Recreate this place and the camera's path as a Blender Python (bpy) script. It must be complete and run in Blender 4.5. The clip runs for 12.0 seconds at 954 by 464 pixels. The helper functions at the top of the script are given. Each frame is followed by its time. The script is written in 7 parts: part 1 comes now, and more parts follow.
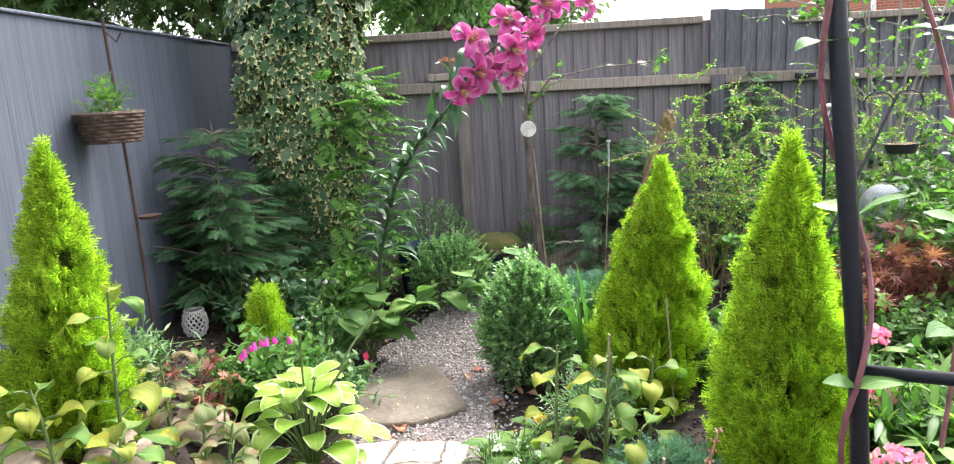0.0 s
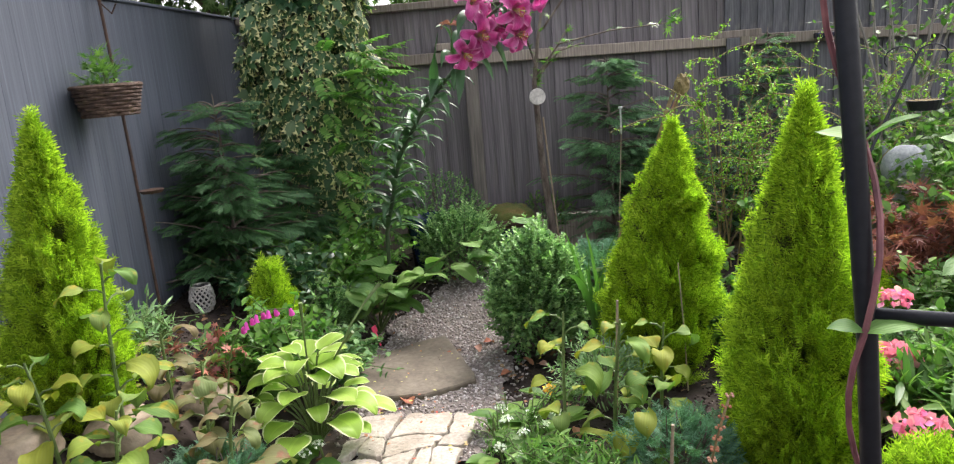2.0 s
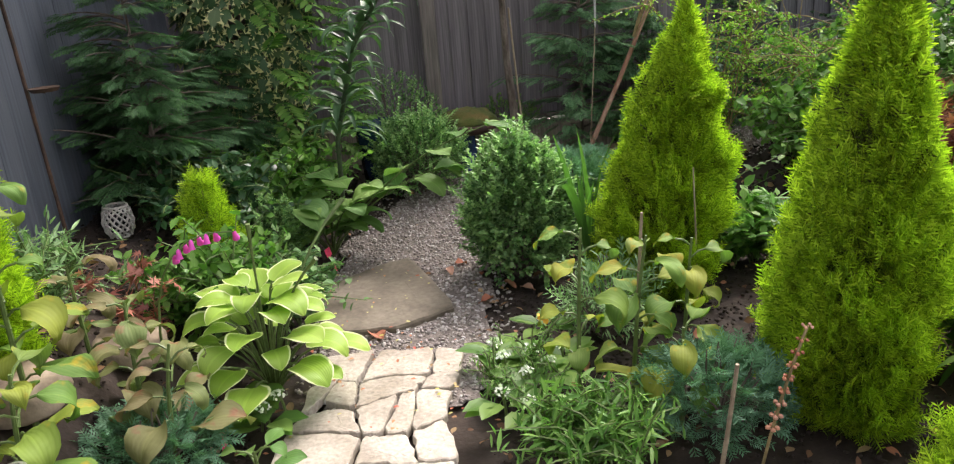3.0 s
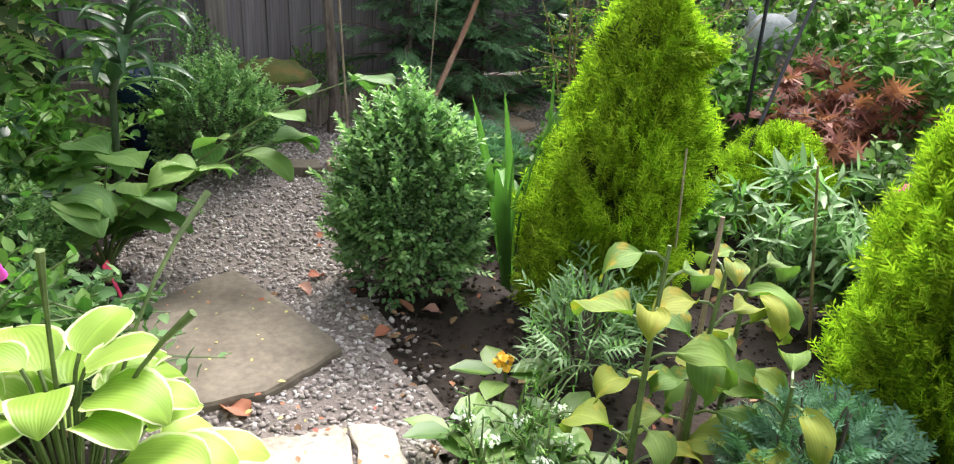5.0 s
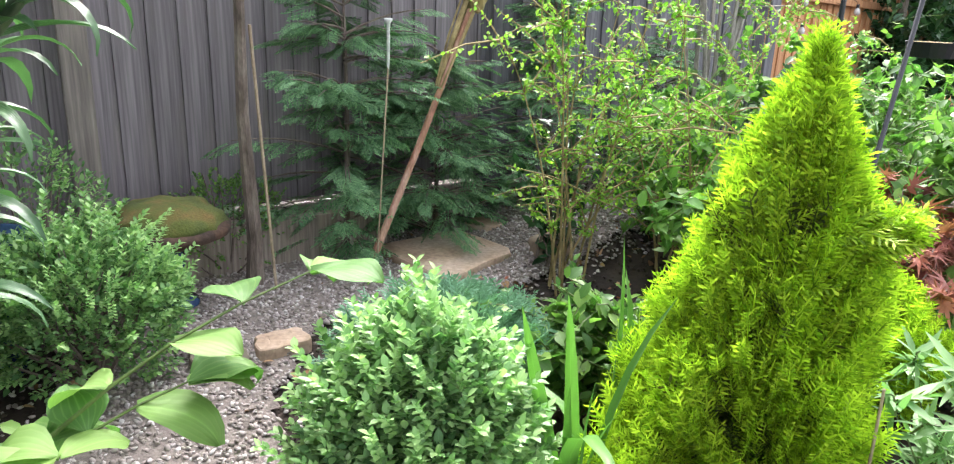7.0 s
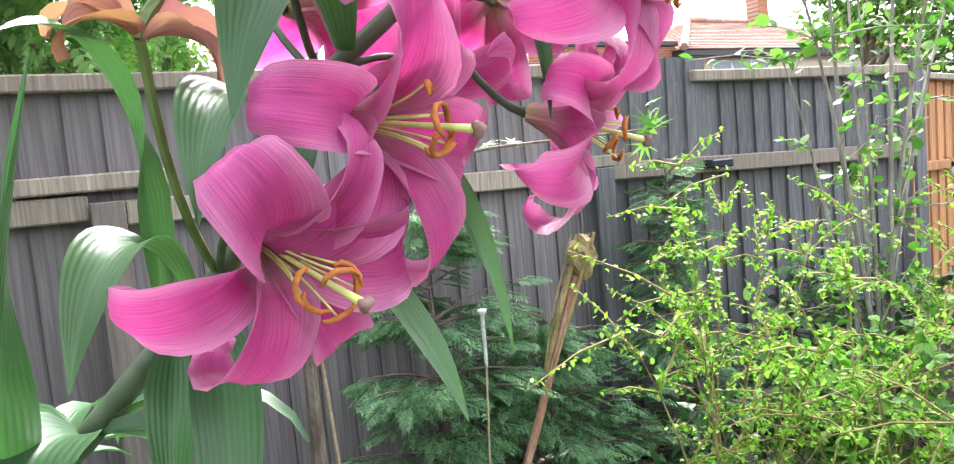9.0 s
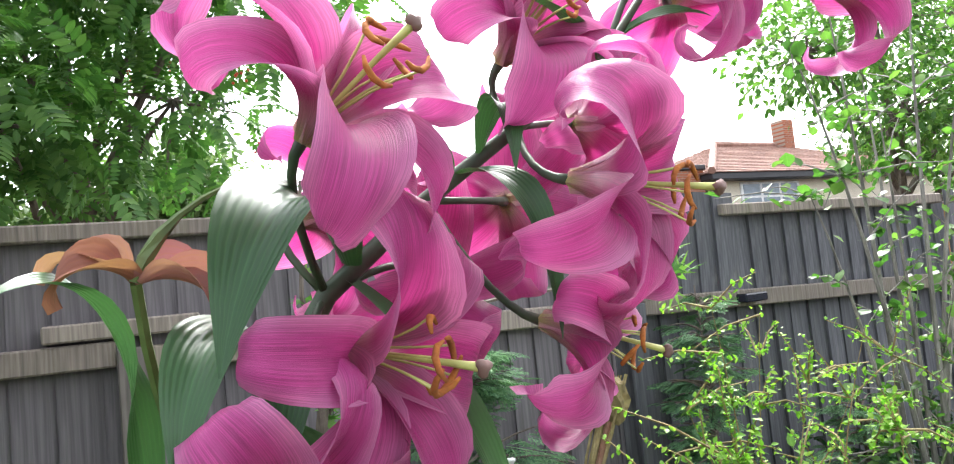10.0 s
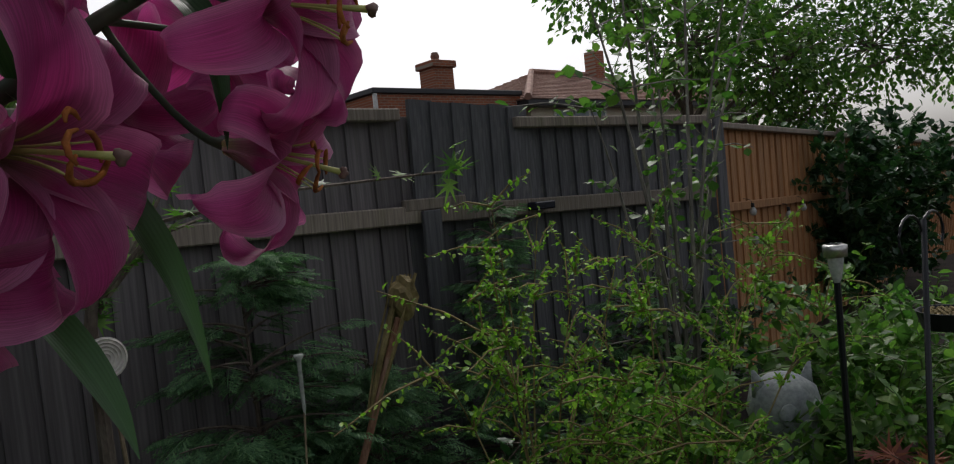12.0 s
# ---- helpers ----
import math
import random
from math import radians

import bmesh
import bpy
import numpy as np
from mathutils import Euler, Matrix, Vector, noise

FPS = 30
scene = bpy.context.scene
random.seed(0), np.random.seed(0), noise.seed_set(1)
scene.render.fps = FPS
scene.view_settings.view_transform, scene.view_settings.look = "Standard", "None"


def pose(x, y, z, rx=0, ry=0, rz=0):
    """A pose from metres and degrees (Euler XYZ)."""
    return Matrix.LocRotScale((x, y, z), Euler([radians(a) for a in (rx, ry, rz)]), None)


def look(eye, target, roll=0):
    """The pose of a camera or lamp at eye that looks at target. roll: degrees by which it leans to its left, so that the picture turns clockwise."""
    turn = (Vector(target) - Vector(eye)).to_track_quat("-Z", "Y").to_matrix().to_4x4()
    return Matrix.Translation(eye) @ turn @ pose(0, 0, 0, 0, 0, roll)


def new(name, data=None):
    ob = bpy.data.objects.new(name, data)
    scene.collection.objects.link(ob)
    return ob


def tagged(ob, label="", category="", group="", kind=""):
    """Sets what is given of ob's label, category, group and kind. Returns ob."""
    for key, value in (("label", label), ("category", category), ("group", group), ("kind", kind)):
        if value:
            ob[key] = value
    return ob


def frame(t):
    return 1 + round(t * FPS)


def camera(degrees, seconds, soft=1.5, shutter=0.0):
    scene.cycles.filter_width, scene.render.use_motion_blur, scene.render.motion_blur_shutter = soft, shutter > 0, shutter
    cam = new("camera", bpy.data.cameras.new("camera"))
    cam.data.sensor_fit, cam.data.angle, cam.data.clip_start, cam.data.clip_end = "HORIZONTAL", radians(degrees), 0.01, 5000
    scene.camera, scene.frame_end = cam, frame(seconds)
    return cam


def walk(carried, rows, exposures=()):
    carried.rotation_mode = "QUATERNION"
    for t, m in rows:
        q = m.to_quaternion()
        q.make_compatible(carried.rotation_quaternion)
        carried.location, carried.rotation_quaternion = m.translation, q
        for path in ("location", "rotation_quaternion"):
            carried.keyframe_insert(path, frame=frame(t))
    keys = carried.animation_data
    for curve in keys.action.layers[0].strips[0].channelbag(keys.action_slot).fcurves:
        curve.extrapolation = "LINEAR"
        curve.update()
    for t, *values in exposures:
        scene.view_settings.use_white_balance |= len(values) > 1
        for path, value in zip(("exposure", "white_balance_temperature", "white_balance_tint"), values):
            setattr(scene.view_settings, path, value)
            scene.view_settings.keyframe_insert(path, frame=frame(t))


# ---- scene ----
cam = camera(64.8, 12.0, 1.15)
PATH = [
    (0, (0.224, 0.079, 1.576), (0.266, 2.043, 1.197), -3.6),
    (0.5, (0.225, 0.078, 1.6), (0.314, 2.052, 1.292), -3.6),
    (1, (0.234, 0.074, 1.628), (0.315, 2.057, 1.384), -3.7),
    (1.5, (0.266, 0.088, 1.611), (0.292, 2.079, 1.421), -4.9),
    (2, (0.287, 0.153, 1.505), (0.272, 2.106, 1.075), -5.0),
    (2.5, (0.244, 0.402, 1.419), (0.361, 2.304, 0.812), -4.8),
    (2.7, (0.173, 0.52, 1.406), (0.307, 2.415, 0.782), -5.0),
    (4.3, (-0.204, 1.398, 1.089), (0.366, 3.127, 0.261), 2.8),
    (4.5, (-0.255, 1.55, 1.106), (0.484, 3.233, 0.318), 1.2),
    (5, (-0.368, 1.773, 1.13), (0.523, 3.405, 0.394), 3.0),
    (5.5, (-0.33, 2.075, 1.151), (0.456, 3.772, 0.442), -1.9),
    (6, (-0.27, 2.306, 1.157), (0.644, 3.944, 0.463), 0.9),
    (6.1, (-0.259, 2.373, 1.167), (0.714, 3.995, 0.516), 1.3),
    (6.5, (-0.228, 2.599, 1.201), (0.953, 4.098, 0.602), 0.6),
    (6.7, (-0.222, 2.677, 1.204), (0.962, 4.175, 0.609), 1.9),
    (8.3, (0.153, 3.164, 1.504), (1.103, 4.871, 1.073), -4.3),
    (8.5, (0.15, 3.211, 1.54), (1.138, 4.917, 1.197), -5.3),
    (8.7, (0.153, 3.261, 1.569), (1.165, 4.96, 1.274), -6.0),
    (9, (0.167, 3.282, 1.608), (1.127, 5.028, 1.431), -5.3),
    (9.5, (0.194, 3.308, 1.663), (1.1, 5.091, 1.678), -5.6),
    (10, (0.198, 3.292, 1.674), (1.112, 5.065, 1.825), -5.7),
    (10.5, (0.2, 3.266, 1.676), (1.211, 4.975, 1.909), -5.9),
    (11, (0.216, 3.251, 1.66), (1.373, 4.873, 1.831), -5.3),
    (11.5, (0.24, 3.241, 1.632), (1.449, 4.833, 1.678), -5.2),
    (12, (0.261, 3.199, 1.585), (1.544, 4.73, 1.491), -5.6),
]
walk(cam, [(t, look(eye, target, roll)) for t, eye, target, roll in PATH], [(0.0, 2.6, 6300, 16), (1.6, 2.55, 6300, 16), (2.1, 1.85, 6600, 16), (2.6, 1.8, 6800, 17), (4.4, 1.85, 6500, 13), (5.0, 2.25, 6500, 13), (6.5, 2.85, 6350, 15), (8.5, 3.2, 6450, 13), (9.5, 2.75, 6300, 11), (10.0, 2.4, 6300, 11), (10.6, 1.6, 6300, 12), (11.4, 0.22, 6400, 12), (12.0, -0.3, 6450, 12)])

# ---- light ----
world = bpy.data.worlds.new("world")
scene.world = world
world.use_nodes = True
wn, wl = world.node_tree.nodes, world.node_tree.links
sky = wn.new("ShaderNodeTexSky")
sky.sky_type = "NISHITA"
sky.sun_disc = False
sky.sun_elevation = radians(50)
sky.sun_rotation = radians(38)
sky.dust_density = 4.0
sky.air_density = 1.0
soften = wn.new("ShaderNodeHueSaturation")
soften.inputs["Saturation"].default_value = 0.22
wl.new(sky.outputs[0], soften.inputs["Color"])
wl.new(soften.outputs[0], wn["Background"].inputs[0])
wn["Background"].inputs[1].default_value = 0.15
sun = new("sun", bpy.data.lights.new("sun", "SUN"))
sun.data.energy, sun.data.angle, sun.data.color = 1.1, radians(20), (1.0, 0.96, 0.9)
sun.matrix_world = look((0, 0, 20), (-0.45, -0.55, 19.15))

# ---- materials ----
RNG = np.random.default_rng(7)


def nodes_of(name):
    m = bpy.data.materials.new(name)
    m.use_nodes = True
    t = m.node_tree
    return m, t.nodes, t.links, t.nodes["Principled BSDF"]


def ramp(n, l, src, stops):
    r = n.new("ShaderNodeValToRGB")
    els = r.color_ramp.elements
    while len(els) < len(stops):
        els.new(0.5)
    for e, (p, c) in zip(els, stops):
        e.position, e.color = p, (*c, 1)
    l.new(src, r.inputs[0])
    return r.outputs[0]


def noise_tex(n, l, scale, detail=4, coord=None, stretch=None):
    t = n.new("ShaderNodeTexNoise")
    t.inputs["Scale"].default_value, t.inputs["Detail"].default_value = scale, detail
    c = n.new("ShaderNodeTexCoord")
    if stretch:
        mp = n.new("ShaderNodeMapping")
        mp.inputs["Scale"].default_value = stretch
        l.new(c.outputs[coord or "Object"], mp.inputs[0])
        l.new(mp.outputs[0], t.inputs[0])
    else:
        l.new(c.outputs[coord or "Object"], t.inputs[0])
    return t.outputs["Fac"]


def mixc(n, l, fac, a, b, mode="MIX"):
    m = n.new("ShaderNodeMix")
    m.data_type, m.blend_type = "RGBA", mode
    if hasattr(fac, "links"):
        l.new(fac, m.inputs[0])
    else:
        m.inputs[0].default_value = fac
    for i, v in ((6, a), (7, b)):
        if hasattr(v, "links"):
            l.new(v, m.inputs[i])
        else:
            m.inputs[i].default_value = (*v, 1)
    return m.outputs[2]


def bump(n, l, p, h, strength=0.4, dist=0.01):
    b = n.new("ShaderNodeBump")
    b.inputs["Strength"].default_value, b.inputs["Distance"].default_value = strength, dist
    l.new(h, b.inputs["Height"])
    l.new(b.outputs[0], p.inputs["Normal"])


def rough_mat(name, cols, scale, rough=0.8, fine=60, bumps=0.4, stretch=None, metal=0.0, obj_random=0.0):
    """Mottled surface: a broad stain ramp, fine grain and relief."""
    m, n, l, p = nodes_of(name)
    big = noise_tex(n, l, scale, 6, stretch=stretch)
    col = ramp(n, l, big, [(0.3 + 0.4 * i / max(1, len(cols) - 1), c) for i, c in enumerate(cols)])
    fn = noise_tex(n, l, fine, 3, stretch=stretch)
    g = ramp(n, l, fn, [(0.3, (0.75,) * 3), (0.7, (1.15,) * 3)])
    col = mixc(n, l, 1.0, col, g, "MULTIPLY")
    if obj_random:
        oi = n.new("ShaderNodeObjectInfo")
        r = ramp(n, l, oi.outputs["Random"], [(0.0, (1 - obj_random,) * 3), (1.0, (1 + obj_random,) * 3)])
        col = mixc(n, l, 1.0, col, r, "MULTIPLY")
    l.new(col, p.inputs["Base Color"])
    p.inputs["Roughness"].default_value, p.inputs["Metallic"].default_value = rough, metal
    bump(n, l, p, fn, bumps, 0.004)
    return m


def leaf_mat(name, cols, gloss=0.45, through_light=0.35, edge=None, vein=None, spots=None, per_object=False, warm=0.97):
    """Leaf: colour differs from leaf to leaf; light passes through; optional pale margin and veins along the leaf."""
    m, n, l, p = nodes_of(name)
    if per_object:
        rnd = n.new("ShaderNodeObjectInfo").outputs["Random"]
    else:
        rnd = n.new("ShaderNodeNewGeometry").outputs["Random Per Island"]
    col = ramp(n, l, rnd, [(i / max(1, len(cols) - 1), (c[0] * warm, c[1], c[2])) for i, c in enumerate(cols)])
    uvn = n.new("ShaderNodeUVMap")
    sep = n.new("ShaderNodeSeparateXYZ")
    l.new(uvn.outputs[0], sep.inputs[0])
    off = n.new("ShaderNodeMath")
    off.operation = "ABSOLUTE"
    l.new(sep.outputs[0], off.inputs[0])
    nz = noise_tex(n, l, 25, 3)
    if spots:
        s = ramp(n, l, noise_tex(n, l, 14, 4), [(0.52, (0, 0, 0)), (0.62, (1, 1, 1))])
        col = mixc(n, l, s, col, spots)
    if edge:
        w = n.new("ShaderNodeMath")
        w.operation = "MULTIPLY_ADD"
        l.new(nz, w.inputs[0])
        w.inputs[1].default_value = 0.2
        l.new(off.outputs[0], w.inputs[2])
        e = ramp(n, l, w.outputs[0], [(edge[1], (0, 0, 0)), (edge[1] + 0.08, (1, 1, 1))])
        col = mixc(n, l, e, col, edge[0])
    if vein:
        wv = n.new("ShaderNodeTexWave")
        wv.inputs["Scale"].default_value = vein[1]
        wv.inputs["Distortion"].default_value = 0.6
        wv.bands_direction = "X"
        l.new(uvn.outputs[0], wv.inputs[0])
        v = ramp(n, l, wv.outputs["Fac"], [(0.0, (1, 1, 1)), (0.25, (0, 0, 0))])
        vm = n.new("ShaderNodeMath")
        vm.operation = "MULTIPLY"
        l.new(v, vm.inputs[0])
        vm.inputs[1].default_value = 0.2
        col = mixc(n, l, vm.outputs[0], col, vein[0])
        bump(n, l, p, wv.outputs["Fac"], 0.16, 0.002)
    else:
        bump(n, l, p, nz, 0.3, 0.003)
    mid = ramp(n, l, off.outputs[0], [(0.0, (1.18,) * 3), (0.12, (1, 1, 1))])
    col = mixc(n, l, 1.0, col, mid, "MULTIPLY")
    l.new(col, p.inputs["Base Color"])
    p.inputs["Roughness"].default_value = gloss
    p.inputs["Specular IOR Level"].default_value = 0.3
    tr = n.new("ShaderNodeBsdfTranslucent")
    tcol = mixc(n, l, 1.0, col, (0.95, 1.3, 0.65), "MULTIPLY")
    l.new(tcol, tr.inputs[0])
    mx = n.new("ShaderNodeMixShader")
    mx.inputs[0].default_value = through_light
    l.new(p.outputs[0], mx.inputs[1])
    l.new(tr.outputs[0], mx.inputs[2])
    l.new(mx.outputs[0], n["Material Output"].inputs[0])
    return m


def plain(name, col, rough=0.5, metal=0.0):
    return rough_mat(name, [tuple(c * 0.85 for c in col), col, tuple(min(1, c * 1.12) for c in col)], 6, rough, 90, 0.15, metal=metal)


M_SOIL = rough_mat("soil", [(0.014, 0.009, 0.007), (0.03, 0.02, 0.014), (0.05, 0.034, 0.025)], 5, 0.95, 55, 0.9)
M_GRAVEL_BED = rough_mat("gravel_bed", [(0.12, 0.1, 0.09), (0.2, 0.17, 0.15)], 30, 0.95, 120, 0.9)


def gravel_mat():
    m, n, l, p = nodes_of("gravel_stone")
    r = n.new("ShaderNodeNewGeometry").outputs["Random Per Island"]
    col = ramp(n, l, r, [(0, (0.16, 0.135, 0.12)), (0.3, (0.29, 0.255, 0.23)), (0.6, (0.27, 0.235, 0.22)), (0.85, (0.4, 0.37, 0.345)), (1, (0.5, 0.48, 0.46))])
    g = ramp(n, l, noise_tex(n, l, 120, 3), [(0.3, (0.8,) * 3), (0.7, (1.1,) * 3)])
    l.new(mixc(n, l, 1.0, col, g, "MULTIPLY"), p.inputs["Base Color"])
    p.inputs["Roughness"].default_value = 0.85
    return m


M_GRAVEL = gravel_mat()
M_SLAB = rough_mat("flagstone", [(0.085, 0.071, 0.05), (0.14, 0.117, 0.085), (0.2, 0.17, 0.13)], 3.5, 0.85, 45, 0.35)
M_SLAB_WARM = rough_mat("sandstone", [(0.25, 0.17, 0.11), (0.38, 0.28, 0.2), (0.42, 0.34, 0.27)], 5, 0.85, 60, 0.4)
M_PAVER = rough_mat("cream_paving", [(0.27, 0.23, 0.18), (0.38, 0.335, 0.275), (0.45, 0.405, 0.345)], 6, 0.8, 70, 0.35, obj_random=0.08)
M_ROCK = rough_mat("rock", [(0.12, 0.09, 0.06), (0.26, 0.2, 0.14), (0.34, 0.28, 0.21)], 4, 0.9, 40, 0.8)
M_MOSS = rough_mat("moss", [(0.03, 0.045, 0.01), (0.07, 0.085, 0.015), (0.15, 0.085, 0.03)], 9, 1.0, 150, 1.0)


def fence_mat(name, cols, algae, weather, amount, spread=0.19):
    m, n, l, p = nodes_of(name)
    grain = noise_tex(n, l, 6, 6, stretch=(14, 14, 0.7))
    col = ramp(n, l, grain, [(0.3, cols[0]), (0.55, cols[1]), (0.75, cols[2])])
    st = ramp(n, l, noise_tex(n, l, 2.2, 5, stretch=(5, 5, 0.6)), [(0.56, (0, 0, 0)), (0.75, (amount,) * 3)])
    col = mixc(n, l, st, col, algae)
    wr = ramp(n, l, noise_tex(n, l, 7, 6, stretch=(3, 3, 0.5)), [(0.62, (0, 0, 0)), (0.72, (amount,) * 3)])
    col = mixc(n, l, wr, col, weather)
    oi = n.new("ShaderNodeObjectInfo")
    r = ramp(n, l, oi.outputs["Random"], [(0.0, (1 - spread,) * 3), (1.0, (1 + spread,) * 3)])
    l.new(mixc(n, l, 1.0, col, r, "MULTIPLY"), p.inputs["Base Color"])
    p.inputs["Roughness"].default_value = 0.8
    bump(n, l, p, grain, 0.5, 0.004)
    return m


M_BOARD = fence_mat("brown_grey_board", [(0.088, 0.079, 0.083), (0.142, 0.128, 0.134), (0.195, 0.177, 0.182)], (0.1, 0.1, 0.03), (0.16, 0.14, 0.13), 0.45)
M_BOARD_BLUE = fence_mat("slate_grey_board", [(0.06, 0.062, 0.07), (0.1, 0.1, 0.11), (0.14, 0.14, 0.15)], (0.11, 0.11, 0.06), (0.2, 0.19, 0.18), 0.4)
M_WALLBOARD = fence_mat("blue_grey_paint", [(0.048, 0.057, 0.074), (0.068, 0.08, 0.101), (0.089, 0.103, 0.127)], (0.1, 0.11, 0.125), (0.2, 0.21, 0.23), 0.35, 0.05)
M_RAIL = fence_mat("weathered_rail", [(0.13, 0.11, 0.09), (0.24, 0.2, 0.165), (0.33, 0.29, 0.24)], (0.14, 0.13, 0.07), (0.36, 0.32, 0.28), 0.6)
M_POST = fence_mat("weathered_post", [(0.09, 0.08, 0.07), (0.15, 0.13, 0.115), (0.2, 0.18, 0.155)], (0.12, 0.12, 0.07), (0.24, 0.22, 0.2), 0.5)
M_ORANGE = fence_mat("orange_board", [(0.26, 0.12, 0.05), (0.42, 0.21, 0.09), (0.52, 0.29, 0.14)], (0.2, 0.12, 0.06), (0.55, 0.34, 0.18), 0.4)
M_BARK = rough_mat("bark", [(0.06, 0.045, 0.035), (0.14, 0.11, 0.09), (0.2, 0.17, 0.14)], 9, 0.9, 60, 0.8, stretch=(3, 3, 0.6))
M_BARK_GREY = rough_mat("pale_grey_bark", [(0.12, 0.11, 0.095), (0.22, 0.2, 0.18), (0.3, 0.28, 0.25)], 9, 0.85, 60, 0.5, stretch=(3, 3, 0.6))
M_BARK_RED = rough_mat("red_bark", [(0.2, 0.09, 0.05), (0.34, 0.18, 0.12), (0.42, 0.27, 0.2)], 9, 0.8, 60, 0.5, stretch=(3, 3, 0.6))
M_TWIG = rough_mat("twig", [(0.12, 0.09, 0.035), (0.22, 0.17, 0.07), (0.32, 0.25, 0.12)], 12, 0.85, 60, 0.4)
M_CANE = rough_mat("cane", [(0.22, 0.16, 0.1), (0.36, 0.29, 0.2)], 12, 0.7, 60, 0.3)
M_BLACK = plain("black_metal", (0.012, 0.014, 0.018), 0.4, 0.3)
M_RUST = rough_mat("rusty_iron", [(0.03, 0.02, 0.015), (0.1, 0.055, 0.035)], 14, 0.8, 90, 0.5, metal=0.3)
M_WICKER = rough_mat("wicker", [(0.03, 0.018, 0.012), (0.075, 0.045, 0.03), (0.12, 0.08, 0.055)], 22, 0.8, 90, 0.5)
M_STEEL = plain("brushed_steel", (0.6, 0.6, 0.58), 0.3, 0.9)
M_DARKGLASS = plain("solar_panel", (0.015, 0.018, 0.03), 0.15)
M_POT = plain("blue_glazed_pot", (0.03, 0.06, 0.13), 0.25)
M_STONE_GREY = rough_mat("grey_cast_stone", [(0.2, 0.22, 0.24), (0.31, 0.33, 0.35), (0.4, 0.42, 0.43)], 7, 0.85, 60, 0.4)
M_WHITE_METAL = rough_mat("white_lantern_paint", [(0.45, 0.42, 0.38), (0.7, 0.68, 0.63)], 9, 0.5, 60, 0.2)
M_PINK_TAG = plain("pink_plastic", (0.85, 0.06, 0.16), 0.4)
M_DEADLEAF = leaf_mat("dead_leaf", [(0.3, 0.1, 0.06), (0.42, 0.2, 0.12), (0.5, 0.28, 0.22)], 0.7, 0.2, per_object=True, warm=1.0)
M_STEM = rough_mat("green_stem", [(0.06, 0.1, 0.02), (0.12, 0.18, 0.05)], 20, 0.5, 60, 0.2)
M_LILYSTEM = rough_mat("lily_stem", [(0.035, 0.06, 0.03), (0.07, 0.1, 0.05)], 20, 0.5, 60, 0.2)

G_BOX = leaf_mat("box_leaf", [(0.05, 0.12, 0.04), (0.1, 0.2, 0.075), (0.16, 0.27, 0.11), (0.22, 0.33, 0.14)], 0.72, 0.35)
G_SHOOT = leaf_mat("box_shoot_leaf", [(0.11, 0.22, 0.075), (0.18, 0.32, 0.115), (0.26, 0.41, 0.155), (0.34, 0.48, 0.2)], 0.42, 0.35)
G_THUJA = leaf_mat("golden_conifer", [(0.12, 0.2, 0.012), (0.25, 0.37, 0.02), (0.37, 0.49, 0.03), (0.52, 0.62, 0.05)], 0.55, 0.45)
# Inner conifer foliage, its colour darkened so gaps in the crown read as shade.
G_THUJA_SHADE = leaf_mat("conifer_shaded_inside", [(0.03, 0.055, 0.008), (0.08, 0.09, 0.015)], 0.7, 0.2)
G_CYPRESS = leaf_mat("blue_green_cypress", [(0.06, 0.14, 0.07), (0.13, 0.25, 0.125), (0.23, 0.38, 0.19)], 0.5, 0.3)
# Deeper green for the left cypresses, with their corner's shade in the colour.
G_CYPRESS_SHADED = leaf_mat("deep_green_shaded_cypress", [(0.035, 0.09, 0.035), (0.06, 0.14, 0.055), (0.1, 0.2, 0.08)], 0.55, 0.3)
G_JUNIPER = leaf_mat("juniper", [(0.06, 0.14, 0.07), (0.11, 0.22, 0.13), (0.15, 0.28, 0.19)], 0.55, 0.3)
G_IVY = leaf_mat("variegated_ivy", [(0.045, 0.1, 0.04), (0.06, 0.13, 0.05), (0.1, 0.15, 0.06)], 0.35, 0.25, edge=((0.56, 0.55, 0.26), 0.64))
G_IVY_DARK = leaf_mat("dark_ivy", [(0.015, 0.05, 0.02), (0.03, 0.08, 0.03), (0.05, 0.11, 0.04)], 0.3, 0.25)
G_ROWAN = leaf_mat("rowan_leaf", [(0.06, 0.16, 0.03), (0.12, 0.25, 0.05), (0.2, 0.34, 0.08)], 0.45, 0.4)
G_ROWAN_DARK = leaf_mat("rowan_tree_leaf", [(0.05, 0.12, 0.03), (0.09, 0.19, 0.045), (0.15, 0.26, 0.07)], 0.5, 0.4)
G_TREE = leaf_mat("tree_leaf", [(0.03, 0.08, 0.02), (0.06, 0.13, 0.03), (0.1, 0.18, 0.05), (0.15, 0.2, 0.08)], 0.5, 0.35)
G_TREE_FAR = leaf_mat("far_tree_leaf", [(0.08, 0.14, 0.05), (0.14, 0.2, 0.07), (0.2, 0.26, 0.1)], 0.6, 0.35)
G_HOSTA = leaf_mat("hosta_leaf", [(0.23, 0.36, 0.045), (0.3, 0.43, 0.07), (0.36, 0.48, 0.1)], 0.45, 0.3, edge=((0.66, 0.69, 0.4), 0.94), vein=((0.17, 0.31, 0.05), 2.2), per_object=True)
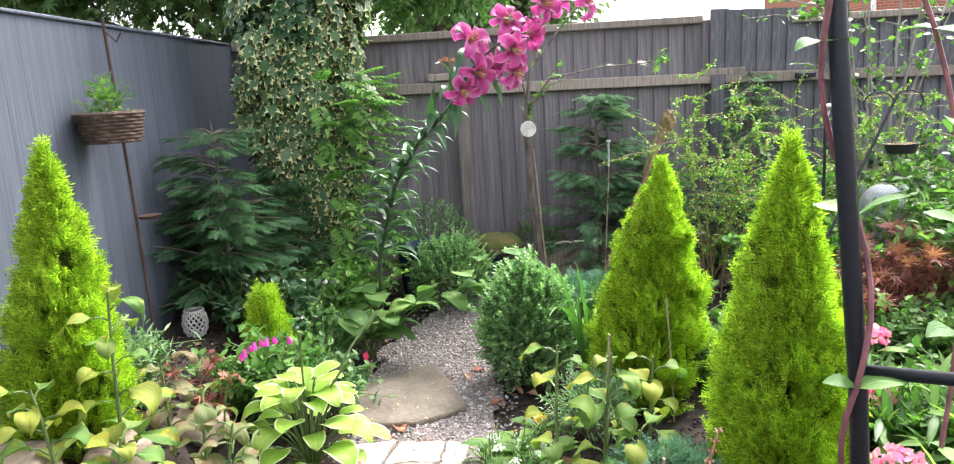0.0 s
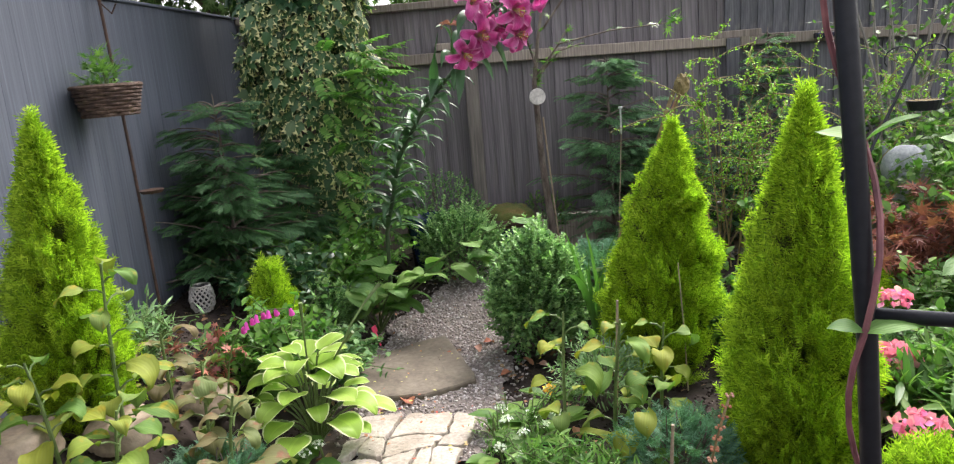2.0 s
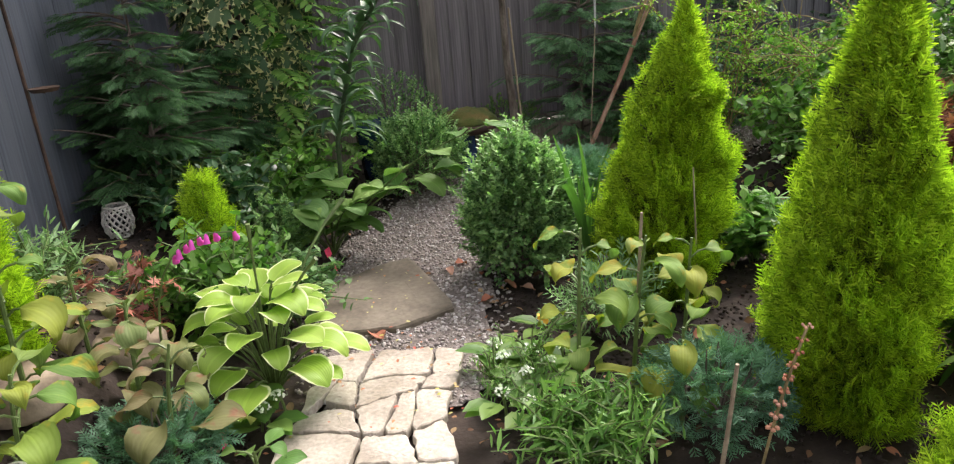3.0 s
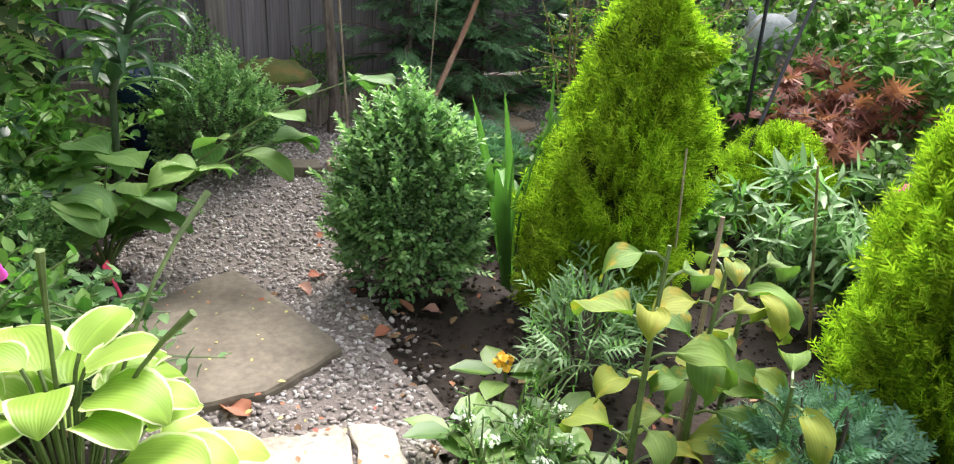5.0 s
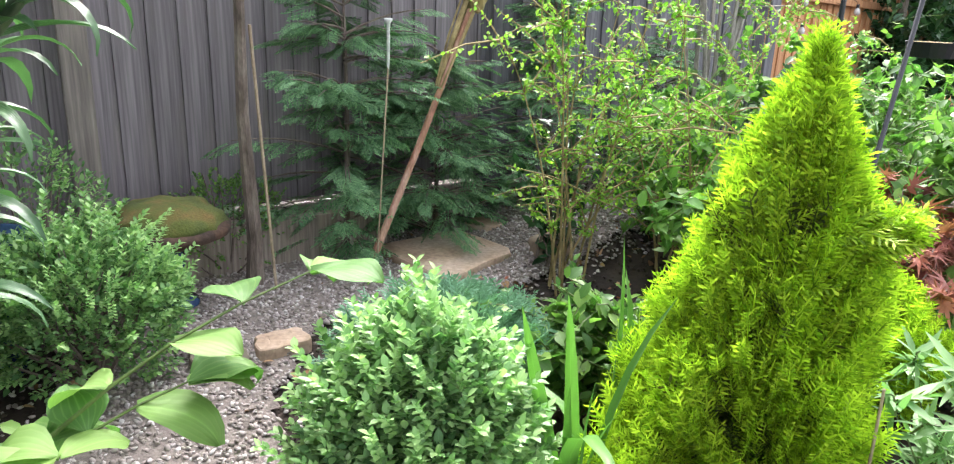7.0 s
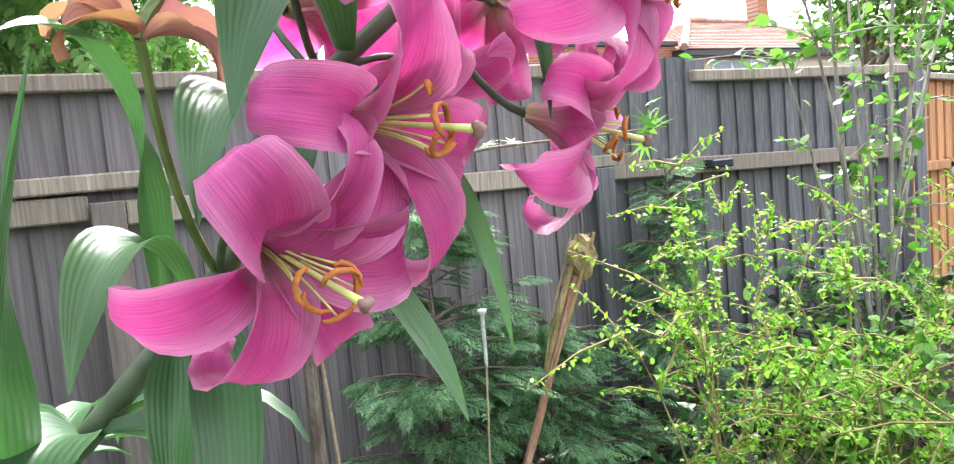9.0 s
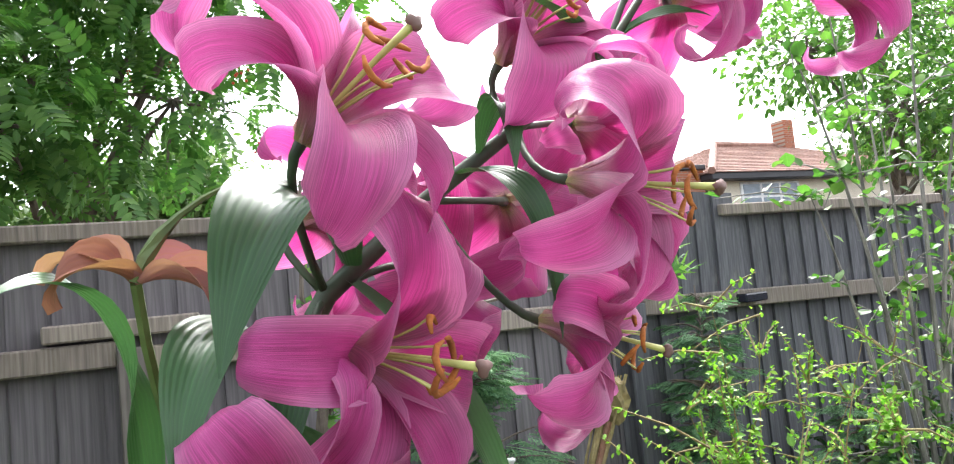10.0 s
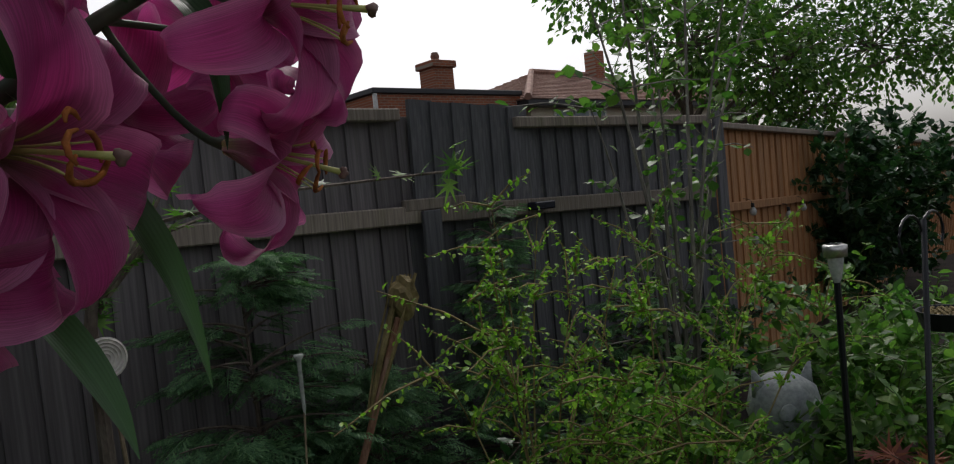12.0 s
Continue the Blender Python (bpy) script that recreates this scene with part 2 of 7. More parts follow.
G_MAG = leaf_mat("broad_leaf", [(0.085, 0.18, 0.045), (0.125, 0.24, 0.06), (0.2, 0.31, 0.085)], 0.6, 0.35, vein=((0.25, 0.38, 0.12), 1.2), per_object=True)
G_YELLOW = leaf_mat("yellowing_leaf", [(0.085, 0.17, 0.03), (0.13, 0.22, 0.035), (0.24, 0.25, 0.025), (0.1, 0.18, 0.045)], 0.68, 0.3, spots=(0.3, 0.24, 0.02), vein=((0.2, 0.27, 0.07), 1.4), per_object=True)
G_MOTTLED = leaf_mat("mottled_leaf", [(0.1, 0.15, 0.045), (0.15, 0.17, 0.055), (0.17, 0.13, 0.065)], 0.65, 0.3, spots=(0.2, 0.085, 0.045), vein=((0.2, 0.2, 0.09), 1.4), per_object=True)
G_LILYLEAF = leaf_mat("lily_leaf", [(0.036, 0.082, 0.036), (0.053, 0.112, 0.05), (0.078, 0.148, 0.066)], 0.33, 0.22, vein=((0.08, 0.2, 0.06), 1.6), per_object=True)
G_BLADE = leaf_mat("iris_blade", [(0.07, 0.17, 0.035), (0.12, 0.24, 0.05)], 0.5, 0.3, vein=((0.14, 0.3, 0.07), 2.2), per_object=True)
G_GREY = leaf_mat("grey_green_leaf", [(0.1, 0.2, 0.07), (0.2, 0.32, 0.14), (0.28, 0.4, 0.2)], 0.5, 0.35)
G_BERB = leaf_mat("barberry_leaf", [(0.12, 0.26, 0.03), (0.22, 0.4, 0.05), (0.36, 0.52, 0.08)], 0.45, 0.45)
G_CHERRY = leaf_mat("shrub_leaf", [(0.055, 0.13, 0.03), (0.1, 0.2, 0.045), (0.19, 0.3, 0.07)], 0.4, 0.45)
G_MAPLE = leaf_mat("red_maple", [(0.14, 0.04, 0.035), (0.25, 0.09, 0.07), (0.42, 0.16, 0.11)], 0.5, 0.35, warm=1.0)
G_PURPLE = leaf_mat("purple_leaf", [(0.1, 0.04, 0.05), (0.2, 0.12, 0.12), (0.24, 0.22, 0.18)], 0.5, 0.3, warm=1.0)
G_PINKFL = leaf_mat("pink_floret", [(0.75, 0.12, 0.32), (0.85, 0.25, 0.45), (0.9, 0.42, 0.58)], 0.5, 0.35, warm=1.0)
G_WHITEFL = leaf_mat("white_floret", [(0.75, 0.75, 0.72), (0.85, 0.85, 0.83)], 0.5, 0.3, warm=1.0)
G_MAGENTA = leaf_mat("magenta_bell", [(0.55, 0.05, 0.4), (0.7, 0.12, 0.5)], 0.5, 0.35, warm=1.0)
G_BERRY = plain("red_berry", (0.6, 0.07, 0.03), 0.35)


def petal_mat():
    m, n, l, p = nodes_of("lily_petal")
    uvn = n.new("ShaderNodeUVMap")
    sep = n.new("ShaderNodeSeparateXYZ")
    l.new(uvn.outputs[0], sep.inputs[0])
    ab = n.new("ShaderNodeMath")
    ab.operation = "ABSOLUTE"
    l.new(sep.outputs[0], ab.inputs[0])
    along = ramp(n, l, sep.outputs[1], [(0.0, (0.55, 0.55, 0.2)), (0.12, (0.6, 0.3, 0.34)), (0.26, (0.46, 0.035, 0.2)), (0.65, (0.53, 0.065, 0.28)), (1.0, (0.6, 0.12, 0.37))])
    mr = ramp(n, l, ab.outputs[0], [(0.0, (1, 1, 1)), (0.1, (0, 0, 0))])
    mf = n.new("ShaderNodeMath")
    mf.operation = "MULTIPLY"
    l.new(mr, mf.inputs[0])
    mf.inputs[1].default_value = 0.35
    col = mixc(n, l, mf.outputs[0], along, (0.42, 0.03, 0.2))
    ed = ramp(n, l, ab.outputs[0], [(0.5, (0, 0, 0)), (1.0, (0.6,) * 3)])
    col = mixc(n, l, ed, col, (0.68, 0.3, 0.5))
    st = noise_tex(n, l, 5, 5, coord="UV", stretch=(9, 0.8, 1))
    col = mixc(n, l, 1.0, col, ramp(n, l, st, [(0.3, (0.64,) * 3), (0.7, (1.2,) * 3)]), "MULTIPLY")
    blot = ramp(n, l, noise_tex(n, l, 18, 4), [(0.35, (0.8, 0.7, 0.78)), (0.65, (1.1, 1.15, 1.1))])
    col = mixc(n, l, 1.0, col, blot, "MULTIPLY")
    l.new(col, p.inputs["Base Color"])
    p.inputs["Roughness"].default_value = 0.42
    p.inputs["Sheen Weight"].default_value = 0.05
    bump(n, l, p, st, 0.4, 0.002)
    tr = n.new("ShaderNodeBsdfTranslucent")
    l.new(col, tr.inputs[0])
    mx = n.new("ShaderNodeMixShader")
    mx.inputs[0].default_value = 0.42
    l.new(p.outputs[0], mx.inputs[1])
    l.new(tr.outputs[0], mx.inputs[2])
    l.new(mx.outputs[0], n["Material Output"].inputs[0])
    return m


M_PETAL = petal_mat()
M_WILT = leaf_mat("wilted_petal", [(0.3, 0.12, 0.09), (0.36, 0.17, 0.14), (0.42, 0.12, 0.22)], 0.7, 0.3, vein=((0.4, 0.16, 0.08), 1.5), per_object=True, warm=1.0)
M_ANTHER = rough_mat("rust_anther", [(0.25, 0.07, 0.02), (0.5, 0.18, 0.03)], 60, 0.9, 200, 0.5)
M_FILAMENT = plain("pale_green_filament", (0.5, 0.52, 0.16), 0.5)
M_STIGMA = plain("purple_stigma", (0.2, 0.12, 0.1), 0.6)


# ---- geometry helpers ----
def mesh_obj(name, bm, mat, parent=None, label="", smooth=False):
    me = bpy.data.meshes.new(name)
    bm.to_mesh(me)
    bm.free()
    if smooth:
        me.polygons.foreach_set("use_smooth", [True] * len(me.polygons))
    me.materials.append(mat)
    ob = new(name, me)
    ob.parent = parent
    if label:
        ob["label"] = label
    return ob


def part(name, bm, mat, parent, label="", smooth=False):
    return mesh_obj(name, bm, mat, parent, label, smooth)


def thing(name, label, category, m=None, group=""):
    e = new(name)
    e.empty_display_size = 0.05
    e.matrix_world = m or Matrix()
    return tagged(e, label, category, group)


def box(bm, lo, hi, bevel=0.0):
    r = bmesh.ops.create_cube(bm, size=1.0)
    vs = r["verts"]
    for v in vs:
        v.co = Vector([lo[i] + (hi[i] - lo[i]) * (v.co[i] + 0.5) for i in range(3)])
    if bevel:
        es = list({e for v in vs for e in v.link_edges})
        bmesh.ops.bevel(bm, geom=es, offset=bevel, segments=1, affect="EDGES")


def tube(bm, pts, radii, sides=7, cap=True):
    """A round tube along points with changing radius."""
    pts = [Vector(p) for p in pts]
    rings = []
    for i, p in enumerate(pts):
        d = (pts[min(i + 1, len(pts) - 1)] - pts[max(i - 1, 0)]).normalized()
        a = d.cross(Vector((0.31, 0.17, 0.93)))
        if a.length < 1e-3:
            a = d.cross(Vector((1, 0, 0)))
        a.normalize()
        b = d.cross(a)
        r = radii[i] if hasattr(radii, "__len__") else radii
        rings.append([bm.verts.new(p + (a * math.cos(k * math.tau / sides) + b * math.sin(k * math.tau / sides)) * r) for k in range(sides)])
    for q, s in zip(rings, rings[1:]):
        for k in range(sides):
            bm.faces.new((q[k], q[(k + 1) % sides], s[(k + 1) % sides], s[k]))
    if cap:
        bm.faces.new(rings[0][::-1])
        bm.faces.new(rings[-1])


def lathe(bm, prof, sides=24, centre=(0, 0, 0)):
    rings = []
    for r, z in prof:
        rings.append([bm.verts.new((centre[0] + r * math.cos(k * math.tau / sides), centre[1] + r * math.sin(k * math.tau / sides), centre[2] + z)) for k in range(sides)])
    for q, s in zip(rings, rings[1:]):
        for k in range(sides):
            bm.faces.new((q[k], q[(k + 1) % sides], s[(k + 1) % sides], s[k]))


def bez(a, b, c, n=8):
    a, b, c = Vector(a), Vector(b), Vector(c)
    return [a * (1 - t) ** 2 + b * 2 * t * (1 - t) + c * t * t for t in [i / (n - 1) for i in range(n)]]


def fast_mesh(name, verts, faces, uvs=None, smooth=False):
    """A mesh from arrays; faces all have the same number of corners."""
    me = bpy.data.meshes.new(name)
    nf, k = faces.shape
    me.vertices.add(len(verts))
    me.vertices.foreach_set("co", verts.astype(np.float32).ravel())
    me.loops.add(nf * k)
    me.loops.foreach_set("vertex_index", faces.astype(np.int32).ravel())
    me.polygons.add(nf)
    me.polygons.foreach_set("loop_start", np.arange(0, nf * k, k, dtype=np.int32))
    if smooth:
        me.polygons.foreach_set("use_smooth", np.ones(nf, dtype=bool))
    if uvs is not None:
        me.uv_layers.new(name="UVMap").data.foreach_set("uv", uvs[faces.ravel()].astype(np.float32).ravel())
    me.update(calc_edges=True)
    return me


def frames(d, up=None, spin=None):
    """Rotation matrices whose y axis is d; x lies across, z is the leaf's face."""
    d = d / np.linalg.norm(d, axis=1, keepdims=True)
    if up is None:
        up = np.tile((0.0, 0.0, 1.0), (len(d), 1))
    up = up + RNG.normal(0, 0.05, up.shape)
    x = np.cross(d, up)
    x /= np.linalg.norm(x, axis=1, keepdims=True) + 1e-9
    z = np.cross(x, d)
    if spin is not None:
        c, s = np.cos(spin)[:, None], np.sin(spin)[:, None]
        x, z = x * c + z * s, z * c - x * s
    return np.stack([x, d, z], axis=2)


def scatter(name, tmpl, pos, rot, size, mat, parent=None, label="", smooth=False):
    """Many copies of one leaf shape joined into one mesh."""
    tv, tf, tu = tmpl
    n, k = len(pos), len(tv)
    size = np.broadcast_to(np.asarray(size, float), (n,))
    v = np.einsum("nij,kj->nki", rot, tv) * size[:, None, None] + pos[:, None, :]
    f = tf[None] + (np.arange(n) * k)[:, None, None]
    me = fast_mesh(name, v.reshape(-1, 3), f.reshape(-1, tf.shape[1]), np.tile(tu, (n, 1)), smooth)
    me.materials.append(mat)
    ob = new(name, me)
    ob.parent = parent
    if n > 60:
        ob["kind"] = "stuff"
    if label:
        ob["label"] = label
    return ob


def leaf_template(prof, fold=0.25, curl=0.15):
    """A leaf of unit length along y from half-widths at even steps: two strips folded on the midrib."""
    n = len(prof)
    v, u, f = [], [], []
    for i, w in enumerate(prof):
        y = i / (n - 1)
        z = -curl * y * y
        for s in (-1, 0, 1):
            v.append((s * w, y, z + abs(s) * w * fold))
            u.append((s * (1.0 if w > 0 else 0.0), y))
    for i in range(n - 1):
        a = i * 3
        f += [(a, a + 1, a + 4, a + 3), (a + 1, a + 2, a + 5, a + 4)]
    return np.array(v), np.array(f), np.array(u)


OVATE = leaf_template([0.02, 0.3, 0.27, 0.02])
LANCE = leaf_template([0.02, 0.1, 0.08, 0.01])
ROUND = leaf_template([0.05, 0.42, 0.45, 0.03], 0.15)


def twig_template(pairs, spread, width, tip=0.5, droop=0.1, levels=1):
    """A flat feathery spray: a midrib and side twigs, each a thin tapering blade."""
    v, f, u = [], [], []

    def blade(a, b, w):
        a, b = np.array(a), np.array(b)
        d = b - a
        s = np.array((-d[1], d[0], 0))
        s = s / (np.linalg.norm(s) + 1e-9) * w
        k = len(v)
        m = a * 0.45 + b * 0.55
        v.extend([a, m - s + (0, 0, 0.01), b, m + s + (0, 0, 0.01)])
        u.extend([(0, 0), (-0.6, 0.5), (0, 1), (0.6, 0.5)])
        f.append((k, k + 1, k + 2, k + 3))

    blade((0, 0, 0), (0, 1, -droop), width * 0.8)
    for i in range(pairs):
        y = 0.12 + 0.8 * i / pairs
        ln = spread * (1 - tip * y) * (0.8 + 0.4 * ((i * 37) % 10) / 10)
        for s in (-1, 1):
            e = (s * ln * 0.75, y + ln * 0.65, -droop * (y + 0.2) - 0.03)
            st = (0, y, -droop * y * y)
            blade(st, e, width)
            if levels > 1:
                for q in (0.35, 0.65):
                    m = np.array(st) * (1 - q) + np.array(e) * q
                    l2 = ln * 0.42
                    blade(m, m + np.array((s * l2 * 0.25, l2, -0.02)), width * 0.8)
                    blade(m, m + np.array((s * l2, l2 * 0.15, -0.02)), width * 0.8)
    return np.array(v, float), np.array(f), np.array(u, float)


SPRAY = twig_template(5, 0.5, 0.05)
THREAD = twig_template(5, 0.42, 0.034, 0.55, 0.06)
FROND = twig_template(8, 0.4, 0.02, 0.7, 0.2, 2)


def pinnate_template(pairs=6, w=0.085, ln=0.3):
    v, f, u = [], [], []
    lv, lf, lu = OVATE
    for i in range(pairs * 2 + 1):
        k = len(v)
        y = 0.2 + 0.75 * (i // 2) / pairs
        s = -1 if i % 2 else 1
        ang = s * 1.15 if i < pairs * 2 else 0.0
        c, q = math.cos(ang), math.sin(ang)
        L = ln * (1 - 0.35 * abs(i / (pairs * 2) - 0.4))
        for p in lv:
            a, b = p[0] * L * 0.75, p[1] * L
            v.append((a * c + b * q, y + b * c - a * q, p[2] * L - 0.12 * y * y - 0.15 * b))
        u += [tuple(x) for x in lu]
        f += [tuple(x + k for x in g) for g in lf]
    return np.array(v, float), np.array(f), np.array(u, float)


PINNATE = pinnate_template()


def lobed_template(lobes, depth):
    """A palmate leaf: a fan of quads from the stalk to each lobe."""
    v, u, f = [(0, 0, 0)], [(0, 0.4)], []
    n = len(lobes)
    for i, (ang, ln) in enumerate(lobes):
        a = radians(ang)
        v.append((math.sin(a) * ln, 0.25 + math.cos(a) * ln, -0.12 * ln))
        u.append((0.95 if i % 2 else -0.95, 1))
        if i < n - 1:
            b = radians((ang + lobes[i + 1][0]) / 2)
            d = depth * min(ln, lobes[i + 1][1])
            v.append((math.sin(b) * d, 0.25 + math.cos(b) * d, 0.03))
            u.append((0.6, 0.7))
    v.append((0, 0.25, 0.05))
    u.append((0, 0.5))
    c = len(v) - 1
    ids = list(range(1, c))
    for i in range(0, len(ids) - 2, 2):
        f.append((c, ids[i], ids[i + 1], ids[i + 2]))
    f.append((0, ids[0], c, ids[-1]))
    return np.array(v, float), np.array(f), np.array(u, float)


IVYLEAF = lobed_template([(-115, 0.42), (-55, 0.6), (0, 0.75), (55, 0.6), (115, 0.42)], 0.62)
MAPLELEAF = lobed_template([(-120, 0.4), (-75, 0.65), (-35, 0.8), (0, 0.9), (35, 0.8), (75, 0.65), (120, 0.4)], 0.3)


def unit(n):
    d = RNG.normal(size=(n, 3))
    return d / np.linalg.norm(d, axis=1, keepdims=True)


def big_leaf_mesh(name, prof, ln, wid, fold, arch, mat, wave=0.0, seed=0, nx=6):
    """A single large leaf: a bent sheet with folded midrib and wavy margin, 1.2 mm thick by its shape."""
    r = np.random.default_rng(seed)
    ny = len(prof)
    v, u, f = [], [], []
    ph = r.uniform(0, 6)
    a = 0.0
    y = z = 0.0
    for i, w in enumerate(prof):
        t = i / (ny - 1)
        if i:
            a = arch * t * t
            y += math.cos(a) * ln / (ny - 1)
            z -= math.sin(a) * ln / (ny - 1)
        for j in range(nx + 1):
            s = 2 * j / nx - 1
            lift = abs(s) ** 1.3 * w * wid * fold + wave * wid * math.sin(7 * t + ph + 2 * s) * abs(s)
            v.append((s * w * wid, y + math.sin(a) * lift, z + math.cos(a) * lift))
            u.append((s, t))
    for i in range(ny - 1):
        for j in range(nx):
            k = i * (nx + 1) + j
            f.append((k, k + 1, k + nx + 2, k + nx + 1))
    me = fast_mesh(name, np.array(v), np.array(f), np.array(u), True)
    me.materials.append(mat)
    return me


def set_leaf(me, name, parent, base, direction, up=(0, 0, 1), size=1.0):
    """Hangs a leaf mesh by its base along a direction."""
    d = Vector(direction).normalized()
    x = d.cross(Vector(up))
    if x.length < 1e-3:
        x = Vector((1, 0, 0))
    x.normalize()
    z = x.cross(d)
    ob = new(name, me)
    ob.parent = parent
    rot = Matrix((x, d, z)).transposed().to_4x4()
    m = Matrix.Translation(Vector(base)) @ rot @ Matrix.Diagonal((size, size, size, 1))
    ob.matrix_basis = (parent.matrix_world.inverted() @ m) if parent else m
    return ob


def step(a, b, x):
    t = min(1.0, max(0.0, (x - a) / (b - a)))
    return t * t * (3 - 2 * t)


def gz(x, y):
    """Height of the garden's ground."""
    inside = step(-6, -1.6, x) if x < -1.6 else 1.0
    return (0.12 * step(4.0, 5.2, y) + 0.34 * step(-0.62, -1.15, x) * inside * step(1.0, 2.0, y) + 0.1 * step(1.7, 2.4, x) * step(1.5, 3, y)) * step(9, 7, y)


# ---- ground ----
def garden_ground():
    def axis(a, b, lo, hi, n):
        fine = np.linspace(a, b, n)
        left = a - np.geomspace(0.3, a - lo, 14)[::-1]
        right = b + np.geomspace(0.3, hi - b, 14)
        return np.concatenate([left, fine, right])
    xs, ys = axis(-1.8, 5.0, -400, 400, 120), axis(-0.5, 6.2, -400, 400, 120)
    v = []
    for y in ys:
        for x in xs:
            near = -2.5 < x < 5.2 and -0.8 < y < 6.5
            z = gz(x, y) if -8 < x < 12 and -3 < y < 12 else 0.0
            if near:
                z += 0.018 * noise.noise((x * 9, y * 9, 0)) + 0.012 * noise.noise((x * 25, y * 25, 3)) - 0.015
            v.append((x, y, z))
    nx = len(xs)
    f = [(j * nx + i, j * nx + i + 1, (j + 1) * nx + i + 1, (j + 1) * nx + i) for j in range(len(ys) - 1) for i in range(nx - 1)]
    me = fast_mesh("ground", np.array(v), np.array(f), None, True)
    me.materials.append(M_SOIL)
    return tagged(new("ground", me), "dark brown garden soil with crumbs and stalks", "ground", kind="structure")


garden_ground()
TRACK = [(-0.02, 3.1, 0.3), (-0.02, 3.5, 0.36), (-0.02, 3.9, 0.38), (0.06, 4.3, 0.36), (0.2, 4.7, 0.3), (0.42, 5.05, 0.3), (0.75, 5.4, 0.34), (1.3, 5.45, 0.4), (1.9, 5.4, 0.42), (2.5, 5.45, 0.38)]


def on_track(x, y):
    best = 9.0
    for (ax, ay, aw), (bx, by, bw) in zip(TRACK, TRACK[1:]):
        dx, dy = bx - ax, by - ay
        t = min(1, max(0, ((x - ax) * dx + (y - ay) * dy) / (dx * dx + dy * dy)))
        best = min(best, math.hypot(x - ax - t * dx, y - ay - t * dy) / (aw + (bw - aw) * t))
    return best + 0.22 * noise.noise((x * 5, y * 5, 9))


def gravel_bed():
    xs, ys = np.linspace(-0.7, 3.1, 120), np.linspace(2.8, 5.93, 100)
    v = np.array([(x, y, gz(x, y) + 0.006 + 0.004 * noise.noise((x * 20, y * 20, 0))) for y in ys for x in xs])
    f = [(j * 120 + i, j * 120 + i + 1, j * 120 + i + 121, j * 120 + i + 120) for j in range(99) for i in range(119) if on_track(xs[i], ys[j]) < 1.0]
    me = fast_mesh("gravel_bed", v, np.array(f), None, True)
    me.materials.append(M_GRAVEL_BED)
    tagged(new("gravel_bed", me), "compacted grey grit under the loose gravel", "path", kind="structure")


gravel_bed()


def gravel():
    ico = bmesh.new()
    bmesh.ops.create_icosphere(ico, subdivisions=1, radius=0.5)
    tv = np.array([v.co[:] for v in ico.verts])
    tf = np.array([[v.index for v in f.verts] for f in ico.faces])
    ico.free()
    tv = tv * (1 + RNG.uniform(-0.25, 0.25, (len(tv), 1))) * (1.25, 0.9, 0.6)
    pos = []
    while len(pos) < 30000:
        x, y = RNG.uniform(-0.6, 3.0), RNG.uniform(2.85, 5.92)
        d = on_track(x, y)
        if d < 1.0 or (d < 1.35 and RNG.random() < 0.12):
            pos.append((x, y, gz(x, y) + RNG.uniform(-0.006, 0.012)))
    pos = np.array(pos)
    d = unit(len(pos))
    d[:, 2] *= 0.35
    rot = frames(d, spin=RNG.normal(0, 0.4, len(pos)))
    ob = scatter("gravel", (tv, tf, np.zeros((len(tv), 2))), pos, rot, RNG.uniform(0.0085, 0.02, len(pos)), M_GRAVEL)
    tagged(ob, "grey and pinkish angular gravel spread over the winding path", "gravel", kind="stuff")


gravel()


def soil_crumbs():
    ico = bmesh.new()
    bmesh.ops.create_icosphere(ico, subdivisions=1, radius=0.5)
    tv = np.array([v.co[:] for v in ico.verts])
    tf = np.array([[v.index for v in f.verts] for f in ico.faces])
    ico.free()
    n = 20000
    pos = np.stack([RNG.uniform(-1.5, 3.4, n), RNG.uniform(1.6, 5.9, n), np.zeros(n)], 1)
    keep = np.array([on_track(x, y) > 0.95 and not (-0.5 < x < 0.22 and y < 3.25) for x, y, _ in pos])
    pos = pos[keep]
    pos[:, 2] = [gz(x, y) + RNG.uniform(-0.012, 0.004) for x, y, _ in pos]
    ob = scatter("soil_crumb", (tv * (1.2, 0.9, 0.7), tf, np.zeros((len(tv), 2))), pos, frames(unit(len(pos))), RNG.uniform(0.006, 0.019, len(pos)), M_SOIL)
    tagged(ob, "loose dark crumbs of garden soil and bark", "soil", kind="stuff")
    n = 1500
    pos = np.stack([RNG.uniform(-1.4, 3.2, n), RNG.uniform(1.8, 5.8, n), np.zeros(n)], 1)
    pos = pos[[on_track(x, y) > 0.75 or RNG.random() < 0.08 for x, y, _ in pos]]
    pos[:, 2] = [gz(x, y) + 0.012 for x, y, _ in pos]
    d = unit(len(pos)) * (1, 1, 0.25)
    ob = scatter("leaf_litter", OVATE, pos, frames(d, None, RNG.normal(0, 0.5, len(pos))), RNG.uniform(0.015, 0.05, len(pos)), M_LITTER)
    tagged(ob, "scattered brown and tan leaf litter on soil", "leaf litter", kind="stuff")


M_LITTER = leaf_mat("leaf_litter", [(0.1, 0.05, 0.03), (0.22, 0.12, 0.06), (0.32, 0.22, 0.12), (0.3, 0.1, 0.06)], 0.8, 0.15, warm=1.0)
soil_crumbs()


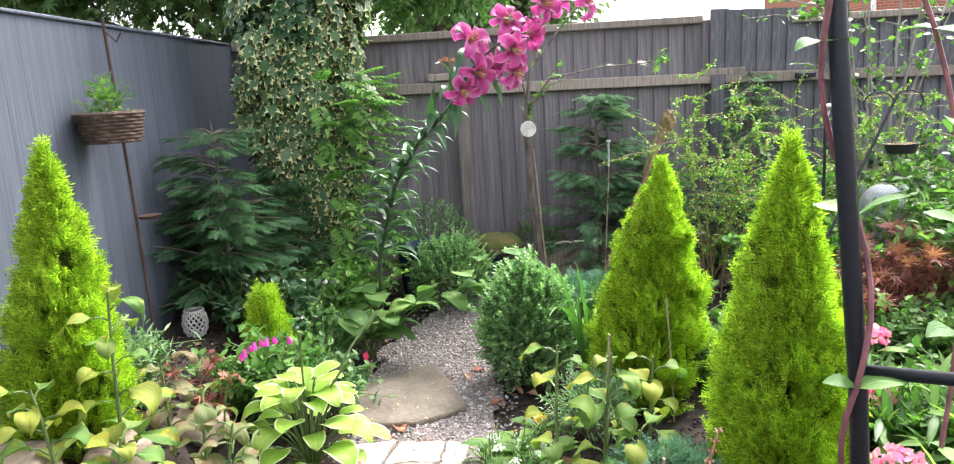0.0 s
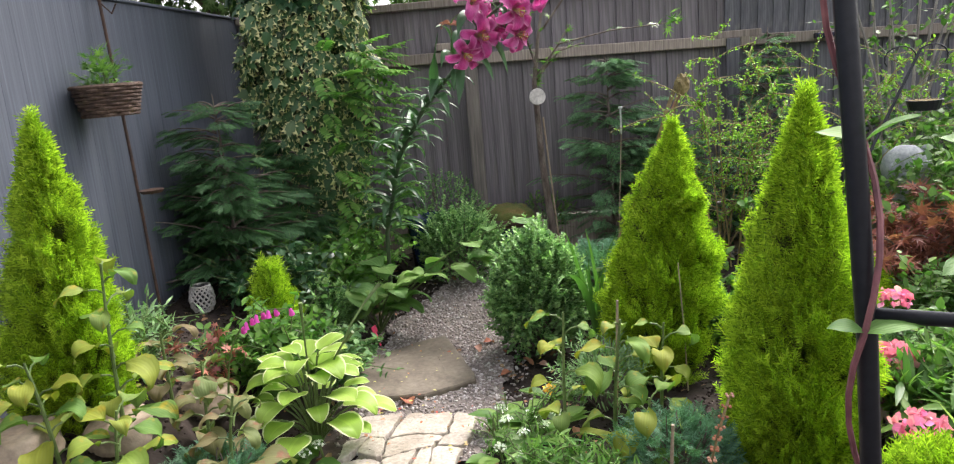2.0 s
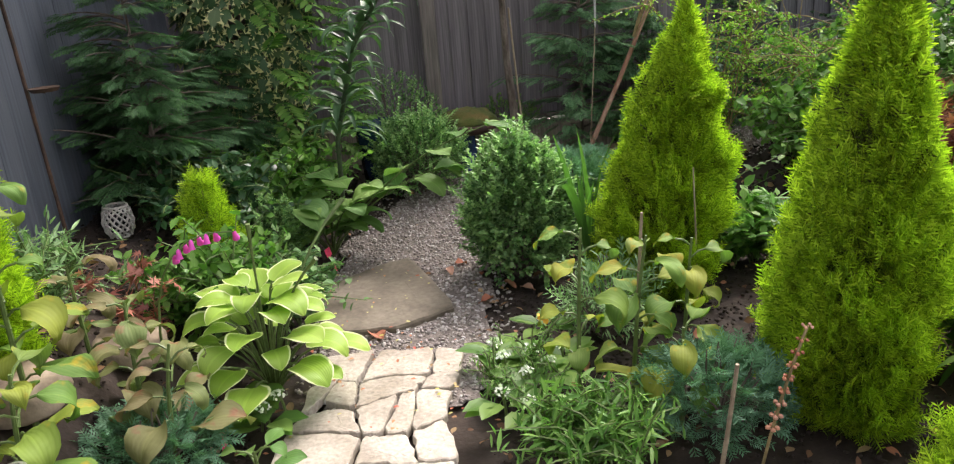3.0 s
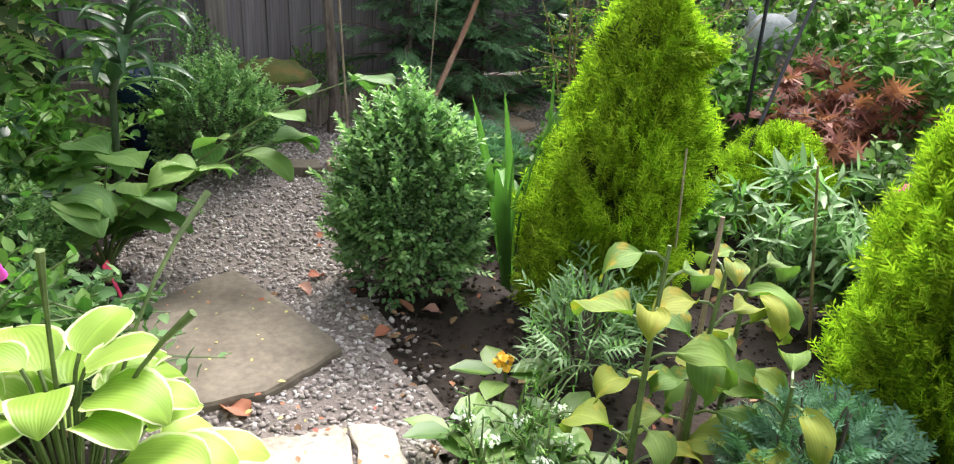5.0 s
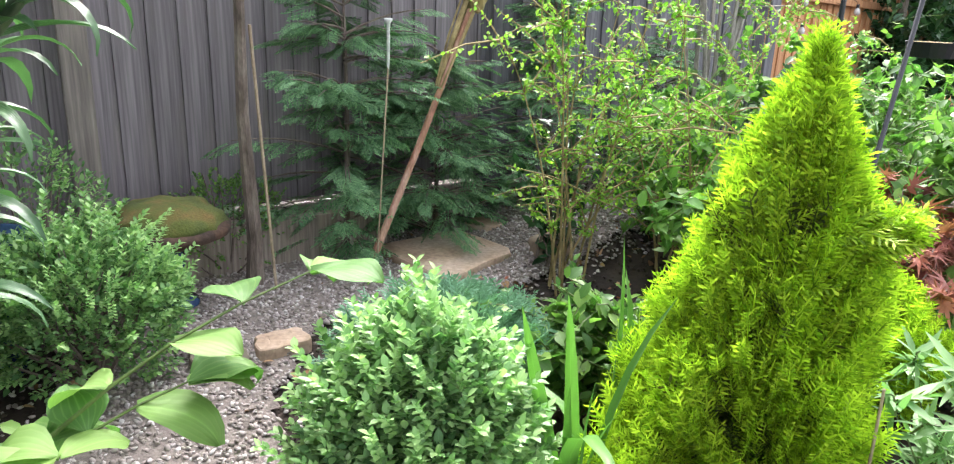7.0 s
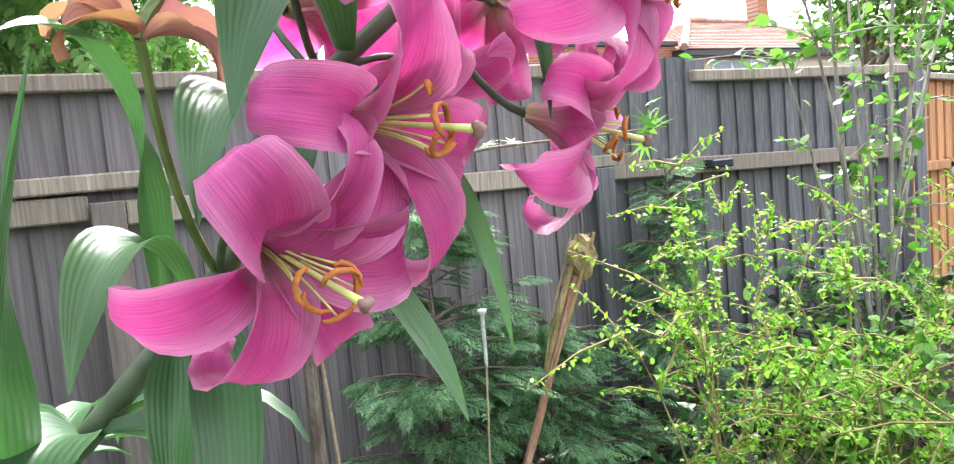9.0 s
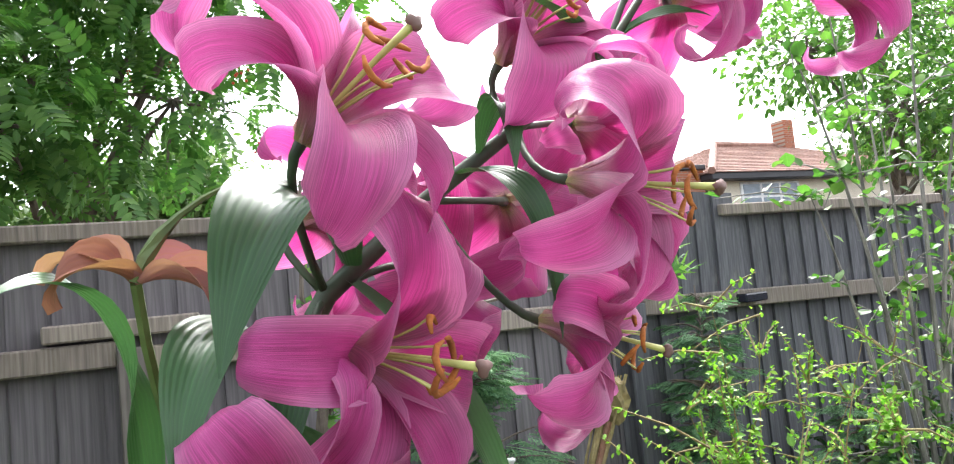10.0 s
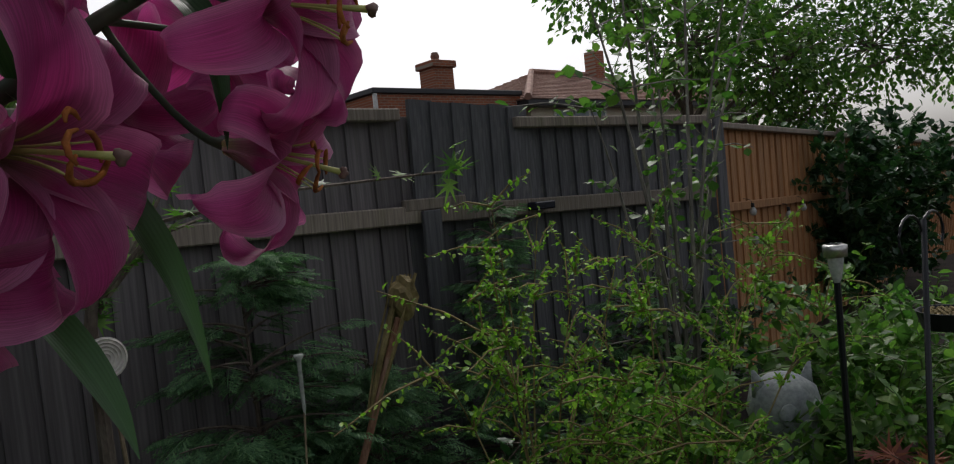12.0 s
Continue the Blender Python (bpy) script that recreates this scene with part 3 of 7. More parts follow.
def flag(name, corners, thick, mat, label, z, seed=1, parent=None):
    """A flat stone from its corner points, with a worn uneven rim."""
    r = random.Random(seed)
    bm = bmesh.new()
    rim = []
    n = len(corners)
    for i in range(n):
        a, b = Vector(corners[i]), Vector(corners[(i + 1) % n])
        for k in range(5):
            p = a.lerp(b, (k + 0.5) / 5)
            q = p + Vector((r.uniform(-1, 1), r.uniform(-1, 1))) * 0.006
            rim.append(q)
    c = sum(rim, Vector((0, 0))) / len(rim)
    rings = []
    for sc, dz in ((1.0, -thick), (1.0, -0.012), (0.985, -0.003), (0.93, 0.0), (0.5, 0.001)):
        rings.append([bm.verts.new((*(c + (p - c) * sc), z + dz + r.uniform(-0.001, 0.001))) for p in rim])
    for q, s in zip(rings, rings[1:]):
        for k in range(len(rim)):
            bm.faces.new((q[k], q[(k + 1) % len(rim)], s[(k + 1) % len(rim)], s[k]))
    bm.faces.new(rings[-1])
    ob = mesh_obj(name, bm, mat, parent, smooth=False)
    if label:
        tagged(ob, label, "paving stone")
    return ob


flag("flagstone", [(0.03, 4.2), (0.21, 3.57), (-0.02, 3.43), (-0.33, 3.44), (-0.43, 3.9), (-0.1, 4.15)], 0.05, M_SLAB, "large worn brown flagstone set in the gravel path", 0.035, 3)
flag("flagstone", [(1.37, 5.62), (1.42, 5.1), (1.9, 5.25), (1.85, 5.66)], 0.06, M_SLAB_WARM, "warm sandstone slab with cracked edge in gravel", 0.16, 4)
flag("flagstone", [(0.37, 4.92), (0.53, 4.86), (0.56, 5.0), (0.4, 5.05)], 0.05, M_SLAB, "small grey stepping stone in the gravel", 0.15, 5)
flag("flagstone", [(0.57, 4.9), (0.76, 4.9), (0.76, 5.02), (0.6, 5.03)], 0.05, M_SLAB_WARM, "small buff stepping stone in the gravel", 0.145, 6)


def crazy_paving():
    host = thing("paving", "cream crazy paving of irregular cast stones with dark joints", "paving", Matrix.Translation((0, 0, 0)))
    r = random.Random(5)
    xs, ys = 5, 8
    grid = {}
    for j in range(ys + 1):
        for i in range(xs + 1):
            y = 3.22 - j * 0.165
            x = -0.34 + i * 0.102 - 0.018 * j
            grid[i, j] = Vector((x + (r.uniform(-0.035, 0.035)), y + r.uniform(-0.05, 0.05)))
    k = 0
    for j in range(ys):
        i = 0
        while i < xs:
            w = 2 if (r.random() < 0.5 and i + 2 <= xs) else 1
            c = [grid[i, j], grid[i + w, j], grid[i + w, j + 1], grid[i, j + 1]]
            if w == 2:
                c = [grid[i, j], grid[i + 1, j].lerp((grid[i, j] + grid[i + 2, j]) / 2, 0.6), grid[i + 2, j], grid[i + 2, j + 1], grid[i + 1, j + 1].lerp((grid[i, j + 1] + grid[i + 2, j + 1]) / 2, 0.6), grid[i, j + 1]]
            m = sum(c, Vector((0, 0))) / len(c)
            c = [m + (p - m) * 0.94 for p in c][::-1]
            flag("stone", c, 0.03, M_PAVER, "", 0.03 + r.uniform(-0.004, 0.004), 20 + k, host)
            k += 1
            i += w


crazy_paving()


def scraps():
    n = 90
    pos = np.stack([RNG.uniform(-0.38, 0.18, n), RNG.uniform(2.7, 4.1, n), np.full(n, 0.04)], 1)
    ob = scatter("leaf_scrap", OVATE, pos, frames(unit(n) * (1, 1, 0.1)), RNG.uniform(0.008, 0.024, n), M_SCRAP)
    tagged(ob, "small yellow and red leaf scraps on the stones", "leaf litter", kind="stuff")


M_SCRAP = leaf_mat("leaf_scrap", [(0.4, 0.36, 0.08), (0.5, 0.45, 0.2), (0.45, 0.08, 0.06), (0.3, 0.2, 0.1)], 0.7, 0.2, warm=1.0)
scraps()


def rock(name, at, size, seed, label, mat=None):
    bm = bmesh.new()
    bmesh.ops.create_icosphere(bm, subdivisions=3, radius=0.5)
    for v in bm.verts:
        d = v.co.normalized()
        k = 1 + 0.35 * noise.noise(d * 1.6 + Vector((seed * 3.1, 0, 0))) + 0.12 * noise.noise(d * 5 + Vector((0, seed, 0)))
        v.co = Vector((d.x * size[0] * k, d.y * size[1] * k, max(-0.4, min(0.42, d.z * k)) * size[2] * 1.1)) * 0.5
    ob = mesh_obj(name, bm, mat or M_ROCK, smooth=True)
    ob.location = at
    ob.rotation_euler = (0, 0, seed * 0.7)
    tagged(ob, label, "rock")


rock("rock", (-1.33, 2.42, 0.42), (0.34, 0.3, 0.22), 1, "brown sandstone boulder edging the raised bed")
rock("rock", (-1.05, 2.62, 0.36), (0.26, 0.24, 0.2), 2, "brown sandstone boulder edging the raised bed")
rock("rock", (-0.95, 3.1, 0.24), (0.3, 0.24, 0.22), 3, "brown sandstone boulder edging the raised bed")
rock("rock", (2.3, 5.68, 0.17), (0.26, 0.18, 0.16), 4, "flat sandstone block at the gravel's edge", M_SLAB_WARM)
rock("rock", (2.05, 5.18, 0.17), (0.26, 0.2, 0.2), 5, "grey-brown stone lying in the gravel")
rock("rock", (2.35, 5.0, 0.14), (0.2, 0.14, 0.12), 6, "small grey stone lying in the gravel")
rock("rock", (2.0, 5.62, 0.15), (0.2, 0.16, 0.13), 7, "small buff stone in the gravel", M_SLAB_WARM)


# ---- fences ----
FY = 5.96


def fence_boards(parent, x0, x1, pitch, lo, hi, mat, jitter=0.008, place=None):
    """Overlapping wedge boards, each an object on one shared mesh."""
    bm = bmesh.new()
    w = pitch * 1.16
    prof = [(0, 0.0), (w, 0.016), (w, 0.034), (0, 0.024)]
    v = [[bm.verts.new((a, b, z)) for a, b in prof] for z in (0, 1)]
    for k in range(4):
        bm.faces.new((v[0][k], v[0][(k + 1) % 4], v[1][(k + 1) % 4], v[1][k]))
    bm.faces.new(v[0][::-1])
    bm.faces.new(v[1])
    bmesh.ops.recalc_face_normals(bm, faces=bm.faces)
    me = bpy.data.meshes.new("board")
    bm.to_mesh(me)
    bm.free()
    me.materials.append(mat)
    r = random.Random(int(x0 * 100))
    x = x0
    while x < x1 - 0.02:
        ob = new("board", me)
        ob.parent = parent
        h = hi + r.uniform(-jitter, jitter)
        ob.matrix_basis = (place or Matrix()) @ Matrix.Translation((x, r.uniform(-0.003, 0.003), lo)) @ Matrix.Rotation(r.uniform(-0.006, 0.006), 4, "Y") @ Matrix.Diagonal((1, 1, h - lo, 1))
        x += pitch * r.uniform(0.94, 1.06)


def bar(name, parent, lo, hi, mat, bevel=0.005, label="", m=None):
    bm = bmesh.new()
    box(bm, lo, hi, bevel)
    ob = part(name, bm, mat, parent, label)
    if m:
        ob.matrix_basis = m
    return ob


def back_fence():
    f = thing("fence_back", "dark brown-grey overlapping board fence with weathered rails", "fence")
    f["kind"] = "structure"
    m = Matrix.Translation((0, FY, 0))
    fence_boards(f, -1.4, 2.32, 0.122, 0.32, 1.97, M_BOARD, place=m)
    fence_boards(f, 2.19, 4.56, 0.122, 0.18, 1.5, M_BOARD_BLUE, place=m)
    fence_boards(f, 2.17, 2.82, 0.122, 1.53, 2.035, M_BOARD_BLUE, 0.006, place=Matrix.Translation((0, FY - 0.03, 0)) @ Matrix.Rotation(radians(1.6), 4, "Y") @ Matrix.Translation((0, 0, 0.065)))
    fence_boards(f, 2.83, 4.56, 0.122, 1.5, 1.94, M_BOARD_BLUE, place=m)
    for a, b, za, zb in ((-1.4, 0.25, 1.6, 1.59), (0.35, 2.22, 1.565, 1.535), (2.32, 4.55, 1.53, 1.47)):
        ln = b - a
        bar("rail", f, (0, -0.06, -0.045), (ln, -0.002, 0.035), M_RAIL, 0.006, m=Matrix.Translation((a, FY, za)) @ Matrix.Rotation(math.atan2(za - zb, ln), 4, "Y"))
    bar("rail", f, (2.13, FY - 0.062, 1.545), (2.48, FY - 0.032, 1.6), M_RAIL, 0.006)
    bar("rail", f, (0.05, FY - 0.075, 1.635), (0.5, FY - 0.002, 1.69), M_RAIL, 0.006, "short grey timber offcut")
    for a, b, z in ((-1.4, 0.4, 0.36), (0.4, 2.22, 0.3), (2.32, 4.55, 0.3)):
        bar("gravel_board", f, (a, FY - 0.02, 0.02), (b, FY + 0.03, z), M_RAIL, 0.008)
    bar("cap", f, (-1.4, FY - 0.055, 1.945), (2.16, FY - 0.003, 2.0), M_RAIL, 0.006)
    bar("cap", f, (2.85, FY - 0.06, 1.905), (4.56, FY - 0.003, 1.96), M_RAIL, 0.006)
    for x, top, w in ((0.25, 1.6, 0.1), (2.21, 1.545, 0.1), (4.56, 2.0, 0.1)):
        bar("post", f, (x, FY - 0.085, 0.0), (x + w, FY - 0.062, top), M_POST if x < 1 else M_BOARD_BLUE, 0.004)
    bar("sleeper", f, (0.4, FY - 0.28, 0.1), (1.5, FY - 0.12, 0.33), M_RAIL, 0.012, "pale weathered timber sleeper")
    bm = bmesh.new()
    box(bm, (2.86, FY - 0.13, 1.49), (3.0, FY - 0.062, 1.53), 0.006)
    lamp = mesh_obj("solar_fence_light", bm, M_DARKGLASS)
    tagged(lamp, "small black solar light fixed to the fence rail", "light")


back_fence()


def left_fence():
    f = thing("fence_left", "tall blue-grey painted flat board fence with pale streaks", "fence")
    f["kind"] = "structure"
    r = random.Random(3)
    place = Matrix.Translation((-1.57, 3.3, 0)) @ Matrix.Rotation(radians(-3.2), 4, "Z")
    y = -2.5
    bm = bmesh.new()
    box(bm, (0, 0, 0), (0.02, 0.1458, 1), 0.0012)
    me = bpy.data.meshes.new("board")
    bm.to_mesh(me)
    bm.free()
    me.materials.append(M_WALLBOARD)
    while y < 5.93:
        ob = new("board", me)
        ob.parent = f
        ob.matrix_basis = place @ Matrix.Translation((r.uniform(0, 0.0015), y - 3.3, 0.0)) @ Matrix.Diagonal((1, 1, 1.985 + r.uniform(-0.004, 0.004), 1))
        y += 0.146
    bar("cap", f, (-0.02, -5.8, 1.985), (0.035, 2.63, 2.003), M_WALLBOARD, 0.005, m=place)


left_fence()


def orange_fence():
    f = thing("fence_orange", "orange-brown new timber fence beyond the corner post", "fence")
    f["kind"] = "structure"
    place = Matrix.Translation((4.67, FY + 0.02, 0)) @ Matrix.Rotation(radians(9), 4, "Z") @ Matrix.Rotation(radians(1.4), 4, "Y")
    fence_boards(f, 0, 9.0, 0.13, 0.1, 1.9, M_ORANGE, place=place)
    bar("rail", f, (0, -0.05, 1.32), (9.0, -0.003, 1.38), M_ORANGE, 0.005, m=place)
    bar("cap", f, (0, -0.05, 1.88), (9.0, 0.05, 1.92), M_RAIL, 0.005, m=place)
    bar("post", f, (2.6, -0.1, 0.0), (2.7, -0.052, 1.95), M_RAIL, 0.005, m=place)


orange_fence()


def bulb_string():
    """Clear solar bulbs hung on short wires along the orange fence."""
    for x, z in ((5.05, 1.3), (5.06, 1.1), (5.75, 1.22), (6.1, 1.25)):
        y = FY + 0.02 + (x - 4.67) * 0.158 - 0.1
        p = thing("light_bulb", "small clear glass bulb hanging on the timber fence", "light bulb", Matrix.Translation((x, y, z)), "bulbs on the fence")
        bm = bmesh.new()
        lathe(bm, [(0.002, -0.034), (0.018, -0.028), (0.026, -0.01), (0.022, 0.01), (0.011, 0.026), (0.011, 0.03)], 14)
        part("bulb", bm, M_BULB, p, "clear glass bulb", True)
        bm = bmesh.new()
        lathe(bm, [(0.0, 0.056), (0.012, 0.055), (0.013, 0.026), (0.0, 0.026)], 12)
        tube(bm, [(0, 0, 0.05), (0, 0.02, 0.08), (0, 0.065, 0.09)], 0.002, 5)
        part("cap", bm, M_BLACK, p, "black screw cap")


M_BULB = plain("bulb_glass", (0.4, 0.4, 0.38), 0.08)
bulb_string()


# ---- houses beyond the fence ----
def brick_mat():
    m, n, l, p = nodes_of("red_brick")
    b = n.new("ShaderNodeTexBrick")
    b.inputs["Color1"].default_value, b.inputs["Color2"].default_value = (0.36, 0.11, 0.05, 1), (0.24, 0.08, 0.045, 1)
    b.inputs["Mortar"].default_value = (0.3, 0.24, 0.19, 1)
    b.inputs["Scale"].default_value = 1.0
    b.inputs["Brick Width"].default_value, b.inputs["Row Height"].default_value, b.inputs["Mortar Size"].default_value = 0.225, 0.075, 0.008
    c = n.new("ShaderNodeTexCoord")
    mp = n.new("ShaderNodeMapping")
    mp.inputs["Rotation"].default_value = (radians(90), 0, 0)
    l.new(c.outputs["Object"], mp.inputs[0])
    l.new(mp.outputs[0], b.inputs["Vector"])
    l.new(b.outputs["Color"], p.inputs["Base Color"])
    p.inputs["Roughness"].default_value = 0.9
    bump(n, l, p, b.outputs["Fac"], 0.4, 0.01)
    return m


M_BRICK = brick_mat()
M_ROOF = rough_mat("clay_roof_tile", [(0.2, 0.11, 0.08), (0.3, 0.17, 0.13), (0.36, 0.23, 0.18)], 1.5, 0.85, 12, 0.4, obj_random=0.1)
M_RENDER = rough_mat("cream_render", [(0.62, 0.55, 0.42), (0.72, 0.66, 0.54)], 2, 0.9, 40, 0.2)
M_FASCIA = plain("dark_fascia", (0.03, 0.03, 0.035), 0.5)
M_WHITEWOOD = plain("white_window_paint", (0.75, 0.75, 0.74), 0.5)
M_PANE = plain("window_pane", (0.2, 0.25, 0.3), 0.1)


def houses():
    h = thing("brick_house", "red brick house with flat parapet and chimney", "house", Matrix.Translation((14.4, 22, 0.1)))
    bm = bmesh.new()
    box(bm, (-3.1, -2, -0.2), (2.2, 5, 4.45), 0.01)
    part("wall", bm, M_BRICK, h)
    bm = bmesh.new()
    box(bm, (-3.2, -2.08, 4.45), (2.25, 5.05, 4.6), 0.02)
    part("roof", bm, M_FASCIA, h, "dark coping")
    bm = bmesh.new()
    box(bm, (-1.05, -2.0, 4.6), (-0.35, -1.3, 5.35), 0.01)
    box(bm, (-1.13, -2.08, 5.22), (-0.27, -1.22, 5.42), 0.02)
    ch = part("chimney", bm, M_BRICK, h)
    bm = bmesh.new()
    lathe(bm, [(0.1, 5.4), (0.13, 5.6), (0.1, 5.7), (0.07, 5.7)], 12, (-0.7, -1.65, 0))
    part("chimney_pot", bm, M_ROOF, ch)
    bm = bmesh.new()
    box(bm, (-3.16, -2.06, 0), (-3.06, -1.96, 4.45), 0.01)
    part("downpipe", bm, M_WHITEWOOD, h, "white corner board")
    g = thing("bungalow", "cream rendered house with hipped clay tile roof", "house", Matrix.Translation((22.2, 22, -0.02)))
    bm = bmesh.new()
    box(bm, (-5.2, -2, 0), (5.6, 5, 4.25), 0.01)
    part("wall", bm, M_RENDER, g)
    bm = bmesh.new()
    box(bm, (-5.75, -2.5, 4.2), (6.2, 5.5, 4.4), 0.02)
    part("fascia", bm, M_FASCIA, g, "dark gutter and fascia")
    bm = bmesh.new()
    rows = 18
    a0, a1 = Vector((-5.8, -2.55, 4.4)), Vector((6.25, 5.55, 4.4))
    t0, t1 = Vector((-1.6, 1.4, 6.0)), Vector((2.0, 1.6, 6.0))
    prev = None
    for i in range(rows + 1):
        for k in (0, 1):
            t = i / rows
            lift = 0.035 if k else 0.0
            if i == rows and k:
                break
            x0, x1 = a0.x + (t0.x - a0.x) * t, a1.x + (t1.x - a1.x) * t
            y0, y1 = a0.y + (t0.y - a0.y) * t, a1.y + (t1.y - a1.y) * t
            z = 4.4 + 1.6 * t + lift
            ring = [bm.verts.new(q) for q in ((x0, y0, z), (x1, y0, z), (x1, y1, z), (x0, y1, z))]
            if prev:
                for q in range(4):
                    bm.faces.new((prev[q], prev[(q + 1) % 4], ring[(q + 1) % 4], ring[q]))
            prev = ring
    bm.faces.new(prev)
    part("roof", bm, M_ROOF, g, "reddish brown tile courses")
    bm = bmesh.new()
    tube(bm, [(-5.8, -2.55, 4.46), (-1.6, 1.4, 6.08), (2.0, 1.6, 6.08)], 0.12, 6)
    part("ridge", bm, M_ROOF, g)
    bm = bmesh.new()
    box(bm, (1.8, 1.1, 5.6), (2.35, 1.7, 7.0), 0.02)
    part("chimney", bm, M_BRICK, g)
    mesh_window(g)


def mesh_window(g):
    bm = bmesh.new()
    box(bm, (-4.2, -2.05, 2.9), (-1.6, -1.99, 4.15), 0.01)
    w = part("window", bm, M_WHITEWOOD, g, "white framed window")
    for i in range(3):
        bm = bmesh.new()
        x = -4.1 + i * 0.83
        box(bm, (x, -2.065, 3.0), (x + 0.72, -2.052, 3.65), 0.004)
        box(bm, (x, -2.065, 3.72), (x + 0.72, -2.052, 4.08), 0.004)
        part("pane", bm, M_PANE, w)
    return w


houses()


# ---- planting ----
def stems(bm, base, tips, r0, r1, bend=0.15, sides=5):
    for t in tips:
        b, t = Vector(base), Vector(t)
        mid = b.lerp(t, 0.5) + Vector((RNG.uniform(-bend, bend), RNG.uniform(-bend, bend), bend * 0.4))
        pts = bez(b, mid, t, 6)
        tube(bm, pts, [r0 + (r1 - r0) * i / 5 for i in range(6)], sides, False)


def golden_conifer(at, height, radius, seed, label, count=5200, lean=(0, 0), belly=0.28, power=0.6, branch=None):
    """Upright golden conifer: leader, inner sprays coloured dark as shaded hollows, and thousands of fine upward
    sprays, ragged at the outline.
    """
    global RNG
    RNG = np.random.default_rng(seed)
    c = thing("conifer", label, "conifer", Matrix.Translation(at))
    bm = bmesh.new()
    tube(bm, [(0, 0, -0.05), (0, 0, height * 0.5), (lean[0], lean[1], height * 0.9)], [radius * 0.09, radius * 0.06, 0.004], 7)
    if branch:
        th, h0, ln = branch
        root = Vector((lean[0] * h0, lean[1] * h0, h0 * height))
        tube(bm, bez(root, root + Vector((math.cos(th), math.sin(th), 0.1)) * ln * 0.6, root + Vector((math.cos(th), math.sin(th), 0.35)) * ln, 6), [0.007, 0.006, 0.005, 0.004, 0.003, 0.002], 5)
    part("trunk", bm, M_BARK, c)

    def profile(h):
        return np.where(h < belly, 0.78 + 0.22 * np.sqrt(np.clip(h / belly, 0, 1)), np.clip(1 - ((h - belly) / (1.0 - belly)) ** 1.35, 0, 1) ** power)

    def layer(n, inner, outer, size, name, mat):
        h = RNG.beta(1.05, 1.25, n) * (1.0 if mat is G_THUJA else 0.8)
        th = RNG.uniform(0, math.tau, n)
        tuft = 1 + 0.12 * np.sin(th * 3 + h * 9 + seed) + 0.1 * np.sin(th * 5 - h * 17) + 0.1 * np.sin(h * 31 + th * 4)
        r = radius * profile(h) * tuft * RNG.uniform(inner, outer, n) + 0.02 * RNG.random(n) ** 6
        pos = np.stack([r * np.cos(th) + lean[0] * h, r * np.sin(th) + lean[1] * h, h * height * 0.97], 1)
        d = np.stack([np.cos(th), np.sin(th), 1.0 + 1.7 * h + RNG.normal(0, 0.35, n)], 1) + RNG.normal(0, 0.3, (n, 3))
        side = np.stack([-np.sin(th), np.cos(th), np.zeros(n)], 1)
        if mat is G_THUJA:
            gap = np.array([noise.noise((q[0] * 13 + seed, q[1] * 13, q[2] * 9)) for q in pos])
            keep = gap > -0.36 + 0.5 * np.clip((h - 0.55) * -0.35, -0.2, 0.2)
            if branch:
                m = count // 13
                t, ang = RNG.random(m) ** 0.8, RNG.uniform(0, math.tau, m)
                w = (0.13 * (1 - t) + 0.02) * np.sqrt(RNG.random(m))
                bp = np.array(root)[None] + t[:, None] * ln * np.array((math.cos(th0), math.sin(th0), 0.42))[None]
                bp += np.stack([-math.sin(th0) * w * np.cos(ang), math.cos(th0) * w * np.cos(ang), w * np.sin(ang)], 1)
                bd = np.tile((math.cos(th0), math.sin(th0), 0.55), (m, 1)) + RNG.normal(0, 0.3, (m, 3))
                pos, d, side = np.vstack([pos[keep], bp]), np.vstack([d[keep], bd]), np.vstack([side[keep], np.tile((0, 0, 1.0), (m, 1))])
            else:
                pos, d, side = pos[keep], d[keep], side[keep]
            n = len(pos)
        if mat is G_THUJA and height > 0.6:
            m = count // 45
            t, ang = RNG.random(m), RNG.uniform(0, math.tau, m)
            w = radius * (0.2 * (1 - t) + 0.03) * np.sqrt(RNG.random(m))
            pos = np.vstack([pos, np.stack([lean[0] + w * np.cos(ang), lean[1] + w * np.sin(ang), height * (0.86 + 0.17 * t)], 1)])
            d = np.vstack([d, np.stack([0.25 * np.cos(ang), 0.25 * np.sin(ang), np.ones(m)], 1) + RNG.normal(0, 0.12, (m, 3))])
            side = np.vstack([side, np.stack([-np.sin(ang), np.cos(ang), np.zeros(m)], 1)])
            n = len(pos)
        rot = frames(d, side, RNG.uniform(-1.2, 1.2, n))
        scatter(name, THREAD, pos, rot, RNG.uniform(0.55, 1.4, n) * size, mat, c)

    th0 = branch[0] if branch else 0.0
    layer(count // 3, 0.25, 0.7, radius * 0.36, "inner_foliage", G_THUJA_SHADE)
    layer(int(count * 1.8), 0.62, 1.0, 0.064, "foliage", G_THUJA)
    return c


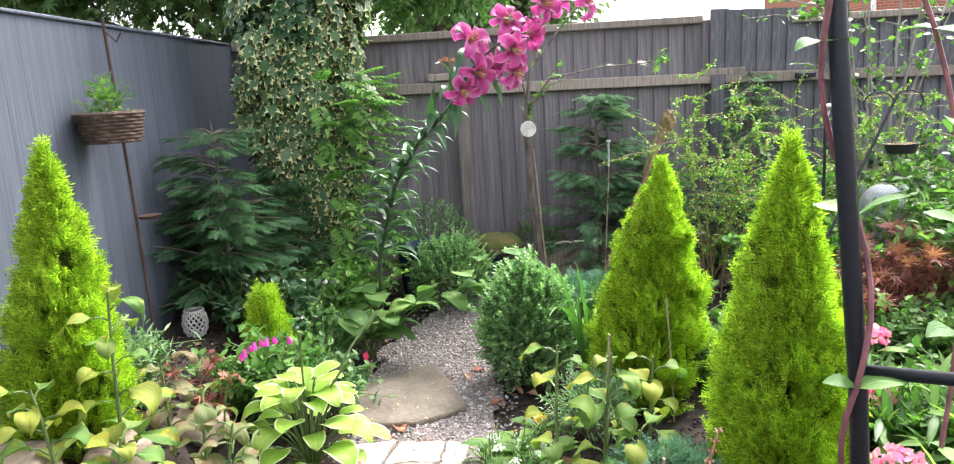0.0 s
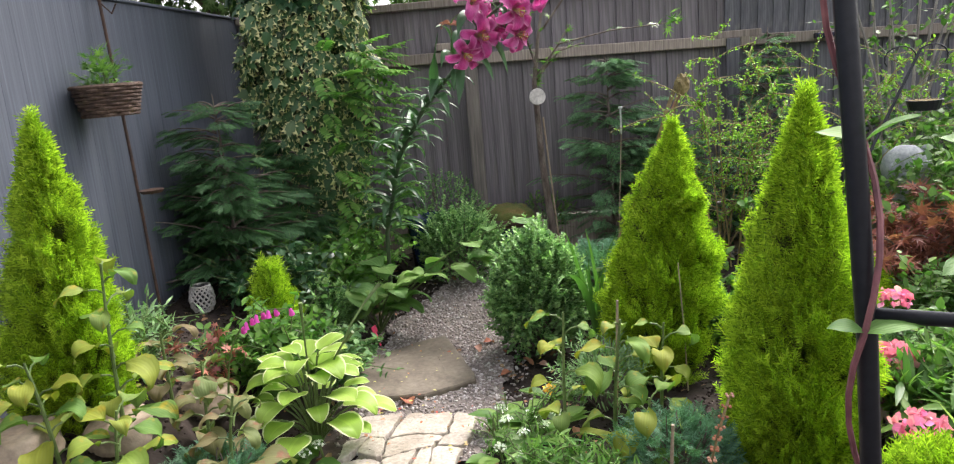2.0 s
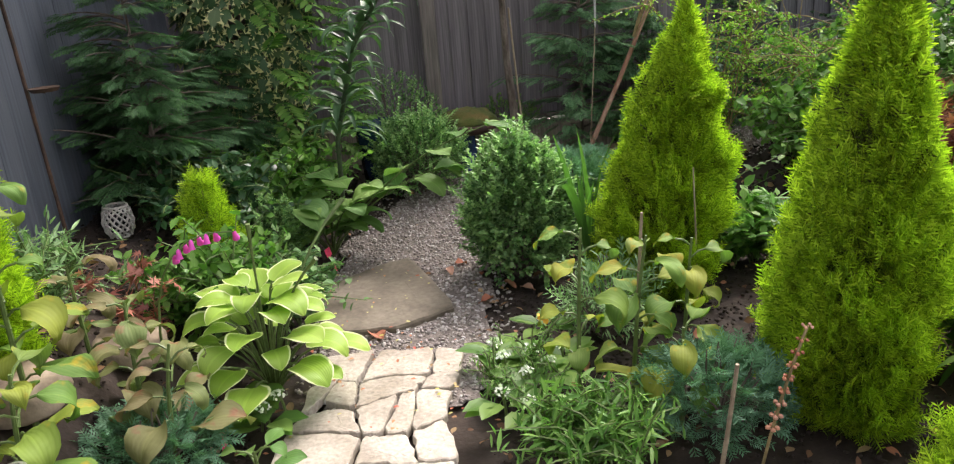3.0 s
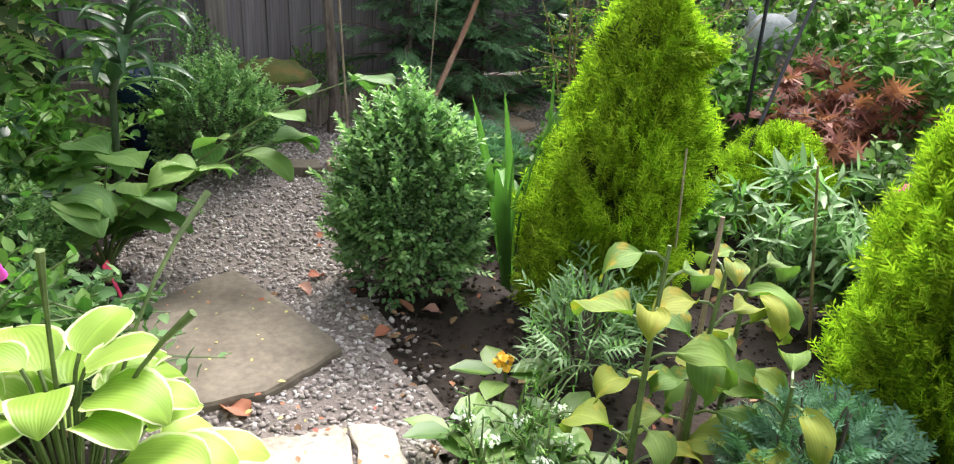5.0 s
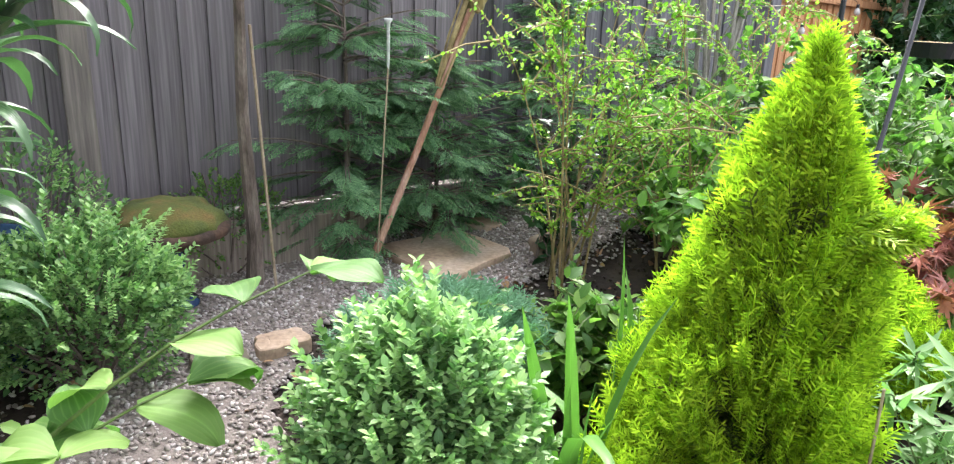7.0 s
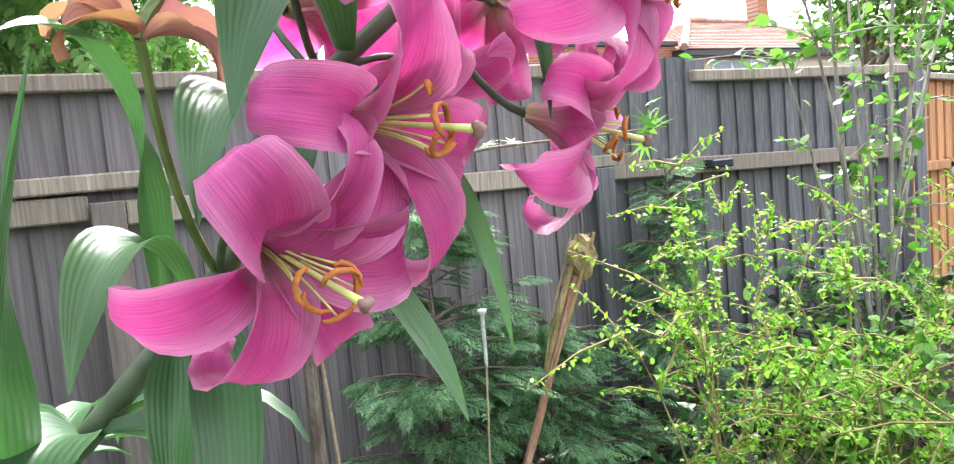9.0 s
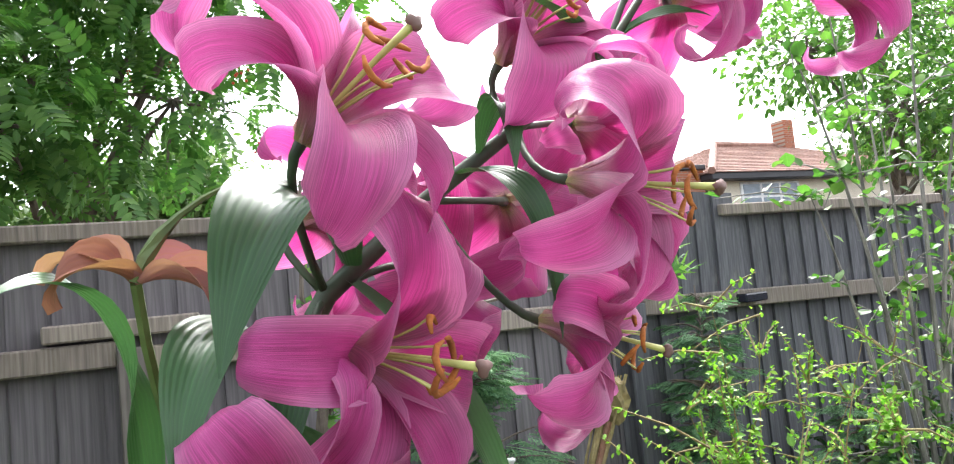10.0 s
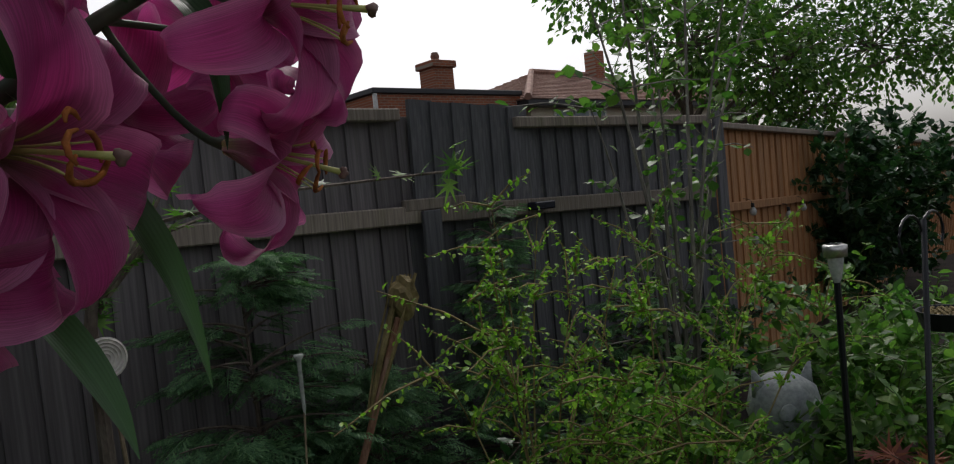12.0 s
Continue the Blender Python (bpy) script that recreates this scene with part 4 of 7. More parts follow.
golden_conifer((1.05, 3.55, 0.0), 1.12, 0.235, 11, "bright golden-green upright conifer beside the gravel path", 11500, (0.13, 0.0), 0.3, 0.85, (-1.15, 0.68, 0.19))
golden_conifer((1.3, 2.55, 0.0), 1.28, 0.208, 12, "tall golden-green feathery conifer at the bed's edge", 12500, (0.04, 0.0), 0.3, 0.95)
golden_conifer((-1.27, 2.75, 0.33), 1.08, 0.18, 13, "golden-green conical conifer against the grey fence", 7000, (0.06, 0.0), 0.22, 1.0)
golden_conifer((2.05, 3.75, 0.1), 0.36, 0.2, 14, "small round golden conifer", 2400, (0, 0), 0.5, 0.7)
golden_conifer((1.42, 1.92, 0.0), 0.42, 0.22, 15, "low young golden conifer", 2400, (0, 0), 0.4, 0.7)
golden_conifer((-0.78, 3.75, 0.1), 0.55, 0.1, 16, "slim dark green young conifer", 900, (0, 0), 0.4)


def box_shrub(at, rad, height, seed, label, count=5200, leaf=0.021, mat=G_BOX, name="box_shrub", shape=OVATE, shoots=70):
    """Dense clipped-looking shrub: twigs, and small paired leaves in uneven clumps, with upright shoots."""
    global RNG
    RNG = np.random.default_rng(seed)
    s = thing(name, label, "shrub", Matrix.Translation(at))
    bm = bmesh.new()
    u = unit(38)
    u[:, 2] = np.abs(u[:, 2])
    stems(bm, (0, 0, -0.02), [(q[0] * rad[0] * 0.85, q[1] * rad[1] * 0.85, 0.08 + q[2] * height * 0.85) for q in u], 0.008, 0.002, 0.05, 4)
    part("branchwork", bm, M_BARK, s)["kind"] = "stuff"
    n = count
    d = unit(n)
    d[:, 2] = np.abs(d[:, 2]) * 1.05 - RNG.uniform(0, 0.95, n) * (RNG.random(n) < 0.5)
    d /= np.linalg.norm(d, axis=1, keepdims=True)
    lump = np.array([1 + 0.22 * noise.noise((q[0] * 3 + seed, q[1] * 3, q[2] * 3)) + 0.12 * noise.noise((q[0] * 8, q[1] * 8, q[2] * 8)) for q in d])
    k = lump * RNG.uniform(0.0, 1, n) ** 0.22
    pos = np.stack([d[:, 0] * rad[0] * k, d[:, 1] * rad[1] * k, height * 0.42 + d[:, 2] * height * 0.55 * k], 1)
    pos[:, 2] = np.maximum(pos[:, 2], 0.015)
    nd = d + RNG.normal(0, 0.55, (n, 3)) + (0, 0, 0.5)
    scatter("foliage", shape, pos, frames(nd, None, RNG.uniform(-0.8, 0.8, n)), RNG.uniform(0.7, 1.25, n) * leaf, mat, s)
    P, D = [], []
    for i in range(shoots):
        q = d[RNG.integers(n)]
        g = 0.86 * lump[i % n] * RNG.uniform(0.9, 1.06)
        b = np.array((q[0] * rad[0] * g, q[1] * rad[1] * g, height * 0.42 + q[2] * height * 0.55 * g))
        if b[2] < 0.05:
            continue
        dr = q * 0.9 + np.array((0, 0, 0.75)) + RNG.normal(0, 0.28, 3)
        dr /= np.linalg.norm(dr)
        ax = np.cross(dr, RNG.normal(size=3))
        ax /= np.linalg.norm(ax)
        bx = np.cross(dr, ax)
        pairs = RNG.integers(5, 10) if i % 9 else 13
        for j in range(pairs):
            for sg in (1, -1):
                side = (ax if j % 2 else bx) * sg
                P.append(b + dr * leaf * 0.42 * j)
                D.append(side + dr * (0.7 + 0.6 * j / pairs))
    if P:
        P, D = np.array(P), np.array(D)
        scatter("young_growth", shape, P, frames(D), RNG.uniform(0.7, 1.05, len(P)) * leaf, G_SHOOT if mat is G_BOX else mat, s, "pale fresh shoots")
    return s


box_shrub((0.54, 3.9, 0.0), (0.23, 0.225), 0.65, 21, "dense blue-green box bush leaning over the gravel", 9000, 0.025, shoots=950)
box_shrub((0.13, 5.05, 0.1), (0.27, 0.24), 0.5, 22, "rounded green box bush behind the path", 5000, 0.021, shoots=500)
box_shrub((-0.68, 4.15, 0.05), (0.25, 0.22), 0.36, 23, "low dark green box bush beside the flagstone", 4000, 0.019, shoots=300)
box_shrub((0.95, 4.45, 0.05), (0.33, 0.26), 0.34, 24, "spreading soft blue-green juniper", 1500, 0.075, G_JUNIPER, "juniper_shrub", SPRAY, 0)
box_shrub((-0.75, 2.62, 0.06), (0.2, 0.17), 0.16, 25, "low blue-grey juniper at the paving's edge", 700, 0.06, G_JUNIPER, "juniper_shrub", SPRAY, 0)
box_shrub((0.9, 2.55, 0.0), (0.2, 0.17), 0.26, 26, "low dark juniper under the yellowing leaves", 700, 0.06, G_JUNIPER, "juniper_shrub", SPRAY, 0)
box_shrub((0.75, 3.2, 0.0), (0.15, 0.14), 0.3, 27, "silvery grey-green shrub with lobed leaves", 700, 0.04, G_GREY, "silver_shrub", LANCE, 40)
box_shrub((0.05, 5.55, 0.1), (0.3, 0.2), 0.7, 28, "small-leaved green shrub against the fence", 1500, 0.02, G_BOX, "box_shrub", OVATE, 60)
box_shrub((0.75, 5.72, 0.1), (0.25, 0.12), 0.45, 29, "cotoneaster sprays behind the bird bath", 700, 0.018, G_CHERRY, "cotoneaster", OVATE, 80)


def cypress(at, height, reach, seed, label, n_branch, size=0.2, mat=G_CYPRESS, facing=None):
    """Loose ferny conifer: thin trunk, drooping branches set with flat fronds."""
    global RNG
    RNG = np.random.default_rng(seed)
    c = thing("cypress", label, "conifer", Matrix.Translation(at))
    bm = bmesh.new()
    tube(bm, bez((0, 0, -0.03), (0.03, 0, height * 0.5), (0.0, 0.02, height), 8), [0.016 * (1 - i / 8.5) for i in range(8)], 6)
    part("trunk", bm, M_BARK, c)
    bm = bmesh.new()
    P, D, S = [], [], []
    for i in range(n_branch):
        h = RNG.uniform(0.06, 0.97)
        th = RNG.uniform(0, math.tau)
        ln = reach * (1.05 - h * 0.75) * RNG.uniform(0.6, 1.1)
        dx, dy = math.cos(th), math.sin(th)
        b = Vector((0, 0, h * height))
        e = b + Vector((dx * ln, dy * ln * 0.75, ln * RNG.uniform(-0.1, 0.35)))
        m = b.lerp(e, 0.5) + Vector((0, 0, 0.08 * ln + 0.02))
        pts = bez(b, m, e, 6)
        tube(bm, pts, [0.006 * (1 - j / 7) for j in range(6)], 4, False)
        for j in range(8):
            t = 0.2 + 0.8 * j / 7
            p = b.lerp(e, t) + Vector((0, 0, 0.15 * ln * t * (1 - t)))
            s = 1 if j % 2 else -1
            out = Vector((dx, dy, 0)) * (0.75 + t) + Vector((-dy, dx, 0)) * s * (1.15 - t) + Vector((0, 0, RNG.uniform(-0.35, 0.2)))
            P.append(p[:])
            D.append(out[:])
            S.append(size * (1.1 - 0.5 * t) * RNG.uniform(0.6, 1.2) * (1.1 - 0.4 * h))
    part("branchwork", bm, M_BARK, c)["kind"] = "stuff"
    P, D = np.array(P), np.array(D)
    scatter("foliage", FROND, P, frames(D, None, RNG.normal(0, 0.35, len(P))), np.array(S), mat, c)
    return c


cypress((1.27, 5.68, 0.1), 1.4, 0.62, 31, "loose blue-green ferny cypress against the dark fence", 78, 0.22)
cypress((1.72, 5.66, 0.1), 0.95, 0.6, 32, "low blue-green ferny cypress beside the stake", 66, 0.22)
cypress((2.45, 5.7, 0.1), 1.5, 0.42, 33, "dark blue-green ferny cypress at the fence post", 100, 0.15)
cypress((-1.15, 4.4, 0.33), 1.15, 0.55, 34, "dark blue-green ferny cypress beside the grey fence", 85, 0.21, G_CYPRESS_SHADED)
cypress((-0.9, 4.95, 0.25), 0.9, 0.45, 35, "dark green ferny cypress by the ivy", 100, 0.19, G_CYPRESS_SHADED)
cypress((3.1, 5.5, 0.1), 1.0, 0.45, 36, "small green cypress among the shrubs", 70, 0.15)
cypress((-1.3, 4.62, 0.33), 0.7, 0.4, 37, "low dark green cypress at the bed's back", 80, 0.2, G_CYPRESS_SHADED)


def ivy_column():
    """The dead trunk, wrapped in variegated ivy, with darker ivy higher up and rowan leaves growing through."""
    global RNG
    RNG = np.random.default_rng(41)
    at = Vector((-0.78, 5.25, 0.2))
    c = thing("ivy_trunk", "old trunk smothered in cream-edged variegated ivy", "ivy", Matrix.Translation(at))
    bm = bmesh.new()
    tube(bm, [(0, 0, -0.1), (0.03, 0, 1.0), (0.0, 0, 2.0), (0.05, 0, 3.6)], [0.16, 0.15, 0.14, 0.1], 12)
    part("trunk", bm, M_BARK, c)

    def coat(name, n, z0, z1, r0, r1, tmpl, size, mat):
        h = RNG.uniform(0, 1, n)
        th = RNG.uniform(0, math.tau, n)
        lump = np.array([1 + 0.4 * noise.noise((math.cos(t) * 1.5, math.sin(t) * 1.5, q * (z1 - z0) * 1.8 + 5)) for t, q in zip(th, h)])
        r = (r0 + (r1 - r0) * h) * lump * RNG.uniform(0.75, 1.05, n)
        pos = np.stack([r * np.cos(th), r * np.sin(th) * 0.7, z0 + (z1 - z0) * h], 1)
        out = np.stack([np.cos(th), np.sin(th), np.zeros(n)], 1)
        d = np.stack([np.cos(th) * 0.45, np.sin(th) * 0.45, -np.ones(n)], 1) + RNG.normal(0, 0.45, (n, 3))
        scatter(name, tmpl, pos, frames(d, out, RNG.normal(0, 0.3, n)), RNG.uniform(0.55, 1.25, n) * size, mat, c)

    coat("variegated_foliage", 6000, 0.1, 2.4, 0.31, 0.47, IVYLEAF, 0.098, G_IVY)
    coat("dark_foliage", 6000, 1.75, 3.8, 0.42, 0.68, IVYLEAF, 0.068, G_IVY_DARK)
    n = 110
    th, z = RNG.uniform(-1.5, 0.6, n), RNG.uniform(0.15, 1.5, n)
    pos = np.stack([0.1 + 0.33 * np.cos(th), 0.3 * np.sin(th), z], 1)
    d = np.stack([np.cos(th) + 0.3, np.sin(th), RNG.normal(-0.1, 0.3, n)], 1)
    scatter("compound_foliage", PINNATE, pos, frames(d), RNG.uniform(0.16, 0.3, n), G_ROWAN, c, "bright feathery compound leaves")
    return c


ivy_column()


def crown_tree(at, height, trunk_r, lumps, seed, label, tmpl, size, mat, per, berries=0):
    """Tree: tapered trunk, forking limbs, and many leaf clumps with gaps between."""
    global RNG
    RNG = np.random.default_rng(seed)
    c = thing("tree", label, "tree", Matrix.Translation(at))
    bm = bmesh.new()
    top = Vector((0, 0, height * 0.7))
    tube(bm, bez((0, 0, -0.1), (0.1, 0, height * 0.35), top, 8), [trunk_r * (1 - i / 10) for i in range(8)], 9)
    P, D, B = [], [], []
    for (x, y, z, r) in lumps:
        e = Vector((x, y, z))
        b = Vector((0, 0, min(height * 0.65, z * 0.6)))
        tube(bm, bez(b, b.lerp(e, 0.5) + Vector((0, 0, 0.3)), e, 7), [trunk_r * 0.35 * (1 - i / 8) for i in range(7)], 5, False)
        for k in range(int(per * r)):
            u = unit(1)[0]
            q = np.array((x, y, z)) + u * r * RNG.uniform(0.35, 1.0) * (1, 1, 0.75)
            if noise.noise(tuple(q * 2.2 / max(0.6, r * 0.6))) < -0.22:
                continue
            if k % 9 == 0:
                tube(bm, [e, e.lerp(Vector(q), 0.6), Vector(q)], [0.012, 0.008, 0.003], 4, False)
            for w in range(6):
                P.append(q + RNG.normal(0, size * 0.9, 3))
                D.append(u + RNG.normal(0, 0.7, 3) + (0, 0, -0.35))
        for k in range(int(berries * r)):
            u = unit(1)[0]
            q = np.array((x, y, z)) + u * r * 0.95
            for w in range(14):
                B.append(q + RNG.normal(0, 0.03, 3))
    part("trunk", bm, M_BARK, c)
    P, D = np.array(P), np.array(D)
    scatter("crown", tmpl, P, frames(D, None, RNG.normal(0, 0.5, len(P))), RNG.uniform(0.6, 1.25, len(P)) * size, mat, c)
    if B:
        ico = bmesh.new()
        bmesh.ops.create_icosphere(ico, subdivisions=1, radius=0.5)
        tv = np.array([v.co[:] for v in ico.verts])
        tf = np.array([[v.index for v in f.verts] for f in ico.faces])
        ico.free()
        B = np.array(B)
        scatter("berries", (tv, tf, np.zeros((len(tv), 2))), B, frames(unit(len(B))), 0.016, G_BERRY, c, "clusters of orange-red berries", True)
    return c


crown_tree((-2.4, 9.5, 0), 6.5, 0.22, [(-2.6, -0.6, 3.0, 1.3), (-1.2, -0.9, 3.4, 1.4), (0.2, -0.8, 3.2, 1.3), (-0.6, 0.2, 5.0, 1.8), (1.2, 0, 4.2, 1.3), (-2.8, 0.4, 4.8, 1.6), (-3.6, 0.3, 2.6, 1.1), (-4.4, -1.2, 2.3, 1.1), (0.6, 0.1, 2.4, 0.9)], 51, "large dark green tree beyond the fence", MAPLELEAF, 0.16, G_TREE, 480)
crown_tree((0.1, 7.6, 0), 5.0, 0.09, [(-0.2, -0.3, 3.3, 0.7), (0.5, -0.4, 2.75, 0.55), (0.55, -0.1, 3.5, 0.7), (-0.6, -0.5, 2.6, 0.5), (0.1, 0, 4.3, 0.9), (-1.0, -0.6, 3.6, 0.7), (0.75, -0.9, 3.3, 0.4), (-0.2, -0.9, 2.5, 0.35)], 52, "rowan with feathery leaves and red berries", PINNATE, 0.2, G_ROWAN_DARK, 115, 6)
crown_tree((9.2, 9.2, 0), 6.5, 0.14, [(-0.6, -0.6, 3.2, 1.0), (0.6, -1.0, 2.9, 1.1), (1.6, -0.4, 3.6, 1.3), (0, 0, 4.6, 1.4), (2.2, 0.2, 5.0, 1.5), (-1.6, -0.2, 4.0, 0.9), (1.2, -1.2, 2.3, 0.8), (2.7, -1.4, 3.2, 1.2), (3.3, -1.4, 4.5, 1.4), (3.7, -2.4, 3.2, 1.2)], 53, "loose light green tree behind the orange fence", OVATE, 0.095, G_CHERRY, 340)
crown_tree((3.0, 30.0, 0), 8.0, 0.3, [(-1.5, 0, 4.5, 2.2), (1.2, 0.3, 4.2, 2.0), (0, 0, 6.2, 2.3), (-3.5, 0.4, 5.2, 2.3)], 54, "pale green tree far beyond the garden", OVATE, 0.3, G_TREE_FAR, 220)
crown_tree((31.0, 24.0, 0), 7.5, 0.3, [(-1.5, 0, 3.8, 1.9), (1.2, 0.3, 4.0, 2.0), (0, 0, 5.6, 2.0), (3.5, 0.4, 4.6, 2.3)], 55, "dull green tree far behind the houses", OVATE, 0.3, G_TREE_FAR, 200)


def sapling():
    """Thin young tree tied to a cane, with one long leafy branch along the rail."""
    global RNG
    RNG = np.random.default_rng(61)
    c = thing("sapling", "thin grey young tree in gravel with lobed light green leaves", "sapling", Matrix.Translation((0.79, 5.52, 0.1)))
    bm = bmesh.new()
    tube(bm, [(0, 0, -0.03), (0.01, 0, 0.2), (-0.04, -0.08, 0.7), (-0.07, -0.2, 1.25), (-0.03, -0.25, 1.55), (0.05, -0.25, 1.95)], [0.04, 0.03, 0.023, 0.017, 0.012, 0.005], 8)
    part("trunk", bm, M_BARK, c)
    tips = [[(-0.06, -0.2, 1.3), (0.1, -0.3, 1.5), (0.4, -0.5, 1.55), (0.74, -0.75, 1.56)], [(-0.07, -0.2, 1.25), (0.02, -0.2, 1.38), (0.2, -0.1, 1.62)], [(-0.05, -0.22, 1.35), (-0.12, -0.3, 1.6), (-0.1, -0.3, 1.9)], [(0, -0.25, 1.6), (0.2, -0.3, 1.85), (0.3, -0.3, 1.95)], [(-0.06, -0.2, 1.28), (0.12, -0.15, 1.46), (0.3, -0.05, 1.5)]]
    P, D = [], []
    for t in tips:
        bm = bmesh.new()
        tube(bm, t, [0.008 - 0.0015 * i for i in range(len(t))], 5)
        part("branch", bm, M_BARK, c)
        for a, b in zip(t, t[1:]):
            for k in range(5):
                P.append(Vector(a).lerp(Vector(b), RNG.random())[:])
                D.append((RNG.normal(), RNG.normal(), RNG.uniform(-0.2, 0.8)))
    e = tips[0][-1]
    for k in range(7):
        P.append(np.array(e) + RNG.normal(0, 0.02, 3))
        D.append(unit(1)[0] + (0.2, 0, 0.3))
    P, D = np.array(P), np.array(D)
    scatter("foliage", MAPLELEAF, P, frames(D, None, RNG.normal(0, 0.5, len(P))), RNG.uniform(0.035, 0.075, len(P)), G_CHERRY, c)
    bm = bmesh.new()
    tube(bm, [(0.05, -0.1, 0), (-0.02, -0.14, 1.02)], 0.006, 6)
    k = mesh_obj("cane", bm, M_CANE)
    k.location = (0.79, 5.52, 0.1)
    tagged(k, "bare cane propped beside the sapling", "cane")
    bm = bmesh.new()
    lathe(bm, [(0.0, 0.004), (0.045, 0.004), (0.055, 0.0), (0.045, -0.004), (0.0, -0.004)], 20)
    for q in range(5):
        lathe(bm, [(0.01 + q * 0.009, 0.005), (0.013 + q * 0.009, 0.008), (0.016 + q * 0.009, 0.005)], 20)
    disc = mesh_obj("hanging_disc", bm, M_WHITE_METAL)
    disc.matrix_world = Matrix.Translation((0.73, 5.26, 1.27)) @ Matrix.Rotation(radians(85), 4, "X")
    tagged(disc, "pale round ornament hanging from the sapling", "ornament")


sapling()


def stake():
    s = thing("stake", "reddish leaning stake topped with a bundle of dry twigs", "stake")
    a, b = Vector((1.2, 5.4, 0.08)), Vector((1.71, 5.4, 1.19))
    bm = bmesh.new()
    tube(bm, [a, a.lerp(b, 0.5) + Vector((0.01, 0, 0)), b], [0.017, 0.015, 0.012], 8)
    part("pole", bm, M_BARK_RED, s)
    for i in range(12):
        bm = bmesh.new()
        d = Vector((RNG.normal(0, 0.012), RNG.normal(0, 0.012), 0))
        tube(bm, [a.lerp(b, 0.72) + d * 0.6, a.lerp(b, 0.9) + d * 1.4, a.lerp(b, 1.13) + d * 1.8], [0.004, 0.005, 0.003], 5)
        part("twig", bm, M_TWIG, s)
    bm = bmesh.new()
    p = a.lerp(b, 1.06)
    bmesh.ops.create_icosphere(bm, subdivisions=3, radius=0.05)
    for v in bm.verts:
        v.co *= 1 + 0.35 * noise.noise(v.co * 40)
        v.co.z *= 1.5
        v.co += p
    part("seed_head", bm, M_TWIG, s, "ragged brown seed bundle")


stake()


def shrub_stems(name, at, tips, seed, label, leaf, mat, tmpl, per, bark, r0=0.012, twigs=5, spread=0.2):
    """Open shrub: arching stems with side twigs and scattered leaves."""
    global RNG
    RNG = np.random.default_rng(seed)
    c = thing(name, label, "shrub", Matrix.Translation(at))
    bm = bmesh.new()
    P, D = [], []
    for t in tips:
        b = Vector((RNG.uniform(-0.08, 0.08), RNG.uniform(-0.05, 0.05), -0.02))
        e = Vector(t)
        m = Vector((b.x + (e.x - b.x) * 0.3, b.y + (e.y - b.y) * 0.3, e.z * 0.65))
        pts = bez(b, m, e, 9)
        tube(bm, pts, [r0 * (1 - i / 9.5) for i in range(9)], 5, False)
        for k in range(twigs):
            i = RNG.integers(2, 9)
            p = pts[i]
            q = p + Vector((RNG.normal(0, spread), RNG.normal(0, spread * 0.6), RNG.normal(0.05, spread * 0.5)))
            tube(bm, [p, p.lerp(q, 0.5) + Vector((0, 0, 0.02)), q], [0.004, 0.003, 0.0015], 4, False)
            for j in range(per):
                P.append((p.lerp(q, (j + 0.5) / per) + Vector(RNG.normal(0, 0.006, 3)))[:])
                D.append(RNG.normal(0, 1, 3) + (0, 0, 0.5))
        for j in range(per):
            i = RNG.integers(3, 9)
            P.append((pts[i] + Vector(RNG.normal(0, 0.015, 3)))[:])
            D.append(RNG.normal(0, 1, 3) + (0, 0, 0.5))
    part("branchwork", bm, bark, c)["kind"] = "stuff"
    P, D = np.array(P), np.array(D)
    scatter("foliage", tmpl, P, frames(D, None, RNG.normal(0, 0.4, len(P))), RNG.uniform(0.6, 1.3, len(P)) * leaf, mat, c)
    return c


shrub_stems("barberry", (1.87, 4.88, 0.1), [(-0.25, -0.1, 1.3), (-0.05, 0.1, 1.45), (0.2, 0, 1.2), (0.35, -0.1, 1.35), (-0.35, 0.05, 1.0), (0.1, -0.25, 0.9), (0.5, 0.1, 1.1), (-0.1, 0.2, 1.15), (0.6, -0.2, 0.8), (0.25, 0.2, 1.4)], 71, "arching barberry with tiny yellow-green leaves", 0.02, G_BERB, OVATE, 26, M_TWIG, 0.006, 15, 0.15)
shrub_stems("barberry", (2.3, 4.7, 0.1), [(-0.25, -0.1, 1.1), (0.05, 0.1, 1.25), (0.3, 0, 1.0), (0.5, -0.1, 1.2), (-0.4, 0.05, 0.85), (0.75, -0.25, 1.05), (0.95, 0.1, 1.25), (-0.1, -0.3, 0.7)], 72, "arching barberry with tiny yellow-green leaves", 0.02, G_BERB, OVATE, 26, M_TWIG, 0.006, 20, 0.17)
shrub_stems("camellia", (1.95, 5.1, 0.1), [(-0.2, 0, 0.5), (0.1, -0.1, 0.65), (0.25, 0.1, 0.45), (0, 0.1, 0.6), (0.3, -0.15, 0.55)], 73, "glossy dark green shrub with white buds", 0.055, G_IVY_DARK, OVATE, 7, M_BARK, 0.008, 9, 0.12)
shrub_stems("cherry_shrub", (3.15, 5.25, 0.1), [(-0.75, -0.2, 2.3), (-0.4, -0.1, 2.6), (-0.1, 0, 2.3), (0.35, -0.2, 2.5), (0.6, 0, 2.0), (-0.5, 0, 1.8), (0.15, -0.1, 2.75), (0.8, -0.1, 2.55), (-0.25, -0.15, 2.1)], 74, "slender grey-stemmed shrub with light green round leaves", 0.046, G_CHERRY, ROUND, 6, M_BARK_GREY, 0.016, 13, 0.19)
